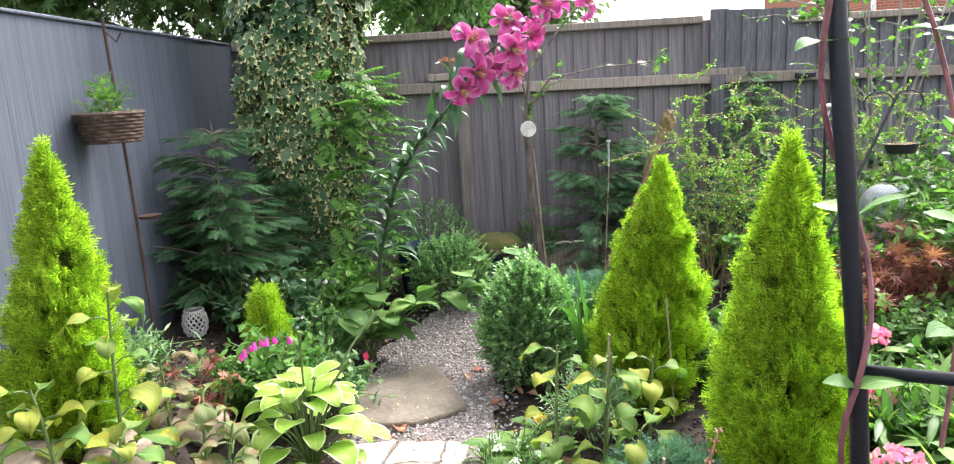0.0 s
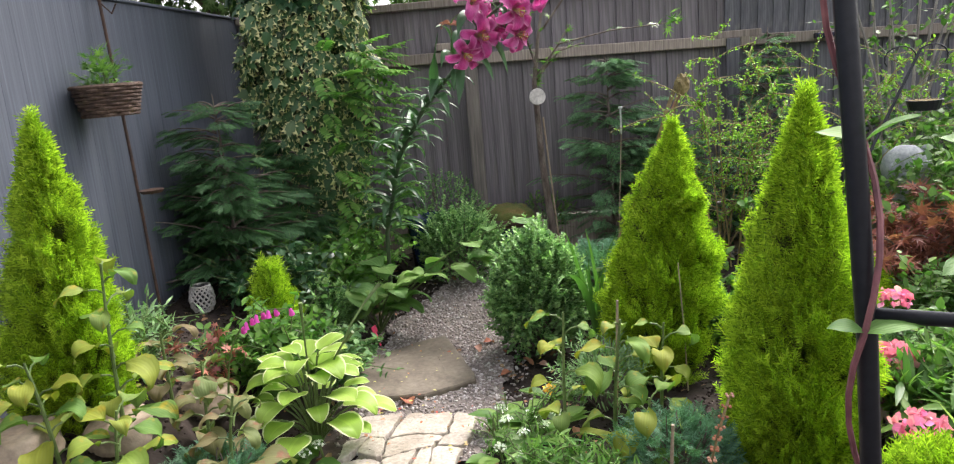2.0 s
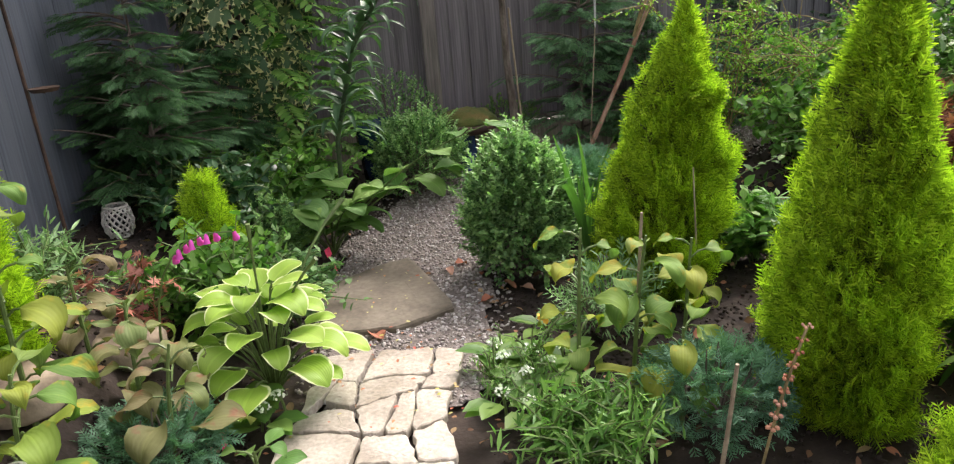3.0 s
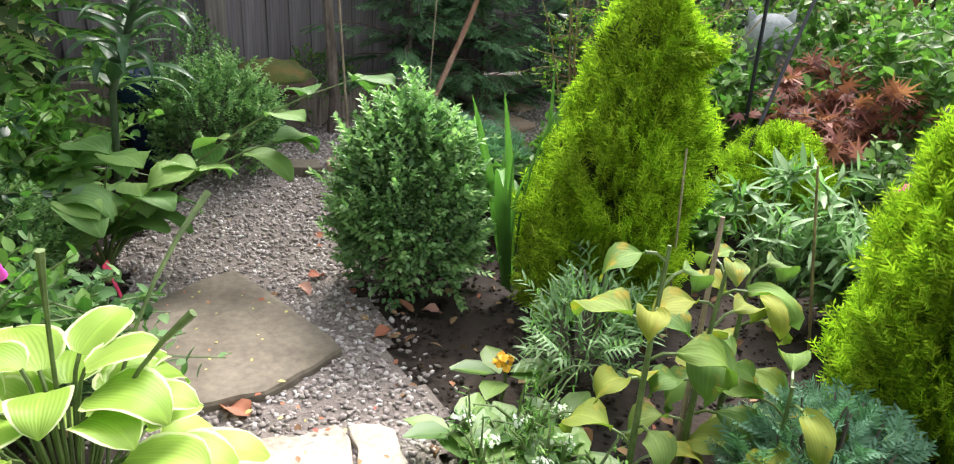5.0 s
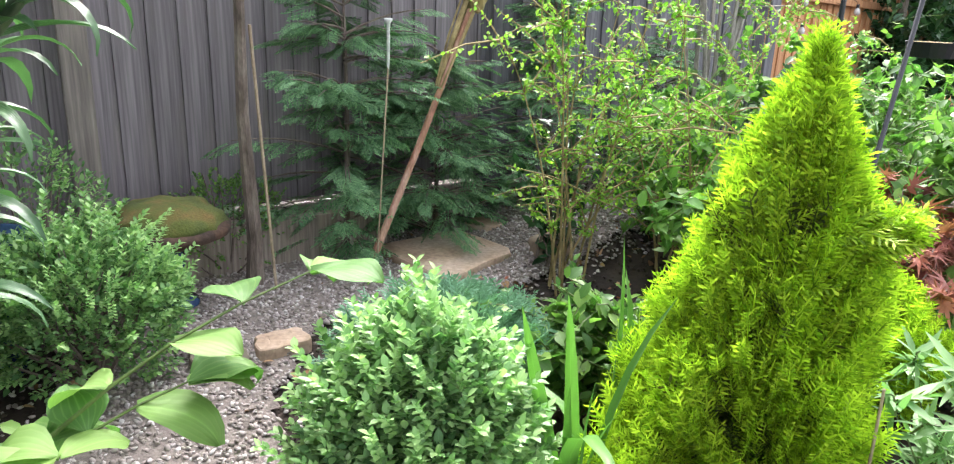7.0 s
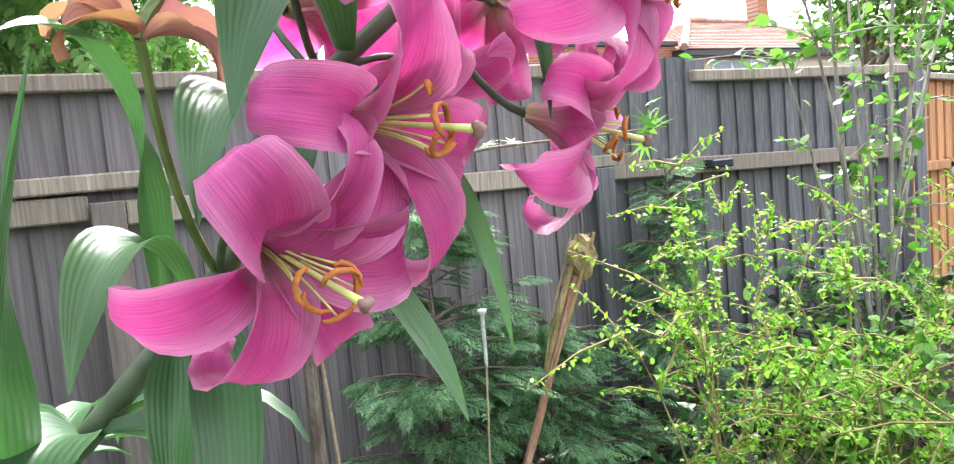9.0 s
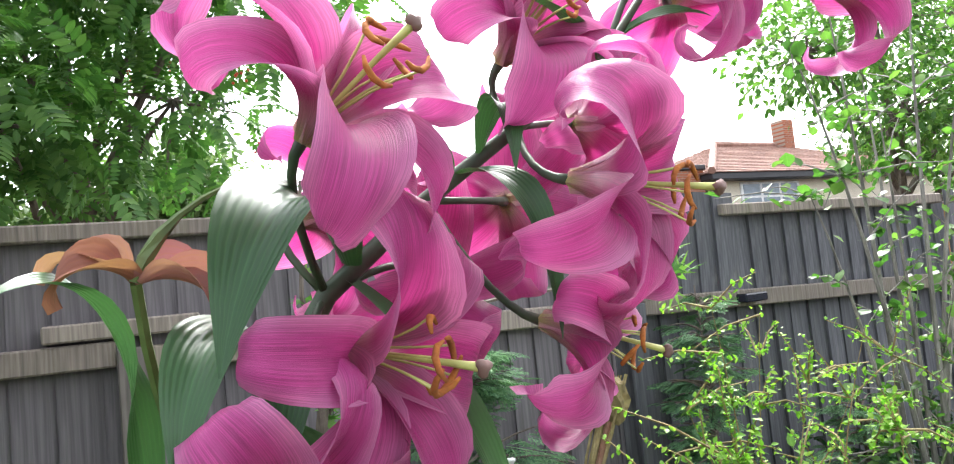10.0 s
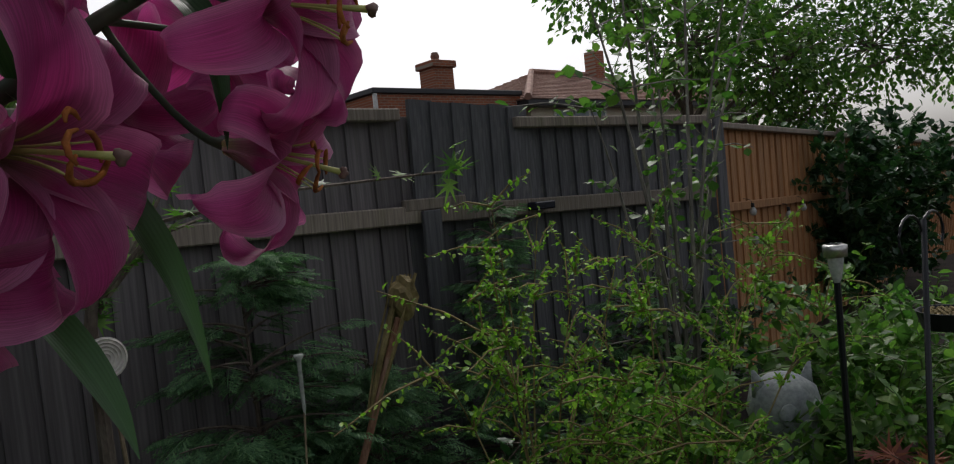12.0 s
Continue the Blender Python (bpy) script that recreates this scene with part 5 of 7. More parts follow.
shrub_stems("green_shrub", (2.9, 4.4, 0.1), [(-0.2, -0.1, 0.6), (0.2, 0.1, 0.75), (0.4, -0.1, 0.65), (0, 0, 0.8), (0.6, 0, 0.7), (-0.3, 0.1, 0.5), (0.3, -0.3, 0.5)], 75, "bright green leafy shrub round the statue", 0.05, G_CHERRY, OVATE, 10, M_STEM, 0.008, 14, 0.16)
shrub_stems("green_shrub", (3.5, 5.5, 0.1), [(-0.2, -0.1, 0.7), (0.2, 0.1, 0.75), (0.5, -0.1, 0.7), (0.9, 0, 0.7), (1.4, 0.1, 0.65), (-0.4, 0.1, 0.7)], 76, "dark green climber and shrub in the corner", 0.05, G_IVY_DARK, OVATE, 12, M_BARK, 0.008, 16, 0.22)
shrub_stems("red_maple", (2.55, 3.95, 0.1), [(-0.3, -0.2, 0.42), (0.0, -0.25, 0.5), (0.3, -0.1, 0.45), (-0.2, 0.1, 0.5), (0.2, 0.15, 0.5), (-0.35, -0.3, 0.3), (0.45, -0.2, 0.35), (0, 0, 0.55)], 77, "low red-leaved japanese maple with deeply cut leaves", 0.085, G_MAPLE, MAPLELEAF, 9, M_BARK, 0.009, 9, 0.13)
shrub_stems("purple_plant", (1.75, 2.75, 0.0), [(-0.15, -0.1, 0.2), (0.1, -0.1, 0.22), (0.2, 0.1, 0.2), (0, 0.1, 0.25), (-0.2, 0.1, 0.18)], 78, "low purple and grey-green heuchera leaves", 0.07, G_PURPLE, MAPLELEAF, 6, M_STEM, 0.005, 6, 0.08)
shrub_stems("purple_plant", (-0.92, 3.2, 0.15), [(-0.1, -0.1, 0.3), (0.1, -0.05, 0.35), (0.02, 0.1, 0.3)], 79, "dark red-leaved heuchera clump in soil", 0.06, G_MAPLE, MAPLELEAF, 5, M_STEM, 0.004, 5, 0.07)
shrub_stems("wallflower", (1.6, 3.3, 0.0), [(-0.2, -0.1, 0.36), (0.0, -0.15, 0.4), (0.2, 0.0, 0.42), (-0.1, 0.15, 0.4), (0.15, 0.2, 0.38), (0.3, -0.15, 0.3), (0.05, 0.05, 0.45)], 80, "narrow-leaved grey-green wallflower clump in soil", 0.085, G_GREY, LANCE, 13, M_STEM, 0.005, 5, 0.05)
shrub_stems("border_plant", (1.95, 2.2, 0.0), [(-0.2, -0.1, 0.3), (0.0, -0.15, 0.4), (0.2, 0.0, 0.35), (-0.1, 0.15, 0.4)], 81, "strappy bright green border plant", 0.16, G_BERB, LANCE, 8, M_STEM, 0.005, 4, 0.06)
shrub_stems("fern", (-0.75, 4.75, 0.1), [(-0.1, -0.1, 0.4), (0.15, -0.1, 0.45), (0.25, 0.05, 0.4), (-0.2, 0.05, 0.35)], 82, "soft green rowan suckers by the ivy", 0.2, G_ROWAN, PINNATE, 3, M_STEM, 0.004, 4, 0.08)
for i, (q, h, lf, mt, tm, sp, lab) in enumerate((
        ((0.5, 2.45, 0), 0.16, 0.05, G_ROWAN, LANCE, 0.1, "low green seedlings covering the soil"),
        ((1.9, 2.6, 0), 0.28, 0.12, G_CHERRY, LANCE, 0.1, "green strap leaves among the pink flowers"),
        ((2.3, 3.0, 0.05), 0.18, 0.045, G_CHERRY, OVATE, 0.14, "leafy green border clump under the maple"),
        ((2.45, 3.5, 0.1), 0.2, 0.045, G_CHERRY, OVATE, 0.16, "leafy green border clump under the maple"),
        ((2.2, 4.35, 0.1), 0.5, 0.05, G_ROWAN, OVATE, 0.15, "leafy green shrub below the solar light"),
        ((1.35, 4.2, 0.02), 0.3, 0.05, G_CHERRY, OVATE, 0.12, "low leafy green plant behind the conifer"),
        ((1.55, 3.75, 0), 0.25, 0.05, G_ROWAN, OVATE, 0.12, "low leafy green plant behind the conifer"),
        ((1.75, 3.1, 0), 0.3, 0.08, G_GREY, LANCE, 0.08, "narrow-leaved silvery green clump in soil"),
        ((3.0, 3.9, 0.1), 0.7, 0.06, G_CHERRY, OVATE, 0.18, "bright green bushy shrub beside the statue"),
        ((3.4, 4.7, 0.1), 0.95, 0.06, G_CHERRY, OVATE, 0.2, "bright green bushy shrub beside the statue"),
        ((2.55, 4.95, 0.1), 0.75, 0.05, G_ROWAN, OVATE, 0.18, "dense green shrub below the barberry"),
        ((-0.55, 4.6, 0.06), 0.38, 0.05, G_ROWAN, OVATE, 0.13, "low leafy green plant by the ivy"),
        ((-0.88, 4.15, 0.2), 0.35, 0.05, G_IVY_DARK, OVATE, 0.13, "low dark leafy plant in the raised bed"),
        ((-0.75, 3.4, 0.1), 0.3, 0.045, G_ROWAN, OVATE, 0.12, "low leafy green plant in the raised bed"),
        ((-1.3, 3.2, 0.3), 0.26, 0.05, G_GREY, LANCE, 0.1, "narrow grey-green clump in the raised bed"),
        ((-0.5, 3.6, 0.03), 0.22, 0.04, G_BOX, OVATE, 0.1, "low dark green plant beside the flagstone"),
        ((7.0, 6.15, 0.1), 1.7, 0.08, G_IVY_DARK, OVATE, 0.28, "dark climber over the orange fence"),
        ((8.3, 6.3, 0.1), 1.7, 0.09, G_IVY_DARK, OVATE, 0.3, "dark climber over the orange fence"),
        ((4.2, 4.6, 0.1), 0.7, 0.05, G_CHERRY, OVATE, 0.25, "leafy green shrub by the feeding pole"))):
    w = 0.12 + h * 0.45
    tips = [(w * math.cos(k * 2.4) * math.sqrt((k + 1) / 12), w * math.sin(k * 2.4) * math.sqrt((k + 1) / 12), h * (1.05 - 0.03 * k)) for k in range(12)]
    shrub_stems("leafy_plant", q, tips, 400 + i, lab, lf, mt, tm, 13 if h < 1 else 22, M_STEM, 0.005, 12 if h < 1 else 20, sp)

shrub_stems("ground_cover", (0.38, 2.95, 0.0), [(-0.15, -0.25, 0.1), (0.1, -0.2, 0.12), (0.15, 0.1, 0.14), (-0.05, 0.1, 0.1), (0.0, -0.35, 0.12), (0.05, -0.05, 0.15), (-0.12, -0.1, 0.1)], 83, "low green alyssum mat spilling over the paving", 0.022, G_ROWAN, LANCE, 16, M_STEM, 0.002, 14, 0.06)


# ---- lily ----
def petal_mesh(name, wid, ln, flare, curl, side, seed):
    """One lily petal: a channelled claw along the trumpet, a wide blade flaring out, a tip rolled back, a ruffled margin."""
    r = np.random.default_rng(seed)
    v, u, f = [], [], []
    ny, nx = 20, 10
    y, z = 0.0, 0.0
    ph, ph2 = r.uniform(0, 6), r.uniform(0, 6)
    for i in range(ny + 1):
        t = i / ny
        w = 0.3 + 0.7 * math.sin(min(1.0, t / 0.5) * math.pi / 2) ** 1.4 if t < 0.5 else max(0.02, math.cos((t - 0.5) / 0.5 * math.pi / 2)) ** 0.8
        a = 0.3 + (flare - 0.3) * step(0.08, 0.5, t) + curl * max(0.0, (t - 0.4) / 0.6) ** 1.7
        if i:
            y += math.sin(a) * ln / ny
            z += math.cos(a) * ln / ny
        for j in range(nx + 1):
            q = 2 * j / nx - 1
            lift = wid * w * ((0.75 - 1.25 * step(0.3, 0.85, t)) * q * q - 0.13 * math.exp(-(q * 5) ** 2) * (1 - 0.6 * t))
            lift += wid * t * abs(q) ** 2.5 * (0.34 * math.sin(9 * t + ph + 1.4 * q) + 0.15 * math.sin(21 * t + ph2 - q))
            v.append((q * w * wid + side * ln * t * t, y - math.cos(a) * lift, z + math.sin(a) * lift))
            u.append((q, t))
    for i in range(ny):
        for j in range(nx):
            k = i * (nx + 1) + j
            f.append((k, k + 1, k + nx + 2, k + nx + 1))
    me = fast_mesh(name, np.array(v), np.array(f), np.array(u), True)
    me.materials.append(M_PETAL)
    return me


PETALS = [petal_mesh("petal", 0.031, 0.172, fl, cu, sd, i) for i, (fl, cu, sd) in enumerate(((1.1, 3.0, 0.08), (1.2, 4.2, -0.1), (1.0, 5.4, 0.06), (1.15, 3.6, -0.14)))]
SEPALS = [petal_mesh("petal", 0.022, 0.178, fl, cu, sd, i + 9) for i, (fl, cu, sd) in enumerate(((1.2, 3.8, -0.1), (1.3, 5.2, 0.13), (1.05, 4.6, 0.0), (1.2, 6.2, -0.06)))]


def lily_flower(plant, stigma, axis, size, seed, turn=0.0, open_=1.0):
    """One trumpet flower: six recurved petals, six stamens with hanging anthers, one pistil."""
    r = random.Random(seed)
    d = Vector(axis).normalized()
    q = d.to_track_quat("Z", "Y").to_matrix().to_4x4()
    base = Vector(stigma) - d * 0.1 * size
    root = new("flower")
    root.parent = plant
    root.empty_display_size = 0.03
    m = Matrix.Translation(base) @ q @ Matrix.Rotation(turn, 4, "Z") @ Matrix.Diagonal((size, size, size, 1))
    root.matrix_basis = plant.matrix_world.inverted() @ m
    for k in range(6):
        ob = new("petal", (PETALS if k % 2 == 0 else SEPALS)[(seed + k * (1 + seed % 3)) % 4])
        ob.parent = root
        tilt = -radians(r.uniform(-6, 12)) * open_
        ob.matrix_basis = Matrix.Rotation(k * math.tau / 6 + r.uniform(-0.14, 0.14), 4, "Z") @ Matrix.Translation((0, 0.006 if k % 2 else 0.003, 0)) @ Matrix.Rotation(tilt, 4, "X") @ Matrix.Scale(r.uniform(0.92, 1.06), 4)
    for k in range(6):
        a = k * math.tau / 6 + 0.3
        c, s = math.cos(a), math.sin(a)
        out = r.uniform(0.014, 0.027)
        end = Vector((c * out, s * out - 0.004, 0.078 + r.uniform(-0.012, 0.01)))
        bm = bmesh.new()
        tube(bm, bez((c * 0.003, s * 0.003, 0.005), (c * 0.004, s * 0.004, 0.045), end, 6), 0.0008, 5)
        part("filament", bm, M_FILAMENT, root, smooth=True)
        bm = bmesh.new()
        tg = Vector((-s, c, r.uniform(-0.6, 0.6))).normalized()
        bow = Vector((c, s, -0.4)) * 0.006
        tube(bm, [end - tg * 0.011 - bow, end - tg * 0.007 - bow * 0.3, end, end + tg * 0.007 - bow * 0.3, end + tg * 0.011 - bow], [0.001, 0.0018, 0.0021, 0.0018, 0.001], 7)
        part("anther", bm, M_ANTHER, root, smooth=True)
    bm = bmesh.new()
    tube(bm, bez((0, 0, 0.005), (0, 0, 0.055), (0.004, -0.004, 0.098), 7), [0.0022, 0.0018, 0.0017, 0.0017, 0.0018, 0.0022, 0.0028], 7)
    part("pistil", bm, M_FILAMENT, root, smooth=True)
    bm = bmesh.new()
    bmesh.ops.create_icosphere(bm, subdivisions=2, radius=0.005)
    for v in bm.verts:
        v.co = Vector((v.co.x, v.co.y, v.co.z * 0.75)) * (1 + 0.25 * math.cos(3 * math.atan2(v.co.y, v.co.x))) + Vector((0.004, -0.004, 0.1))
    part("stigma", bm, M_STIGMA, root, smooth=True)
    return base


def arched_leaf(plant, base, bend, tip, half, seed, face=(0, -0.6, 1)):
    """A long leaf hung along an arch from base to tip, channelled, with parallel ribs and a slightly wavy margin."""
    ny, nx = 16, 8
    pts = bez(base, bend, tip, ny + 1)
    r = np.random.default_rng(seed)
    ph = r.uniform(0, 6)
    v, u, f = [], [], []
    org = plant.matrix_world.translation
    for i, p in enumerate(pts):
        t = i / ny
        d = (pts[min(ny, i + 1)] - pts[max(0, i - 1)]).normalized()
        x = d.cross(Vector(face)).normalized()
        nrm = x.cross(d)
        w = half * (0.3 + 0.7 * math.sin(min(1.0, t / 0.4) * math.pi / 2)) * max(0.02, 1 - max(0.0, (t - 0.4) / 0.6) ** 1.8)
        for j in range(nx + 1):
            q = 2 * j / nx - 1
            lift = w * (0.42 * abs(q) ** 1.4 + 0.14 * abs(q) * math.sin(9 * t + ph + 2 * q))
            v.append((p + x * q * w + nrm * lift - org)[:])
            u.append((q, t))
    for i in range(ny):
        for j in range(nx):
            k = i * (nx + 1) + j
            f.append((k, k + 1, k + nx + 2, k + nx + 1))
    me = fast_mesh("leaf", np.array(v), np.array(f), np.array(u), True)
    me.materials.append(G_LILYLEAF)
    new("leaf", me).parent = plant


ST0 = (0.161, 3.87, 1.44)
ST1 = (0.262, 3.84, 1.546)
ST2 = (0.345, 3.82, 1.68)
ST3 = (0.424, 3.81, 1.744)
ST4 = (0.505, 3.8, 1.799)
ST5 = (0.597, 3.79, 1.865)
ST6 = (0.674, 3.78, 1.963)
WILT = (0.219, 3.75, 1.696)
LILY_STEM = [(-0.3, 4.5, 0.05), (-0.27, 4.45, 0.6), (-0.13, 4.27, 1.06), (0.03, 4.03, 1.3), ST0, ST1, ST2, ST3, ST4, ST5, ST6]


def lily():
    global RNG
    RNG = np.random.default_rng(91)
    p = thing("lily", "tall leaning lily with a head of large pink trumpet flowers", "lily", Matrix.Translation((-0.3, 4.5, 0.05)))
    inv = p.matrix_world.inverted()
    bm = bmesh.new()
    tube(bm, [inv @ Vector(q) for q in LILY_STEM], [0.013, 0.012, 0.0115, 0.0105, 0.0095, 0.009, 0.0078, 0.0066, 0.0055, 0.0042, 0.003], 10)
    part("stem", bm, M_LILYSTEM, p, smooth=True)
    lance = [0.25, 0.7, 0.95, 1.0, 0.95, 0.85, 0.7, 0.5, 0.28, 0.03]
    long_leaf = [big_leaf_mesh("leaf", lance, 0.26, 0.024, 0.4, a, G_LILYLEAF, 0.1, i, 4) for i, a in enumerate((1.1, 1.7, 2.2))]
    k = 0
    for (a, b) in zip(LILY_STEM[1:4], LILY_STEM[2:5]):
        a, b = Vector(a), Vector(b)
        m = int((b - a).length / 0.0135)
        for i in range(m):
            at = a.lerp(b, i / m)
            ang = k * 2.4
            k += 1
            d = Vector((math.cos(ang), math.sin(ang), 0.6 + RNG.uniform(-0.35, 0.4)))
            set_leaf(long_leaf[k % 3], "leaf", p, at, d, (0, 0, 1), RNG.uniform(0.75, 1.15) * (1.0 if at.z < 1.2 else 0.75))
    leaves = [
        ((0.36, 3.815, 1.70), (0.29, 3.70, 1.80), (0.25, 3.68, 1.643), 0.033),
        ((0.302, 3.8, 1.645), (0.24, 3.70, 1.70), (0.227, 3.68, 1.59), 0.021),
        ((0.222, 3.845, 1.51), (0.225, 3.78, 1.74), (0.15, 3.70, 1.69), 0.014),
        ((0.228, 3.84, 1.51), (0.215, 3.8, 1.47), (0.207, 3.8, 1.395), 0.018),
        ((0.25, 3.83, 1.535), (0.25, 3.77, 1.46), (0.225, 3.74, 1.33), 0.022),
        ((0.165, 3.865, 1.445), (0.22, 3.81, 1.47), (0.265, 3.8, 1.395), 0.012),
        ((0.1, 3.94, 1.37), (0.15, 3.8, 1.42), (0.18, 3.72, 1.28), 0.026),
        ((0.165, 3.865, 1.445), (0.13, 3.78, 1.5), (0.095, 3.72, 1.36), 0.03),
        ((0.12, 3.9, 1.41), (0.11, 3.74, 1.46), (0.165, 3.63, 1.67), 0.023),
        ((0.3, 3.83, 1.6), (0.38, 3.77, 1.53), (0.398, 3.74, 1.43), 0.016),
        ((0.36, 3.815, 1.69), (0.45, 3.79, 1.6), (0.47, 3.79, 1.455), 0.016),
        ((0.45, 3.805, 1.762), (0.485, 3.73, 1.77), (0.475, 3.72, 1.635), 0.014),
        ((0.44, 3.805, 1.757), (0.42, 3.77, 1.8), (0.375, 3.76, 1.778), 0.014),
        ((0.47, 3.8, 1.778), (0.475, 3.75, 1.85), (0.464, 3.74, 1.752), 0.015),
        ((0.58, 3.79, 1.855), (0.52, 3.75, 1.89), (0.47, 3.74, 1.88), 0.014),
        ((0.242, 3.845, 1.53), (0.19, 3.74, 1.64), (0.16, 3.72, 1.51), 0.022),
        ((0.6, 3.79, 1.87), (0.64, 3.76, 1.9), (0.68, 3.75, 1.885), 0.012),
        ((0.33, 3.82, 1.66), (0.3, 3.79, 1.63), (0.29, 3.77, 1.555), 0.02),
    ]
    for i, (a, b, c, half) in enumerate(leaves):
        arched_leaf(p, a, b, c, half, 40 + i)
    flowers = [
        ((0.388, 3.675, 1.632), (0.5, -0.84, -0.12), 1.1, ST2, 0.35),
        ((0.559, 3.649, 1.724), (0.56, -0.8, -0.2), 1.02, ST4, 0.9),
        ((0.573, 3.73, 1.618), (0.72, -0.62, -0.28), 0.98, ST3, 0.1),
        ((0.358, 3.66, 1.825), (0.42, -0.76, 0.5), 1.02, ST2, 0.5),
        ((0.721, 3.7, 1.94), (0.58, -0.8, -0.05), 1.0, ST5, 0.2),
        ((0.941, 3.73, 1.946), (0.85, -0.52, 0.02), 1.0, ST6, 0.75),
        ((0.299, 3.66, 1.54), (0.34, -0.84, -0.4), 0.98, ST1, 0.6),
        ((0.42, 3.9, 1.76), (0.85, 0.45, 0.2), 1.0, ST2, 0.3),
        ((0.57, 3.92, 1.75), (0.6, 0.78, 0.05), 1.0, ST3, 0.0),
        ((0.68, 3.93, 1.83), (0.75, 0.6, 0.1), 1.0, ST4, 0.5),
        ((0.52, 3.72, 1.9), (0.2, -0.85, 0.45), 1.0, ST4, 0.8),
        ((0.47, 3.92, 1.66), (0.5, 0.75, -0.35), 0.95, ST2, 0.2),
        ((0.8, 3.9, 1.98), (0.75, 0.5, 0.4), 0.95, ST6, 0.4),
    ]
    for i, (st, axis, size, join, turn) in enumerate(flowers):
        base = lily_flower(p, st, axis, size, 100 + i, turn)
        j = Vector(join)
        bm = bmesh.new()
        mid = base - Vector(axis).normalized() * 0.035
        tube(bm, [inv @ q for q in bez(j, mid, base, 7)], [0.0034, 0.003, 0.003, 0.003, 0.0032, 0.0036, 0.0045], 7)
        part("flower_stalk", bm, M_LILYSTEM, p, smooth=True)
    w = Vector(WILT)
    bm = bmesh.new()
    tube(bm, [inv @ q for q in bez(Vector(ST1), w + Vector((0.01, 0.05, -0.1)), w, 7)], 0.0035, 6)
    part("flower_stalk", bm, M_STEM, p)
    wilt = [big_leaf_mesh("wilted_petal", [0.2, 0.35, 0.6, 0.85, 1, 1, 0.95, 0.8, 0.6, 0.42, 0.25, 0.12, 0.02], 0.075, 0.0125, 1.1, a, M_WILT, 0.5, i, 8) for i, a in enumerate((2.0, 2.6, 2.3))]
    for i, d in enumerate(((-1, -0.1, 0.9), (-0.7, -0.4, 0.5), (1, -0.2, 0.5), (0.8, -0.4, 0.1))):
        set_leaf(wilt[i % 3], "wilted_petal", p, w, d, (0, -0.4, 1), 0.78)
    bm = bmesh.new()
    tube(bm, [inv @ q for q in bez(w, w + Vector((0.01, 0, 0.035)), w + Vector((0.055, 0, 0.055)), 6)], [0.004, 0.0045, 0.004, 0.0022, 0.0018, 0.001], 6)
    part("seed_pod", bm, M_STEM, p)
    bud = Vector(ST6)
    bm = bmesh.new()
    tube(bm, [inv @ (bud + Vector((0.75, 0, 0.45)) * t) for t in (0, 0.03, 0.07, 0.11, 0.14)], [0.004, 0.011, 0.014, 0.01, 0.002], 9)
    part("bud", bm, M_PETAL, p, "closed pink bud", True)


lily()


# ---- broad-leaved plants ----
def rosette(name, at, label, mesh, n, tilt, reach, seed, stalk_mat, size=(0.8, 1.1), category="plant", rise=0.16):
    """Clump of stalked leaves arching out from one crown."""
    r = random.Random(seed)
    p = thing(name, label, category, Matrix.Translation(at))
    for i in range(n):
        ring = i / n
        a = i * 2.4 + r.uniform(-0.2, 0.2)
        out = reach * (0.25 + 0.75 * ring)
        top = Vector((math.cos(a) * out, math.sin(a) * out, rise * (1.5 - ring * 1.1) + r.uniform(-0.02, 0.03)))
        bm = bmesh.new()
        tube(bm, bez((math.cos(a) * 0.02, math.sin(a) * 0.02, 0), (top.x * 0.4, top.y * 0.4, top.z * 0.9), top, 6), 0.004, 5, False)
        part("stalk", bm, stalk_mat, p)
        d = Vector((math.cos(a), math.sin(a), tilt * (1 - ring) + 0.15))
        set_leaf(mesh[i % len(mesh)], "leaf", p, Vector(at) + top, d, (0, 0, 1), r.uniform(*size))
    return p


HOSTA = [big_leaf_mesh("leaf", [0.3, 0.78, 0.96, 1.0, 0.97, 0.88, 0.72, 0.46, 0.04], 0.165, 0.066, 0.14, a, G_HOSTA, 0.09, i, 10) for i, a in enumerate((0.7, 1.1, 1.6))]
hosta = rosette("hosta", (-0.47, 3.03, 0.04), "lime-green hosta with ribbed, cream-edged heart leaves", HOSTA, 40, 0.35, 0.21, 3, M_STEM, (0.62, 1.05), "hosta", 0.25)
for q, tip in (((0, 0, 0.1), (0.02, -0.05, 0.62)), ((0.05, 0, 0.1), (0.3, 0.2, 0.6)), ((0.03, 0, 0.1), (0.22, -0.1, 0.5))):
    bm = bmesh.new()
    tube(bm, bez(q, (tip[0] * 0.3, tip[1] * 0.3, tip[2] * 0.7), tip, 7), [0.004, 0.004, 0.004, 0.004, 0.004, 0.005, 0.008], 6)
    part("flower_stalk", bm, M_STEM, hosta)

MAG = [big_leaf_mesh("leaf", [0.06, 0.4, 0.75, 0.97, 1.0, 0.9, 0.66, 0.35, 0.02], 0.15, 0.06, 0.12, a, G_MAG, 0.14, i, 8) for i, a in enumerate((0.7, 1.2, 1.8))]


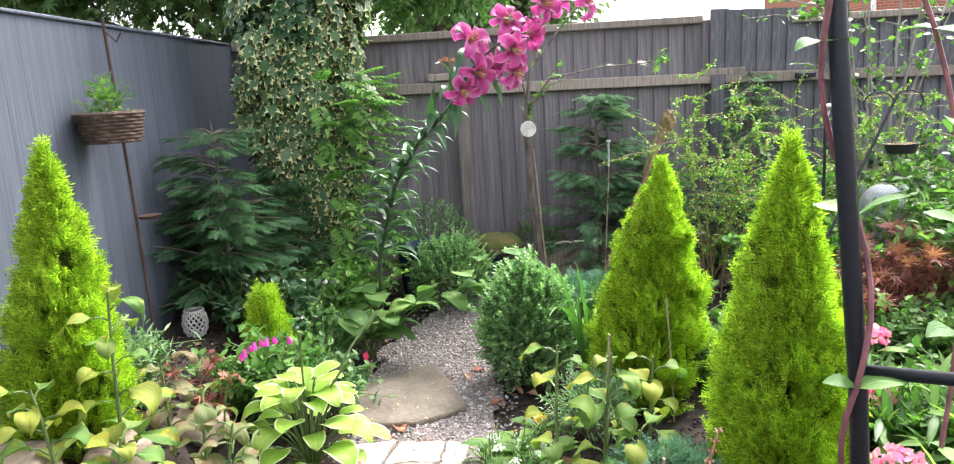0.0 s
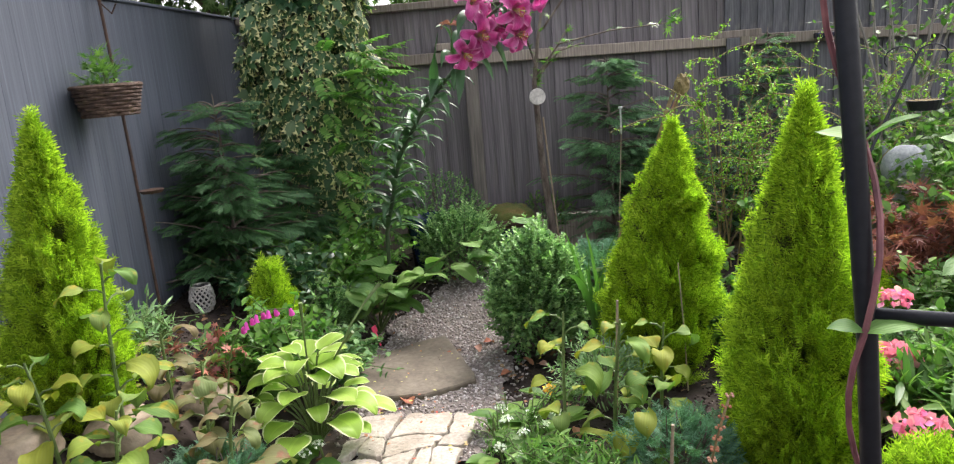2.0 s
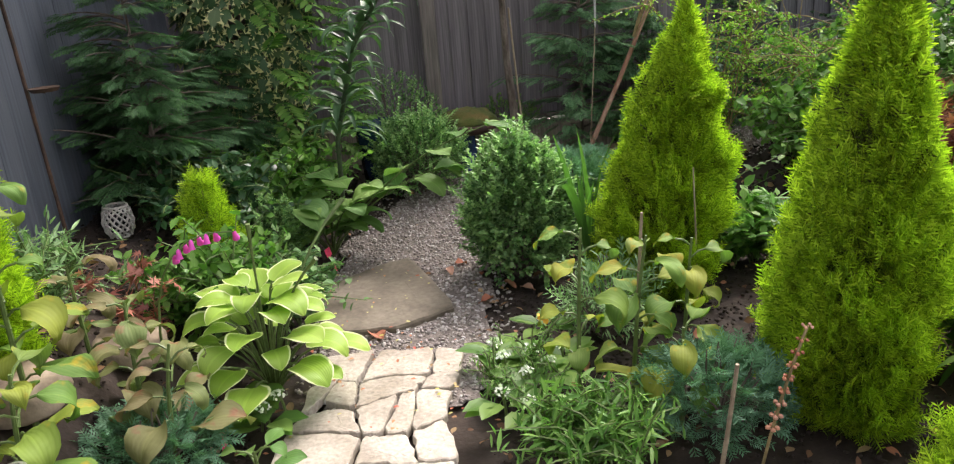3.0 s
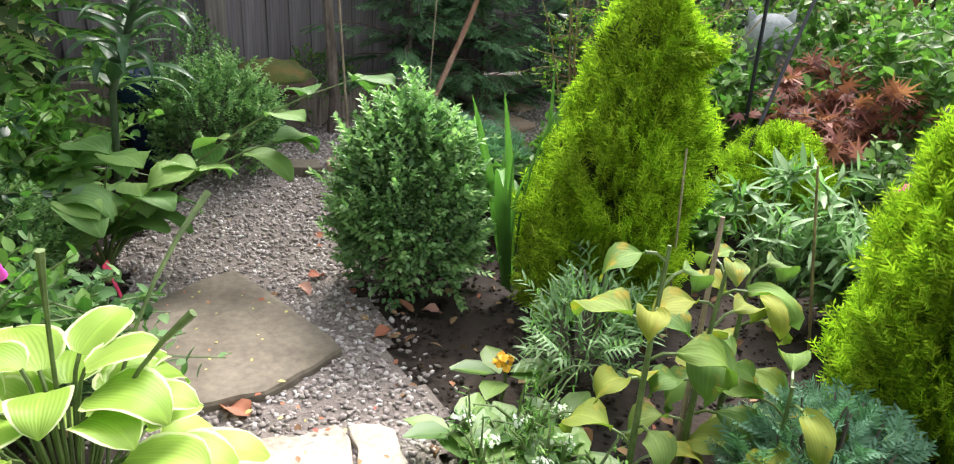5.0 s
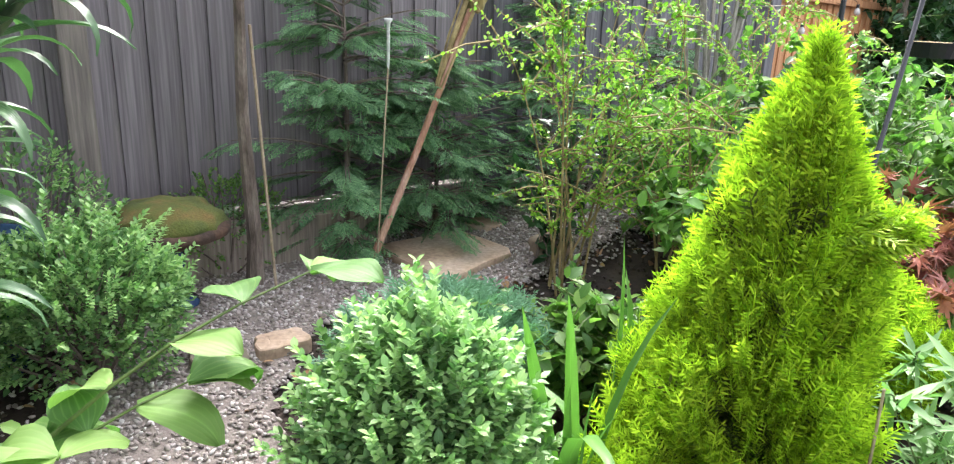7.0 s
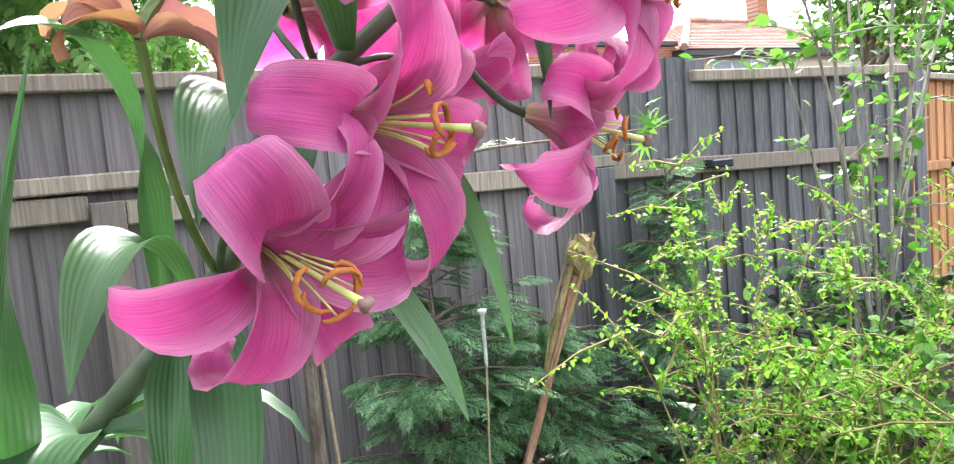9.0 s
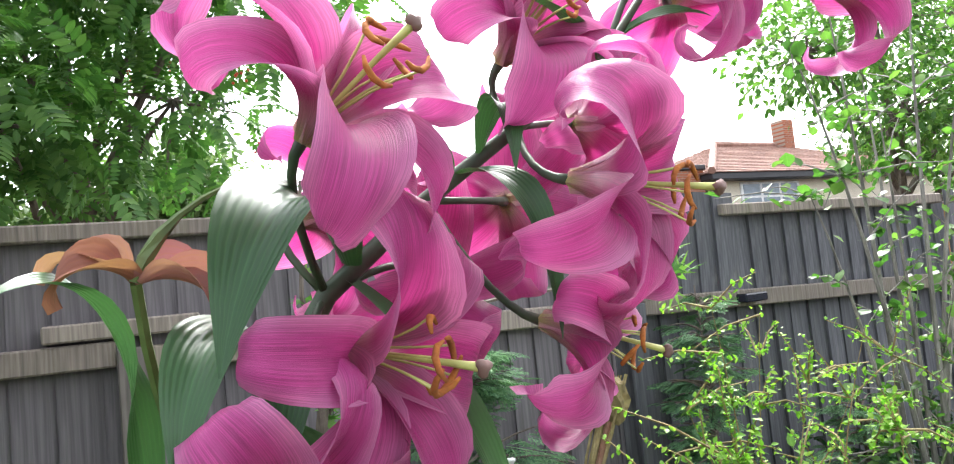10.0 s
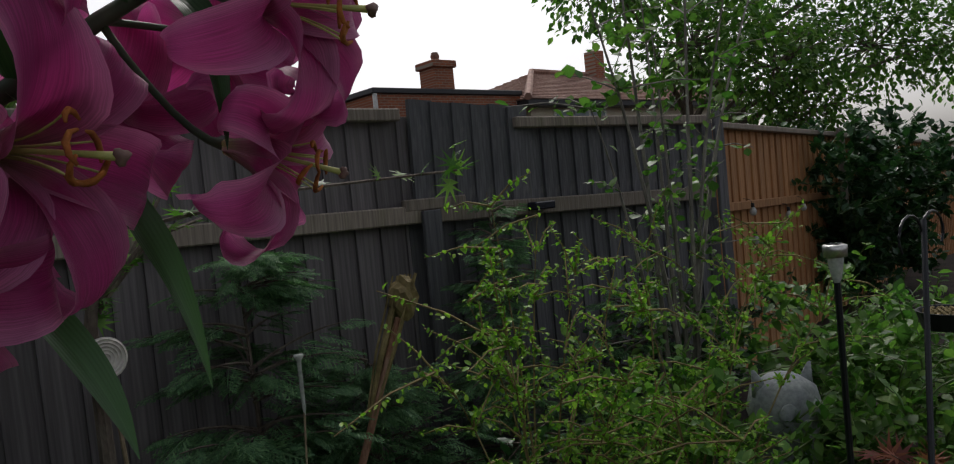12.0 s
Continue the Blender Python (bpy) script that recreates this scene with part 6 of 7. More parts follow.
def young_magnolia():
    r = random.Random(8)
    at = Vector((-0.36, 4.35, 0.03))
    p = thing("young_shrub", "young broad-leaved shrub with large soft green leaves", "shrub", Matrix.Translation(at))
    ends = [(-0.3, -0.1, 0.32), (-0.1, -0.25, 0.34), (0.12, -0.2, 0.3), (0.3, -0.15, 0.36), (0.55, -0.1, 0.42), (0.82, -0.12, 0.62), (-0.45, 0.05, 0.36), (-0.6, 0.2, 0.35), (0.05, -0.05, 0.4)]
    for e in ends:
        e = Vector(e)
        pts = bez((0, 0, 0), (e.x * 0.35, e.y * 0.35, e.z * 0.75), e, 8)
        bm = bmesh.new()
        tube(bm, pts, [0.007 * (1 - i / 10) for i in range(8)], 5)
        part("branch", bm, M_STEM, p)
        for i in range(8):
            k = 2 + i
            a = r.uniform(0, 6.3)
            set_leaf(MAG[i % 3], "leaf", p, at + pts[min(7, k)], (math.cos(a) + e.x, math.sin(a) + e.y * 0.6, r.uniform(-0.1, 0.6)), (0, 0, 1), r.uniform(0.95, 1.4))


young_magnolia()

YEL = [big_leaf_mesh("leaf", [0.08, 0.45, 0.8, 1.0, 0.98, 0.85, 0.6, 0.3, 0.02], 0.21, 0.062, 0.14, a, G_YELLOW, 0.3, i, 8) for i, a in enumerate((1.5, 2.2, 2.8))]
MOT = [big_leaf_mesh("leaf", [0.08, 0.45, 0.8, 1.0, 0.98, 0.85, 0.6, 0.3, 0.02], 0.2, 0.06, 0.14, a, G_MOTTLED, 0.3, i + 4, 8) for i, a in enumerate((1.3, 1.9, 2.4))]


def leafy_stalk(at, height, leaves, seed, label, meshes, lean=(0, 0), size=(0.5, 0.9), r0=0.009):
    """A single thick stalk with big drooping leaves."""
    r = random.Random(seed)
    at = Vector(at)
    p = thing("border_plant", label, "plant", Matrix.Translation(at))
    top = Vector((lean[0], lean[1], height))
    bm = bmesh.new()
    tube(bm, bez((0, 0, -0.02), (0, 0, height * 0.5), top, 7), [r0 * (1 - i / 11) for i in range(7)], 7)
    part("stalk", bm, M_STEM, p)
    for i in range(leaves):
        t = (i + 0.6) / leaves
        a = i * 2.4 + r.uniform(-0.4, 0.4)
        b = Vector((0, 0, 0)).lerp(top, 0.15 + 0.83 * t)
        e = b + Vector((math.cos(a), math.sin(a), 0.5)) * 0.05
        bm = bmesh.new()
        tube(bm, [b, b.lerp(e, 0.5) + Vector((0, 0, 0.008)), e], 0.0035, 5)
        part("leaf_stalk", bm, M_STEM, p)
        set_leaf(meshes[i % 3], "leaf", p, at + e, (math.cos(a), math.sin(a), r.uniform(-0.1, 0.7)), (0, 0, 1), r.uniform(*size) * (1.15 - 0.45 * t))
    return p


leafy_stalk((-1.0, 2.55, 0.3), 0.68, 15, 1, "yellowing foxglove stalk with drooping leaves", YEL, (0.03, 0))
leafy_stalk((-1.12, 2.35, 0.33), 0.4, 13, 2, "yellow-green foxglove with spotted leaves", YEL, (-0.04, 0))
leafy_stalk((-0.92, 2.3, 0.22), 0.35, 12, 3, "yellow-green foxglove with spotted leaves", YEL, (0.04, 0))
leafy_stalk((-0.8, 2.75, 0.12), 0.42, 13, 4, "mottled green and brown drooping foliage", MOT, (0.02, 0))
leafy_stalk((-0.68, 2.6, 0.08), 0.38, 10, 5, "mottled green and brown drooping foliage", MOT, (0.05, 0))
leafy_stalk((-0.98, 2.9, 0.25), 0.36, 9, 6, "mottled green and brown drooping foliage", MOT, (0, 0))
leafy_stalk((0.53, 2.72, 0.0), 0.62, 10, 7, "yellowing foxglove stalk with limp torn leaves", YEL, (0.02, 0))
leafy_stalk((0.72, 2.76, 0.0), 0.56, 13, 8, "limp yellow-green leaves on a cut stalk", YEL, (0.04, 0))
leafy_stalk((0.92, 2.85, 0.0), 0.5, 10, 9, "limp green leaves on a cut stalk", YEL, (0.02, 0))
leafy_stalk((0.82, 2.6, 0.0), 0.32, 9, 10, "limp green leaves on a cut stalk", YEL, (0, 0))
leafy_stalk((0.62, 2.5, 0.0), 0.14, 5, 11, "low green leaves at the soil", MAG, (0, 0), (0.4, 0.6))
leafy_stalk((-0.45, 2.55, 0.02), 0.1, 6, 12, "low green primula leaves beside the paving", MAG, (0, 0), (0.45, 0.65))

BLADES = [big_leaf_mesh("blade", [0.8, 0.95, 1, 1, 0.95, 0.85, 0.7, 0.45, 0.03], 0.74, 0.021, 0.4, a, G_BLADE, 0.0, i, 4) for i, a in enumerate((0.15, 0.5, 1.7, 2.4))]


def iris():
    r = random.Random(2)
    at = Vector((0.86, 3.74, 0.02))
    p = thing("iris", "clump of tall sword-shaped green iris leaves", "iris", Matrix.Translation(at))
    for i in range(11):
        a = r.uniform(0, 6.3)
        lean = r.uniform(0.04, 0.28)
        set_leaf(BLADES[(0, 0, 1, 0, 2, 1, 0, 3, 0, 1, 0)[i]], "blade", p, at + Vector((math.cos(a), math.sin(a), 0)) * 0.025, (math.cos(a) * lean, math.sin(a) * lean * 0.5, 1), (math.sin(a), -math.cos(a), 0.3), r.uniform(0.65, 1.15))


iris()


def flower_head(name, at, rad, n, size, mat, label, seed, tmpl=ROUND, leaves=8):
    global RNG
    RNG = np.random.default_rng(seed)
    g = gz(at[0], at[1])
    p = thing(name, label, "flower", Matrix.Translation((at[0], at[1], g)))
    bm = bmesh.new()
    tube(bm, bez((0, 0, -0.02), (0.02, 0, at[2] * 0.3), (0, 0, at[2] - g), 6), 0.005, 6)
    part("stalk", bm, M_STEM, p)
    d = unit(n)
    d[:, 2] = np.abs(d[:, 2]) * 0.8
    pos = d * rad * (1, 1, 0.6) + (0, 0, at[2] - g)
    scatter("blossom", tmpl, pos, frames(d + RNG.normal(0, 1.0, d.shape), d), size * RNG.uniform(0.7, 1.2, n), mat, p)
    if leaves:
        a = RNG.uniform(0, 6.3, leaves)
        pos = np.stack([np.cos(a) * 0.02, np.sin(a) * 0.02, RNG.uniform(0.05, at[2] - g - 0.03, leaves)], 1)
        scatter("foliage", OVATE, pos, frames(np.stack([np.cos(a), np.sin(a), 0.3 * np.ones(leaves)], 1)), 0.12, G_CHERRY, p)


flower_head("hydrangea", (1.75, 2.75, 0.32), 0.085, 130, 0.032, G_PINKFL, "round head of pink hydrangea flowers", 201)
flower_head("hydrangea", (1.95, 3.1, 0.42), 0.06, 80, 0.03, G_PINKFL, "small round head of pink hydrangea flowers", 202)
flower_head("hydrangea", (1.6, 2.3, 0.28), 0.07, 90, 0.03, G_PINKFL, "round head of pink hydrangea flowers", 203)
for i, q in enumerate(((0.32, 2.92), (0.38, 2.8), (0.28, 2.7), (0.42, 2.95), (0.36, 2.62), (0.3, 3.02), (0.46, 2.85), (0.52, 2.95), (-0.42, 2.85), (-0.46, 2.78), (-0.5, 2.86))):
    flower_head("alyssum", (*q, gz(*q) + 0.12), 0.022, 26, 0.012, G_WHITEFL, "tiny white alyssum flower cluster", 210 + i, ROUND, 6)

flower_head("marigold", (0.52, 3.22, 0.1), 0.014, 26, 0.02, plain("yellow_petal", (0.8, 0.42, 0.02), 0.5), "small yellow marigold at the gravel's edge", 230, ROUND, 6)


def foxglove():
    p = thing("foxglove", "foxglove stem with magenta bell flowers", "flower", Matrix.Translation((-0.82, 3.05, 0.15)))
    bm = bmesh.new()
    tube(bm, bez((0, 0, 0), (0.0, 0, 0.52), (0.3, 0.03, 0.46), 8), [0.005 - 0.0004 * i for i in range(8)], 6)
    part("stem", bm, M_STEM, p)
    pts = bez((0, 0, 0), (0.0, 0, 0.52), (0.3, 0.03, 0.46), 20)
    for i in (11, 12, 13, 14, 15, 16, 17, 19):
        bm = bmesh.new()
        lathe(bm, [(0.002, 0), (0.007, -0.006), (0.009, -0.022), (0.013, -0.034)], 9)
        b = part("bell", bm, G_MAGENTA, p, smooth=True)
        b.matrix_basis = Matrix.Translation(pts[i]) @ Matrix.Rotation(0.5 * (1 if i % 2 else -0.4), 4, "X")


foxglove()


def dead_leaf(at, size, seed, mat=None):
    me = big_leaf_mesh("fallen_leaf", [0.1, 0.7, 1, 0.9, 0.5, 0.03], 0.07 * size, 0.022 * size, 0.5, 0.6, mat or M_DEADLEAF, 0.3, seed, 4)
    ob = new("fallen_leaf", me)
    ob.matrix_world = Matrix.Translation((at[0], at[1], gz(*at) + 0.022)) @ Matrix.Rotation(seed * 1.7, 4, "Z")
    tagged(ob, "curled red-brown fallen leaf on the path", "leaf", "fallen leaves")


for i, q in enumerate(((0.37, 3.62), (0.2, 4.02), (0.24, 4.06), (-0.1, 3.36), (-0.2, 3.36), (0.44, 3.78), (-0.45, 3.95), (-0.3, 3.2), (0.1, 2.9), (0.5, 3.7), (-0.4, 4.4), (-0.5, 4.1), (0.6, 3.0), (-0.55, 2.5), (-0.6, 2.7), (1.1, 3.1))):
    dead_leaf(q, 1.0 if i != 3 else 1.6, i + 1)


def plant_tag(at, tilt, label):
    bm = bmesh.new()
    box(bm, (-0.025, -0.002, 0.05), (0.025, 0.002, 0.09), 0.0015)
    box(bm, (-0.009, -0.0015, -0.03), (0.009, 0.0015, 0.052), 0.001)
    ob = mesh_obj("plant_label", bm, M_PINK_TAG)
    ob.matrix_world = Matrix.Translation(at) @ Matrix.Rotation(tilt, 4, "Z") @ Matrix.Rotation(-0.3, 4, "X")
    tagged(ob, label, "plant label")


plant_tag((-0.58, 2.72, 0.06), 0.1, "bright pink plastic plant label in soil")
plant_tag((-0.34, 4.12, 0.06), 1.2, "bright pink plastic plant label in soil")


# ---- garden things ----
def arch():
    f = thing("garden_arch", "dark green-black tubular metal garden arch", "arch", Matrix.Translation((0.745, ARCH_Y, 0.1)))
    x = 0.0
    bm = bmesh.new()
    tube(bm, [(0.06, 0, -0.05), (0.0, 0, 1.05), (-0.08, 0, 1.95), (-0.09, 0, 2.2)], 0.0125, 10)
    part("post", bm, M_BLACK, f, smooth=True)
    bm = bmesh.new()
    tube(bm, [(0.75, -0.35, -0.05), (0.7, -0.35, 1.05), (0.66, -0.35, 2.2)], 0.0125, 10)
    part("post", bm, M_BLACK, f, smooth=True)
    for z, x0 in ((1.07, 0.0), (1.69, -0.06), (0.35, 0.04)):
        bm = bmesh.new()
        tube(bm, [(x0, 0, z), (0.69, -0.35, z)], 0.009, 9)
        part("crossbar", bm, M_BLACK, f, smooth=True)
    c = thing("honeysuckle", "purple-stemmed honeysuckle winding up the metal arch", "climber", Matrix.Translation((0.745, ARCH_Y, 0.1)))
    bm = bmesh.new()
    pts = []
    for i in range(40):
        z = 0.2 + i * 0.045
        cx = 0.06 - 0.06 * z if z < 1.05 else -0.09 * (z - 1.05)
        pts.append((cx + 0.022 * math.cos(i * 0.55), 0.022 * math.sin(i * 0.55), z))
    tube(bm, pts, 0.004, 6)
    side = bez((-0.05, 0.03, 1.75), (0.2, 0.02, 1.5), (0.12, 0.0, 0.95), 14)
    tube(bm, side, 0.0035, 6)
    part("stem", bm, rough_vine, c)
    leafm = [big_leaf_mesh("leaf", [0.1, 0.6, 0.95, 1, 0.85, 0.5, 0.04], 0.062, 0.019, 0.2, a, G_MAG, 0.05, i + 60, 4) for i, a in enumerate((0.3, 0.8))]
    r = random.Random(4)
    for i, q in enumerate(pts[4::5] + side[1::2]):
        a = r.uniform(0, 6.3)
        for s in (0, math.pi):
            set_leaf(leafm[i % 2], "leaf", c, Vector(q) + Vector((0.745, ARCH_Y, 0.1)), (math.cos(a + s), math.sin(a + s) * 0.6, r.uniform(-0.5, 0.6)), (0, -0.3, 1), r.uniform(0.6, 1.2))


rough_vine = rough_mat("purple_vine", [(0.12, 0.04, 0.05), (0.25, 0.1, 0.1)], 20, 0.6, 60, 0.2)
ARCH_Y = 1.02
arch()


def hanging_basket():
    at = Vector((-1.375, 3.68, 1.43))
    p = thing("hanging_basket", "dark woven wicker basket on the grey fence", "basket", Matrix.Translation(at))
    bm = bmesh.new()
    for k in range(9):
        z, rr = 0.016 * k, 0.115 + 0.0035 * k
        pts = [(math.cos(a) * (rr + 0.006 * math.sin(a * 9 + k * math.pi)), math.sin(a) * (rr + 0.006 * math.sin(a * 9 + k * math.pi)), z) for a in [i * math.tau / 48 for i in range(49)]]
        tube(bm, pts, 0.0085 if k < 8 else 0.011, 6)
    part("weave", bm, M_WICKER, p)
    bm = bmesh.new()
    lathe(bm, [(0.0, -0.005), (0.105, -0.005), (0.13, 0.125), (0.0, 0.12)], 24)
    part("liner", bm, M_SOIL, p)
    global RNG
    RNG = np.random.default_rng(301)
    c = thing("basket_plant", "light green lobed foliage growing in the basket", "plant", Matrix.Translation(at + Vector((0, 0, 0.12))))
    n = 170
    d = unit(n)
    d[:, 2] = np.abs(d[:, 2])
    pos = d * (0.12, 0.12, 0.19) * RNG.uniform(0.4, 1, (n, 1))
    scatter("foliage", MAPLELEAF, pos, frames(d + RNG.normal(0, 0.6, d.shape)), RNG.uniform(0.025, 0.05, n), G_CHERRY, c)
    bm = bmesh.new()
    stems(bm, (0, 0, -0.02), [tuple(q) for q in pos[:24]], 0.002, 0.001, 0.02, 4)
    part("branchwork", bm, M_STEM, c)
    f = thing("iron_pole", "rusty iron plant pole with small dishes by the fence", "pole", Matrix.Translation((-1.44, 3.9, 0.3)))
    bm = bmesh.new()
    tube(bm, [(0.05, -0.05, 0), (0.02, 0, 0.9), (-0.02, 0.05, 1.72)], 0.008, 7)
    part("pole", bm, M_RUST, f)
    bm = bmesh.new()
    tube(bm, [(-0.02, 0.05, 1.66), (0.04, 0.03, 1.6), (0.08, 0, 1.64)], 0.004, 5)
    part("hook", bm, M_RUST, f)
    bm = bmesh.new()
    lathe(bm, [(0.0, 0), (0.05, 0.004), (0.06, 0.02), (0.055, 0.02), (0.0, 0.01)], 18, (0.09, 0.0, 0.72))
    tube(bm, [(0.02, 0, 0.74), (0.09, 0, 0.72)], 0.005, 5)
    part("dish", bm, M_RUST, f)


hanging_basket()


def bird_bath():
    p = thing("bird_bath", "moss-covered round bird bath on a dark pedestal", "bird bath", Matrix.Translation((0.47, 5.48, 0.1)))
    bm = bmesh.new()
    lathe(bm, [(0.0, 0.0), (0.1, 0.0), (0.09, 0.04), (0.055, 0.06), (0.05, 0.24), (0.09, 0.27), (0.0, 0.27)], 18)
    part("pedestal", bm, M_POT, p, "dark blue-black pedestal", True)
    bm = bmesh.new()
    lathe(bm, [(0.0, 0.26), (0.14, 0.265), (0.215, 0.3), (0.22, 0.325), (0.2, 0.34), (0.0, 0.335)], 28)
    part("basin", bm, M_RUST, p, smooth=True)
    bm = bmesh.new()
    bmesh.ops.create_icosphere(bm, subdivisions=4, radius=0.2)
    for v in bm.verts:
        k = 1 + 0.12 * noise.noise(v.co * 14) + 0.05 * noise.noise(v.co * 50)
        v.co = Vector((v.co.x * k, v.co.y * k, max(-0.01, v.co.z * 0.42 * k))) + Vector((0, 0, 0.335))
    part("moss_mound", bm, M_MOSS, p, "green and rusty moss mound", True)


bird_bath()


def simple_lathe(name, at, prof, mat, label, category, tiltm=None):
    bm = bmesh.new()
    lathe(bm, prof, 24)
    ob = mesh_obj(name, bm, mat, smooth=True)
    ob.matrix_world = Matrix.Translation(at) @ (tiltm or Matrix())
    return tagged(ob, label, category)


simple_lathe("plant_pot", (-0.1, 5.3, 0.08), [(0.0, 0), (0.1, 0), (0.14, 0.42), (0.15, 0.44), (0.13, 0.44), (0.12, 0.38), (0.0, 0.36)], M_POT, "tall dark blue glazed plant pot", "pot")


def lantern():
    at = Vector((-1.27, 4.1, 0.33))
    p = thing("garden_lantern", "white pierced metal garden lantern on the soil", "lantern", Matrix.Translation(at))
    prof = [(0.045, 0.0), (0.062, 0.03), (0.068, 0.07), (0.06, 0.115), (0.05, 0.14)]
    bm = bmesh.new()
    for k in range(14):
        a0 = k * math.tau / 14
        for s in (1, -1):
            pts = [(r * math.cos(a0 + s * 0.55 * i), r * math.sin(a0 + s * 0.55 * i), z) for i, (r, z) in enumerate(prof)]
            tube(bm, pts, 0.005, 5)
    part("lattice", bm, M_WHITE_METAL, p)
    bm = bmesh.new()
    for z, r in ((0.0, 0.045), (0.14, 0.05)):
        tube(bm, [(r * math.cos(a), r * math.sin(a), z) for a in [i * math.tau / 24 for i in range(25)]], 0.006, 6)
    part("rim", bm, M_WHITE_METAL, p)
    bm = bmesh.new()
    lathe(bm, [(0.0, 0.005), (0.035, 0.005), (0.045, 0.06), (0.035, 0.13), (0.0, 0.13)], 16)
    part("insert", bm, M_BLACK, p, "dark inner cup")


lantern()


def solar_light(at, top, label, tilt=(0, 0)):
    p = thing("solar_light", label, "solar light", Matrix.Translation(at))
    h = top - at[2]
    bm = bmesh.new()
    tube(bm, [(0, 0, -0.05), (tilt[0], tilt[1], h - 0.1)], 0.0085, 8)
    part("stake", bm, M_BLACK, p)
    bm = bmesh.new()
    lathe(bm, [(0.006, -0.1), (0.012, -0.09), (0.021, -0.035), (0.021, -0.03)], 16, (tilt[0], tilt[1], h))
    part("diffuser", bm, M_GLASSY, p, "clear ribbed diffuser", True)
    bm = bmesh.new()
    lathe(bm, [(0.0, -0.032), (0.029, -0.032), (0.031, -0.002), (0.028, 0.0), (0.0, 0.001)], 20, (tilt[0], tilt[1], h))
    cap = part("cap", bm, M_STEEL, p, "brushed steel cap", True)
    bm = bmesh.new()
    box(bm, (tilt[0] - 0.014, tilt[1] - 0.014, h + 0.0015), (tilt[0] + 0.014, tilt[1] + 0.014, h + 0.004), 0.001)
    part("solar_cell", bm, M_DARKGLASS, cap)


M_GLASSY = plain("frosted_plastic", (0.5, 0.52, 0.5), 0.25)
solar_light((2.22, 4.1, 0.1), 1.37, "solar stake light with steel cap among the shrubs")


def glass_stake():
    p = thing("stake_light", "slim grey stake light with a glass tube top", "solar light", Matrix.Translation((1.3, 5.36, 0.1)))
    bm = bmesh.new()
    tube(bm, [(-0.06, 0, -0.05), (0, 0, 0.88)], 0.0035, 7)
    part("stake", bm, M_CANE, p)
    bm = bmesh.new()
    lathe(bm, [(0.003, 0.86), (0.006, 0.88), (0.007, 1.03), (0.016, 1.042), (0.016, 1.05), (0.0, 1.051)], 14)
    part("glass_tube", bm, M_GLASSY, p, "frosted glass tube", True)


glass_stake()
solar_light((-0.82, 2.1, 0.12), 0.45, "stubby solar light with steel cap in the border")


def bare_cane(a, b, r, mat, label):
    bm = bmesh.new()
    a, b = Vector(a), Vector(b)
    tube(bm, [a, a.lerp(b, 0.5) + Vector((0.004, 0.003, 0)), b], [r, r * 0.9, r * 0.7], 7)
    tagged(mesh_obj("cane", bm, mat), label, "cane")


bare_cane((0.78, 2.25, -0.03), (0.8, 2.2, 0.42), 0.007, M_CANE, "grey hollow cut stem standing in soil")
bare_cane((1.5, 3.05, 0), (1.42, 3.1, 0.58), 0.005, M_TWIG, "thin bare brown stem")
bare_cane((0.72, 2.78, 0), (0.76, 2.8, 0.62), 0.007, M_CANE, "cut grey-brown stem with withered tip")
bare_cane((1.15, 3.3, 0), (1.12, 3.3, 0.6), 0.004, M_CANE, "thin tan cane beside the conifer")


def seed_spike():
    p = thing("seed_spike", "brown dried flower spike leaning in the border", "dried flower", Matrix.Translation((0.86, 2.2, 0.0)))
    bm = bmesh.new()
    pts = bez((0, 0, -0.02), (0.03, 0, 0.25), (0.11, 0, 0.5), 16)
    tube(bm, pts, 0.004, 6)
    part("stem", bm, M_TWIG, p)
    for i in range(7, 16):
        bm = bmesh.new()
        for k in range(4):
            a = i * 1.3 + k * math.tau / 4
            c = pts[i] + Vector((math.cos(a), math.sin(a), 0)) * 0.011
            r = bmesh.ops.create_icosphere(bm, subdivisions=1, radius=0.007 * (1.3 - 0.04 * i))
            for v in r["verts"]:
                v.co = v.co * (1 + 0.3 * noise.noise(v.co * 200)) + c
        part("seed_cluster", bm, M_DEADLEAF, p)


seed_spike()


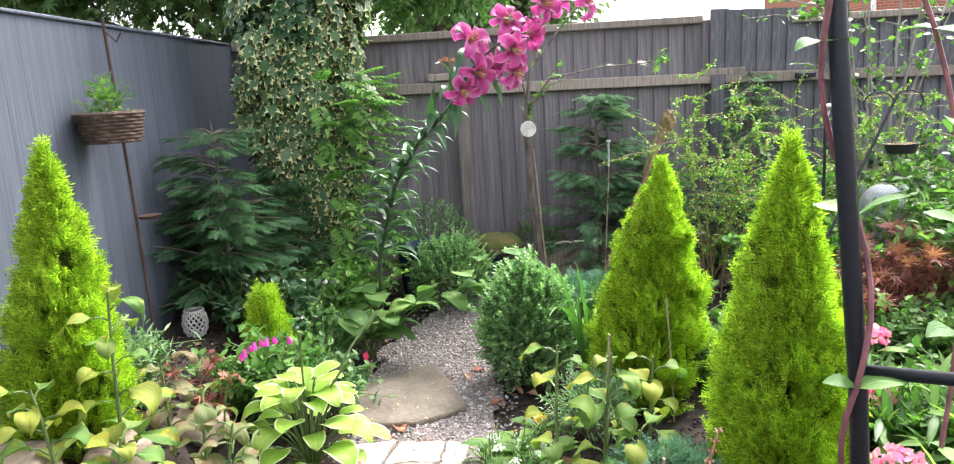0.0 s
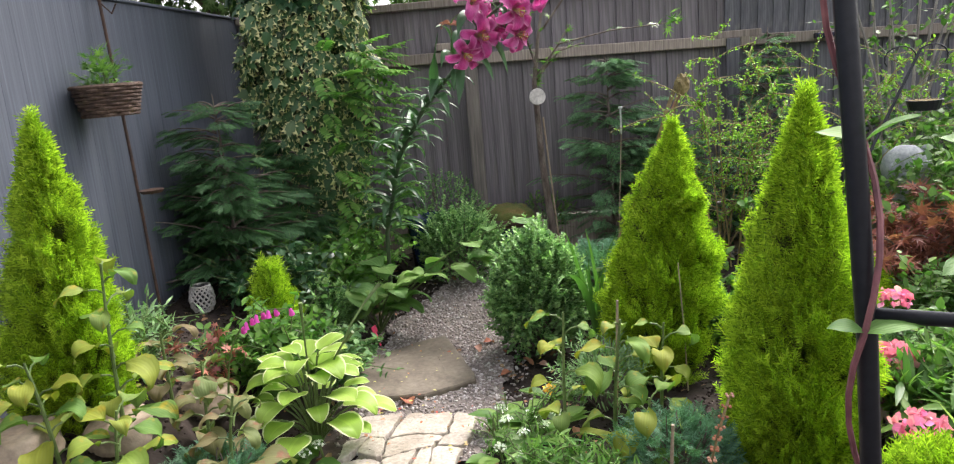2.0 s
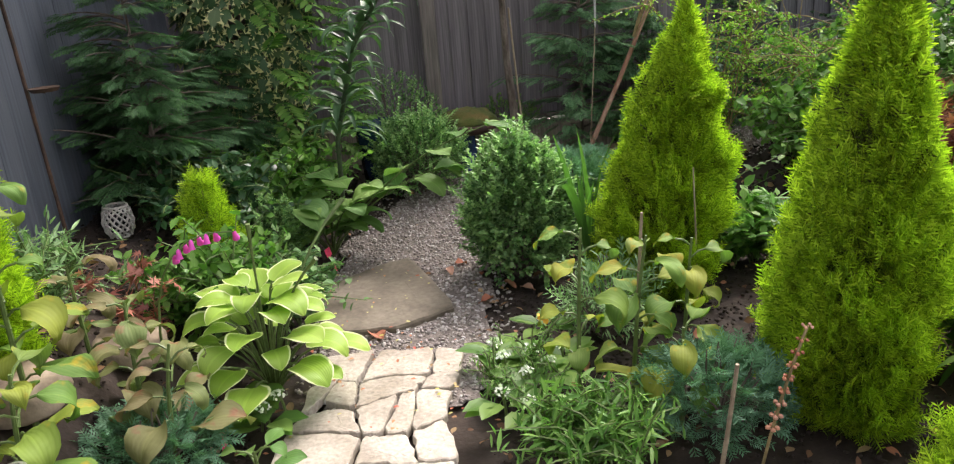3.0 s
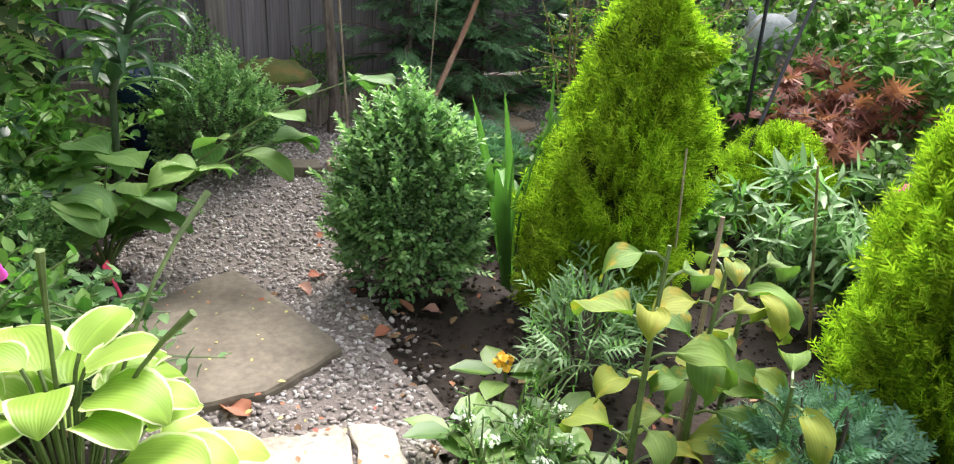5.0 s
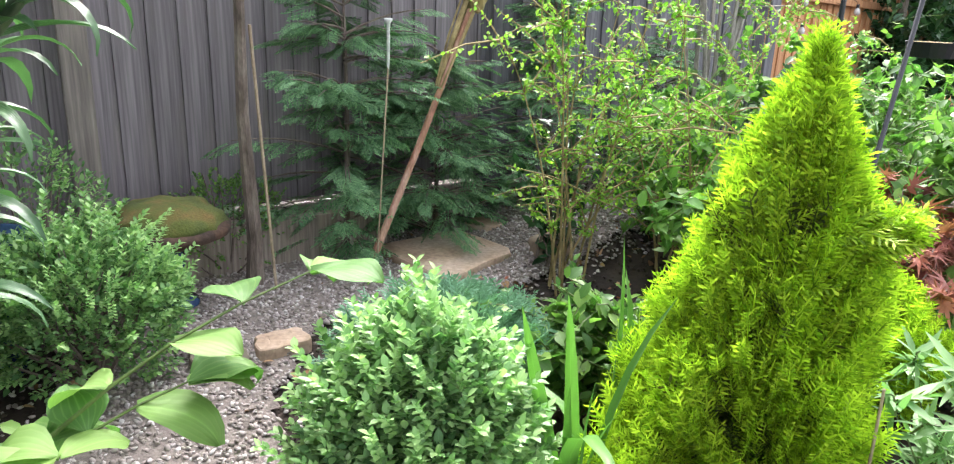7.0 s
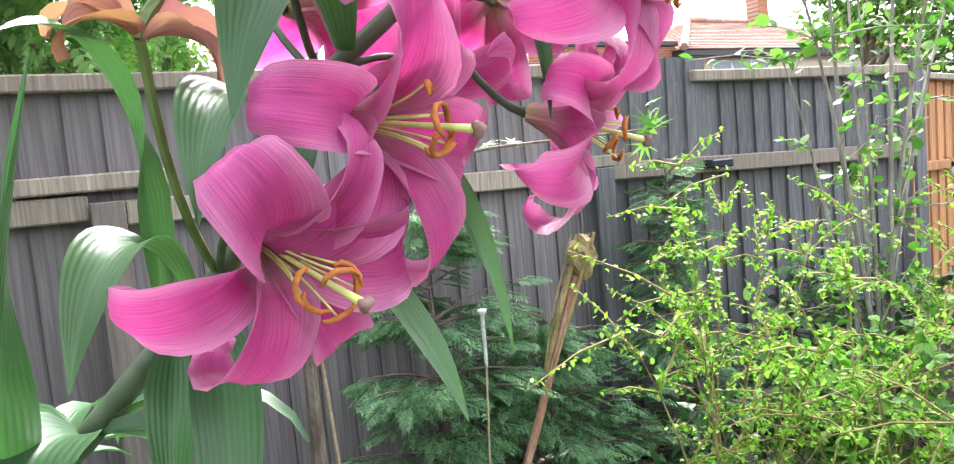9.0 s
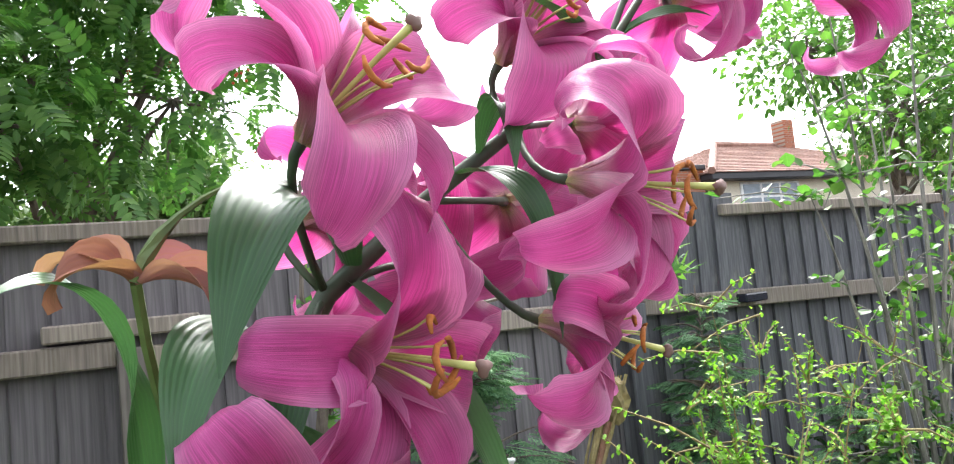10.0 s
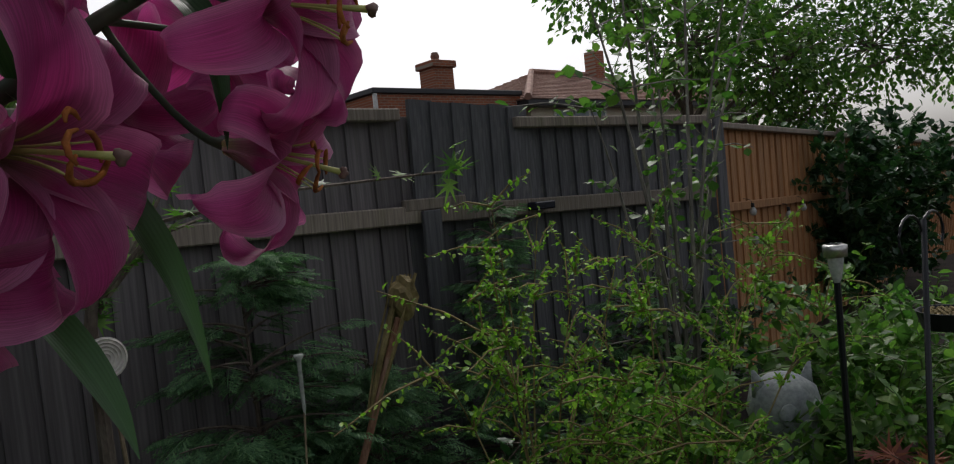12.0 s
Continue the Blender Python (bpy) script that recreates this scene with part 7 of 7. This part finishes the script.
def statue():
    bm = bmesh.new()
    lathe(bm, [(0.0, 0), (0.14, 0), (0.15, 0.1), (0.16, 0.3), (0.13, 0.46), (0.1, 0.52), (0.13, 0.58), (0.15, 0.66), (0.13, 0.75), (0.06, 0.8), (0.0, 0.805)], 26)
    for s in (-1, 1):
        r = bmesh.ops.create_cone(bm, segments=10, radius1=0.05, radius2=0.008, depth=0.11, cap_ends=True)
        for v in r["verts"]:
            v.co = Vector((v.co.x + s * 0.1, v.co.y * 0.5, v.co.z + 0.8 - 0.02))
            v.co.x += s * (v.co.z - 0.75) * 0.35
        r = bmesh.ops.create_icosphere(bm, subdivisions=2, radius=0.048)
        for v in r["verts"]:
            v.co = Vector((v.co.x + s * 0.058, v.co.y * 0.4 - 0.125, v.co.z + 0.67))
        r = bmesh.ops.create_icosphere(bm, subdivisions=2, radius=0.12)
        for v in r["verts"]:
            v.co = Vector((v.co.x * 0.4 + s * 0.14, v.co.y * 0.7, v.co.z * 1.4 + 0.3))
    r = bmesh.ops.create_cone(bm, segments=8, radius1=0.02, radius2=0.004, depth=0.06, cap_ends=True)
    for v in r["verts"]:
        v.co = Vector((v.co.x, v.co.y * 0.8 - 0.15, -v.co.z + 0.62))
    ob = mesh_obj("statue", bm, M_STONE_GREY, smooth=True)
    ob.matrix_world = Matrix.Translation((2.85, 4.62, 0.1)) @ Matrix.Rotation(radians(-28), 4, "Z") @ Matrix.Scale(0.9, 4)
    tagged(ob, "grey weathered stone owl statue among green shrubs", "statue")


statue()


def bird_feeder():
    p = thing("bird_feeder", "black metal feeding pole with curled arms and seed dish", "bird feeder", Matrix.Translation((2.35, 4.0, 0.1)))
    bm = bmesh.new()
    tube(bm, [(-0.6, -0.25, -0.05), (-0.18, -0.11, 0.65), (0.2, 0, 1.3)], 0.008, 8)
    part("pole", bm, M_BLACK, p)
    for s in (-1, 1):
        bm = bmesh.new()
        tube(bm, [(0.18 + s * 0.08 - s * 0.08 * math.cos(a), 0, 1.26 + 0.06 * math.sin(a)) for a in [i * 0.42 for i in range(10)]], 0.004, 6)
        part("arm", bm, M_BLACK, p)
    bm = bmesh.new()
    lathe(bm, [(0.0, 0), (0.07, 0.0), (0.085, 0.05), (0.08, 0.05), (0.066, 0.008), (0.0, 0.008)], 20, (0.2, -0.05, 1.0))
    dish = part("dish", bm, M_BLACK, p)
    bm = bmesh.new()
    for i in range(60):
        a, q = i * 2.4, 0.07 * math.sqrt(i / 60)
        r = bmesh.ops.create_icosphere(bm, subdivisions=1, radius=0.006)
        for v in r["verts"]:
            v.co += Vector((0.2 + q * math.cos(a), -0.05 + q * math.sin(a), 1.045))
    part("seed", bm, M_TWIG, dish)


bird_feeder()
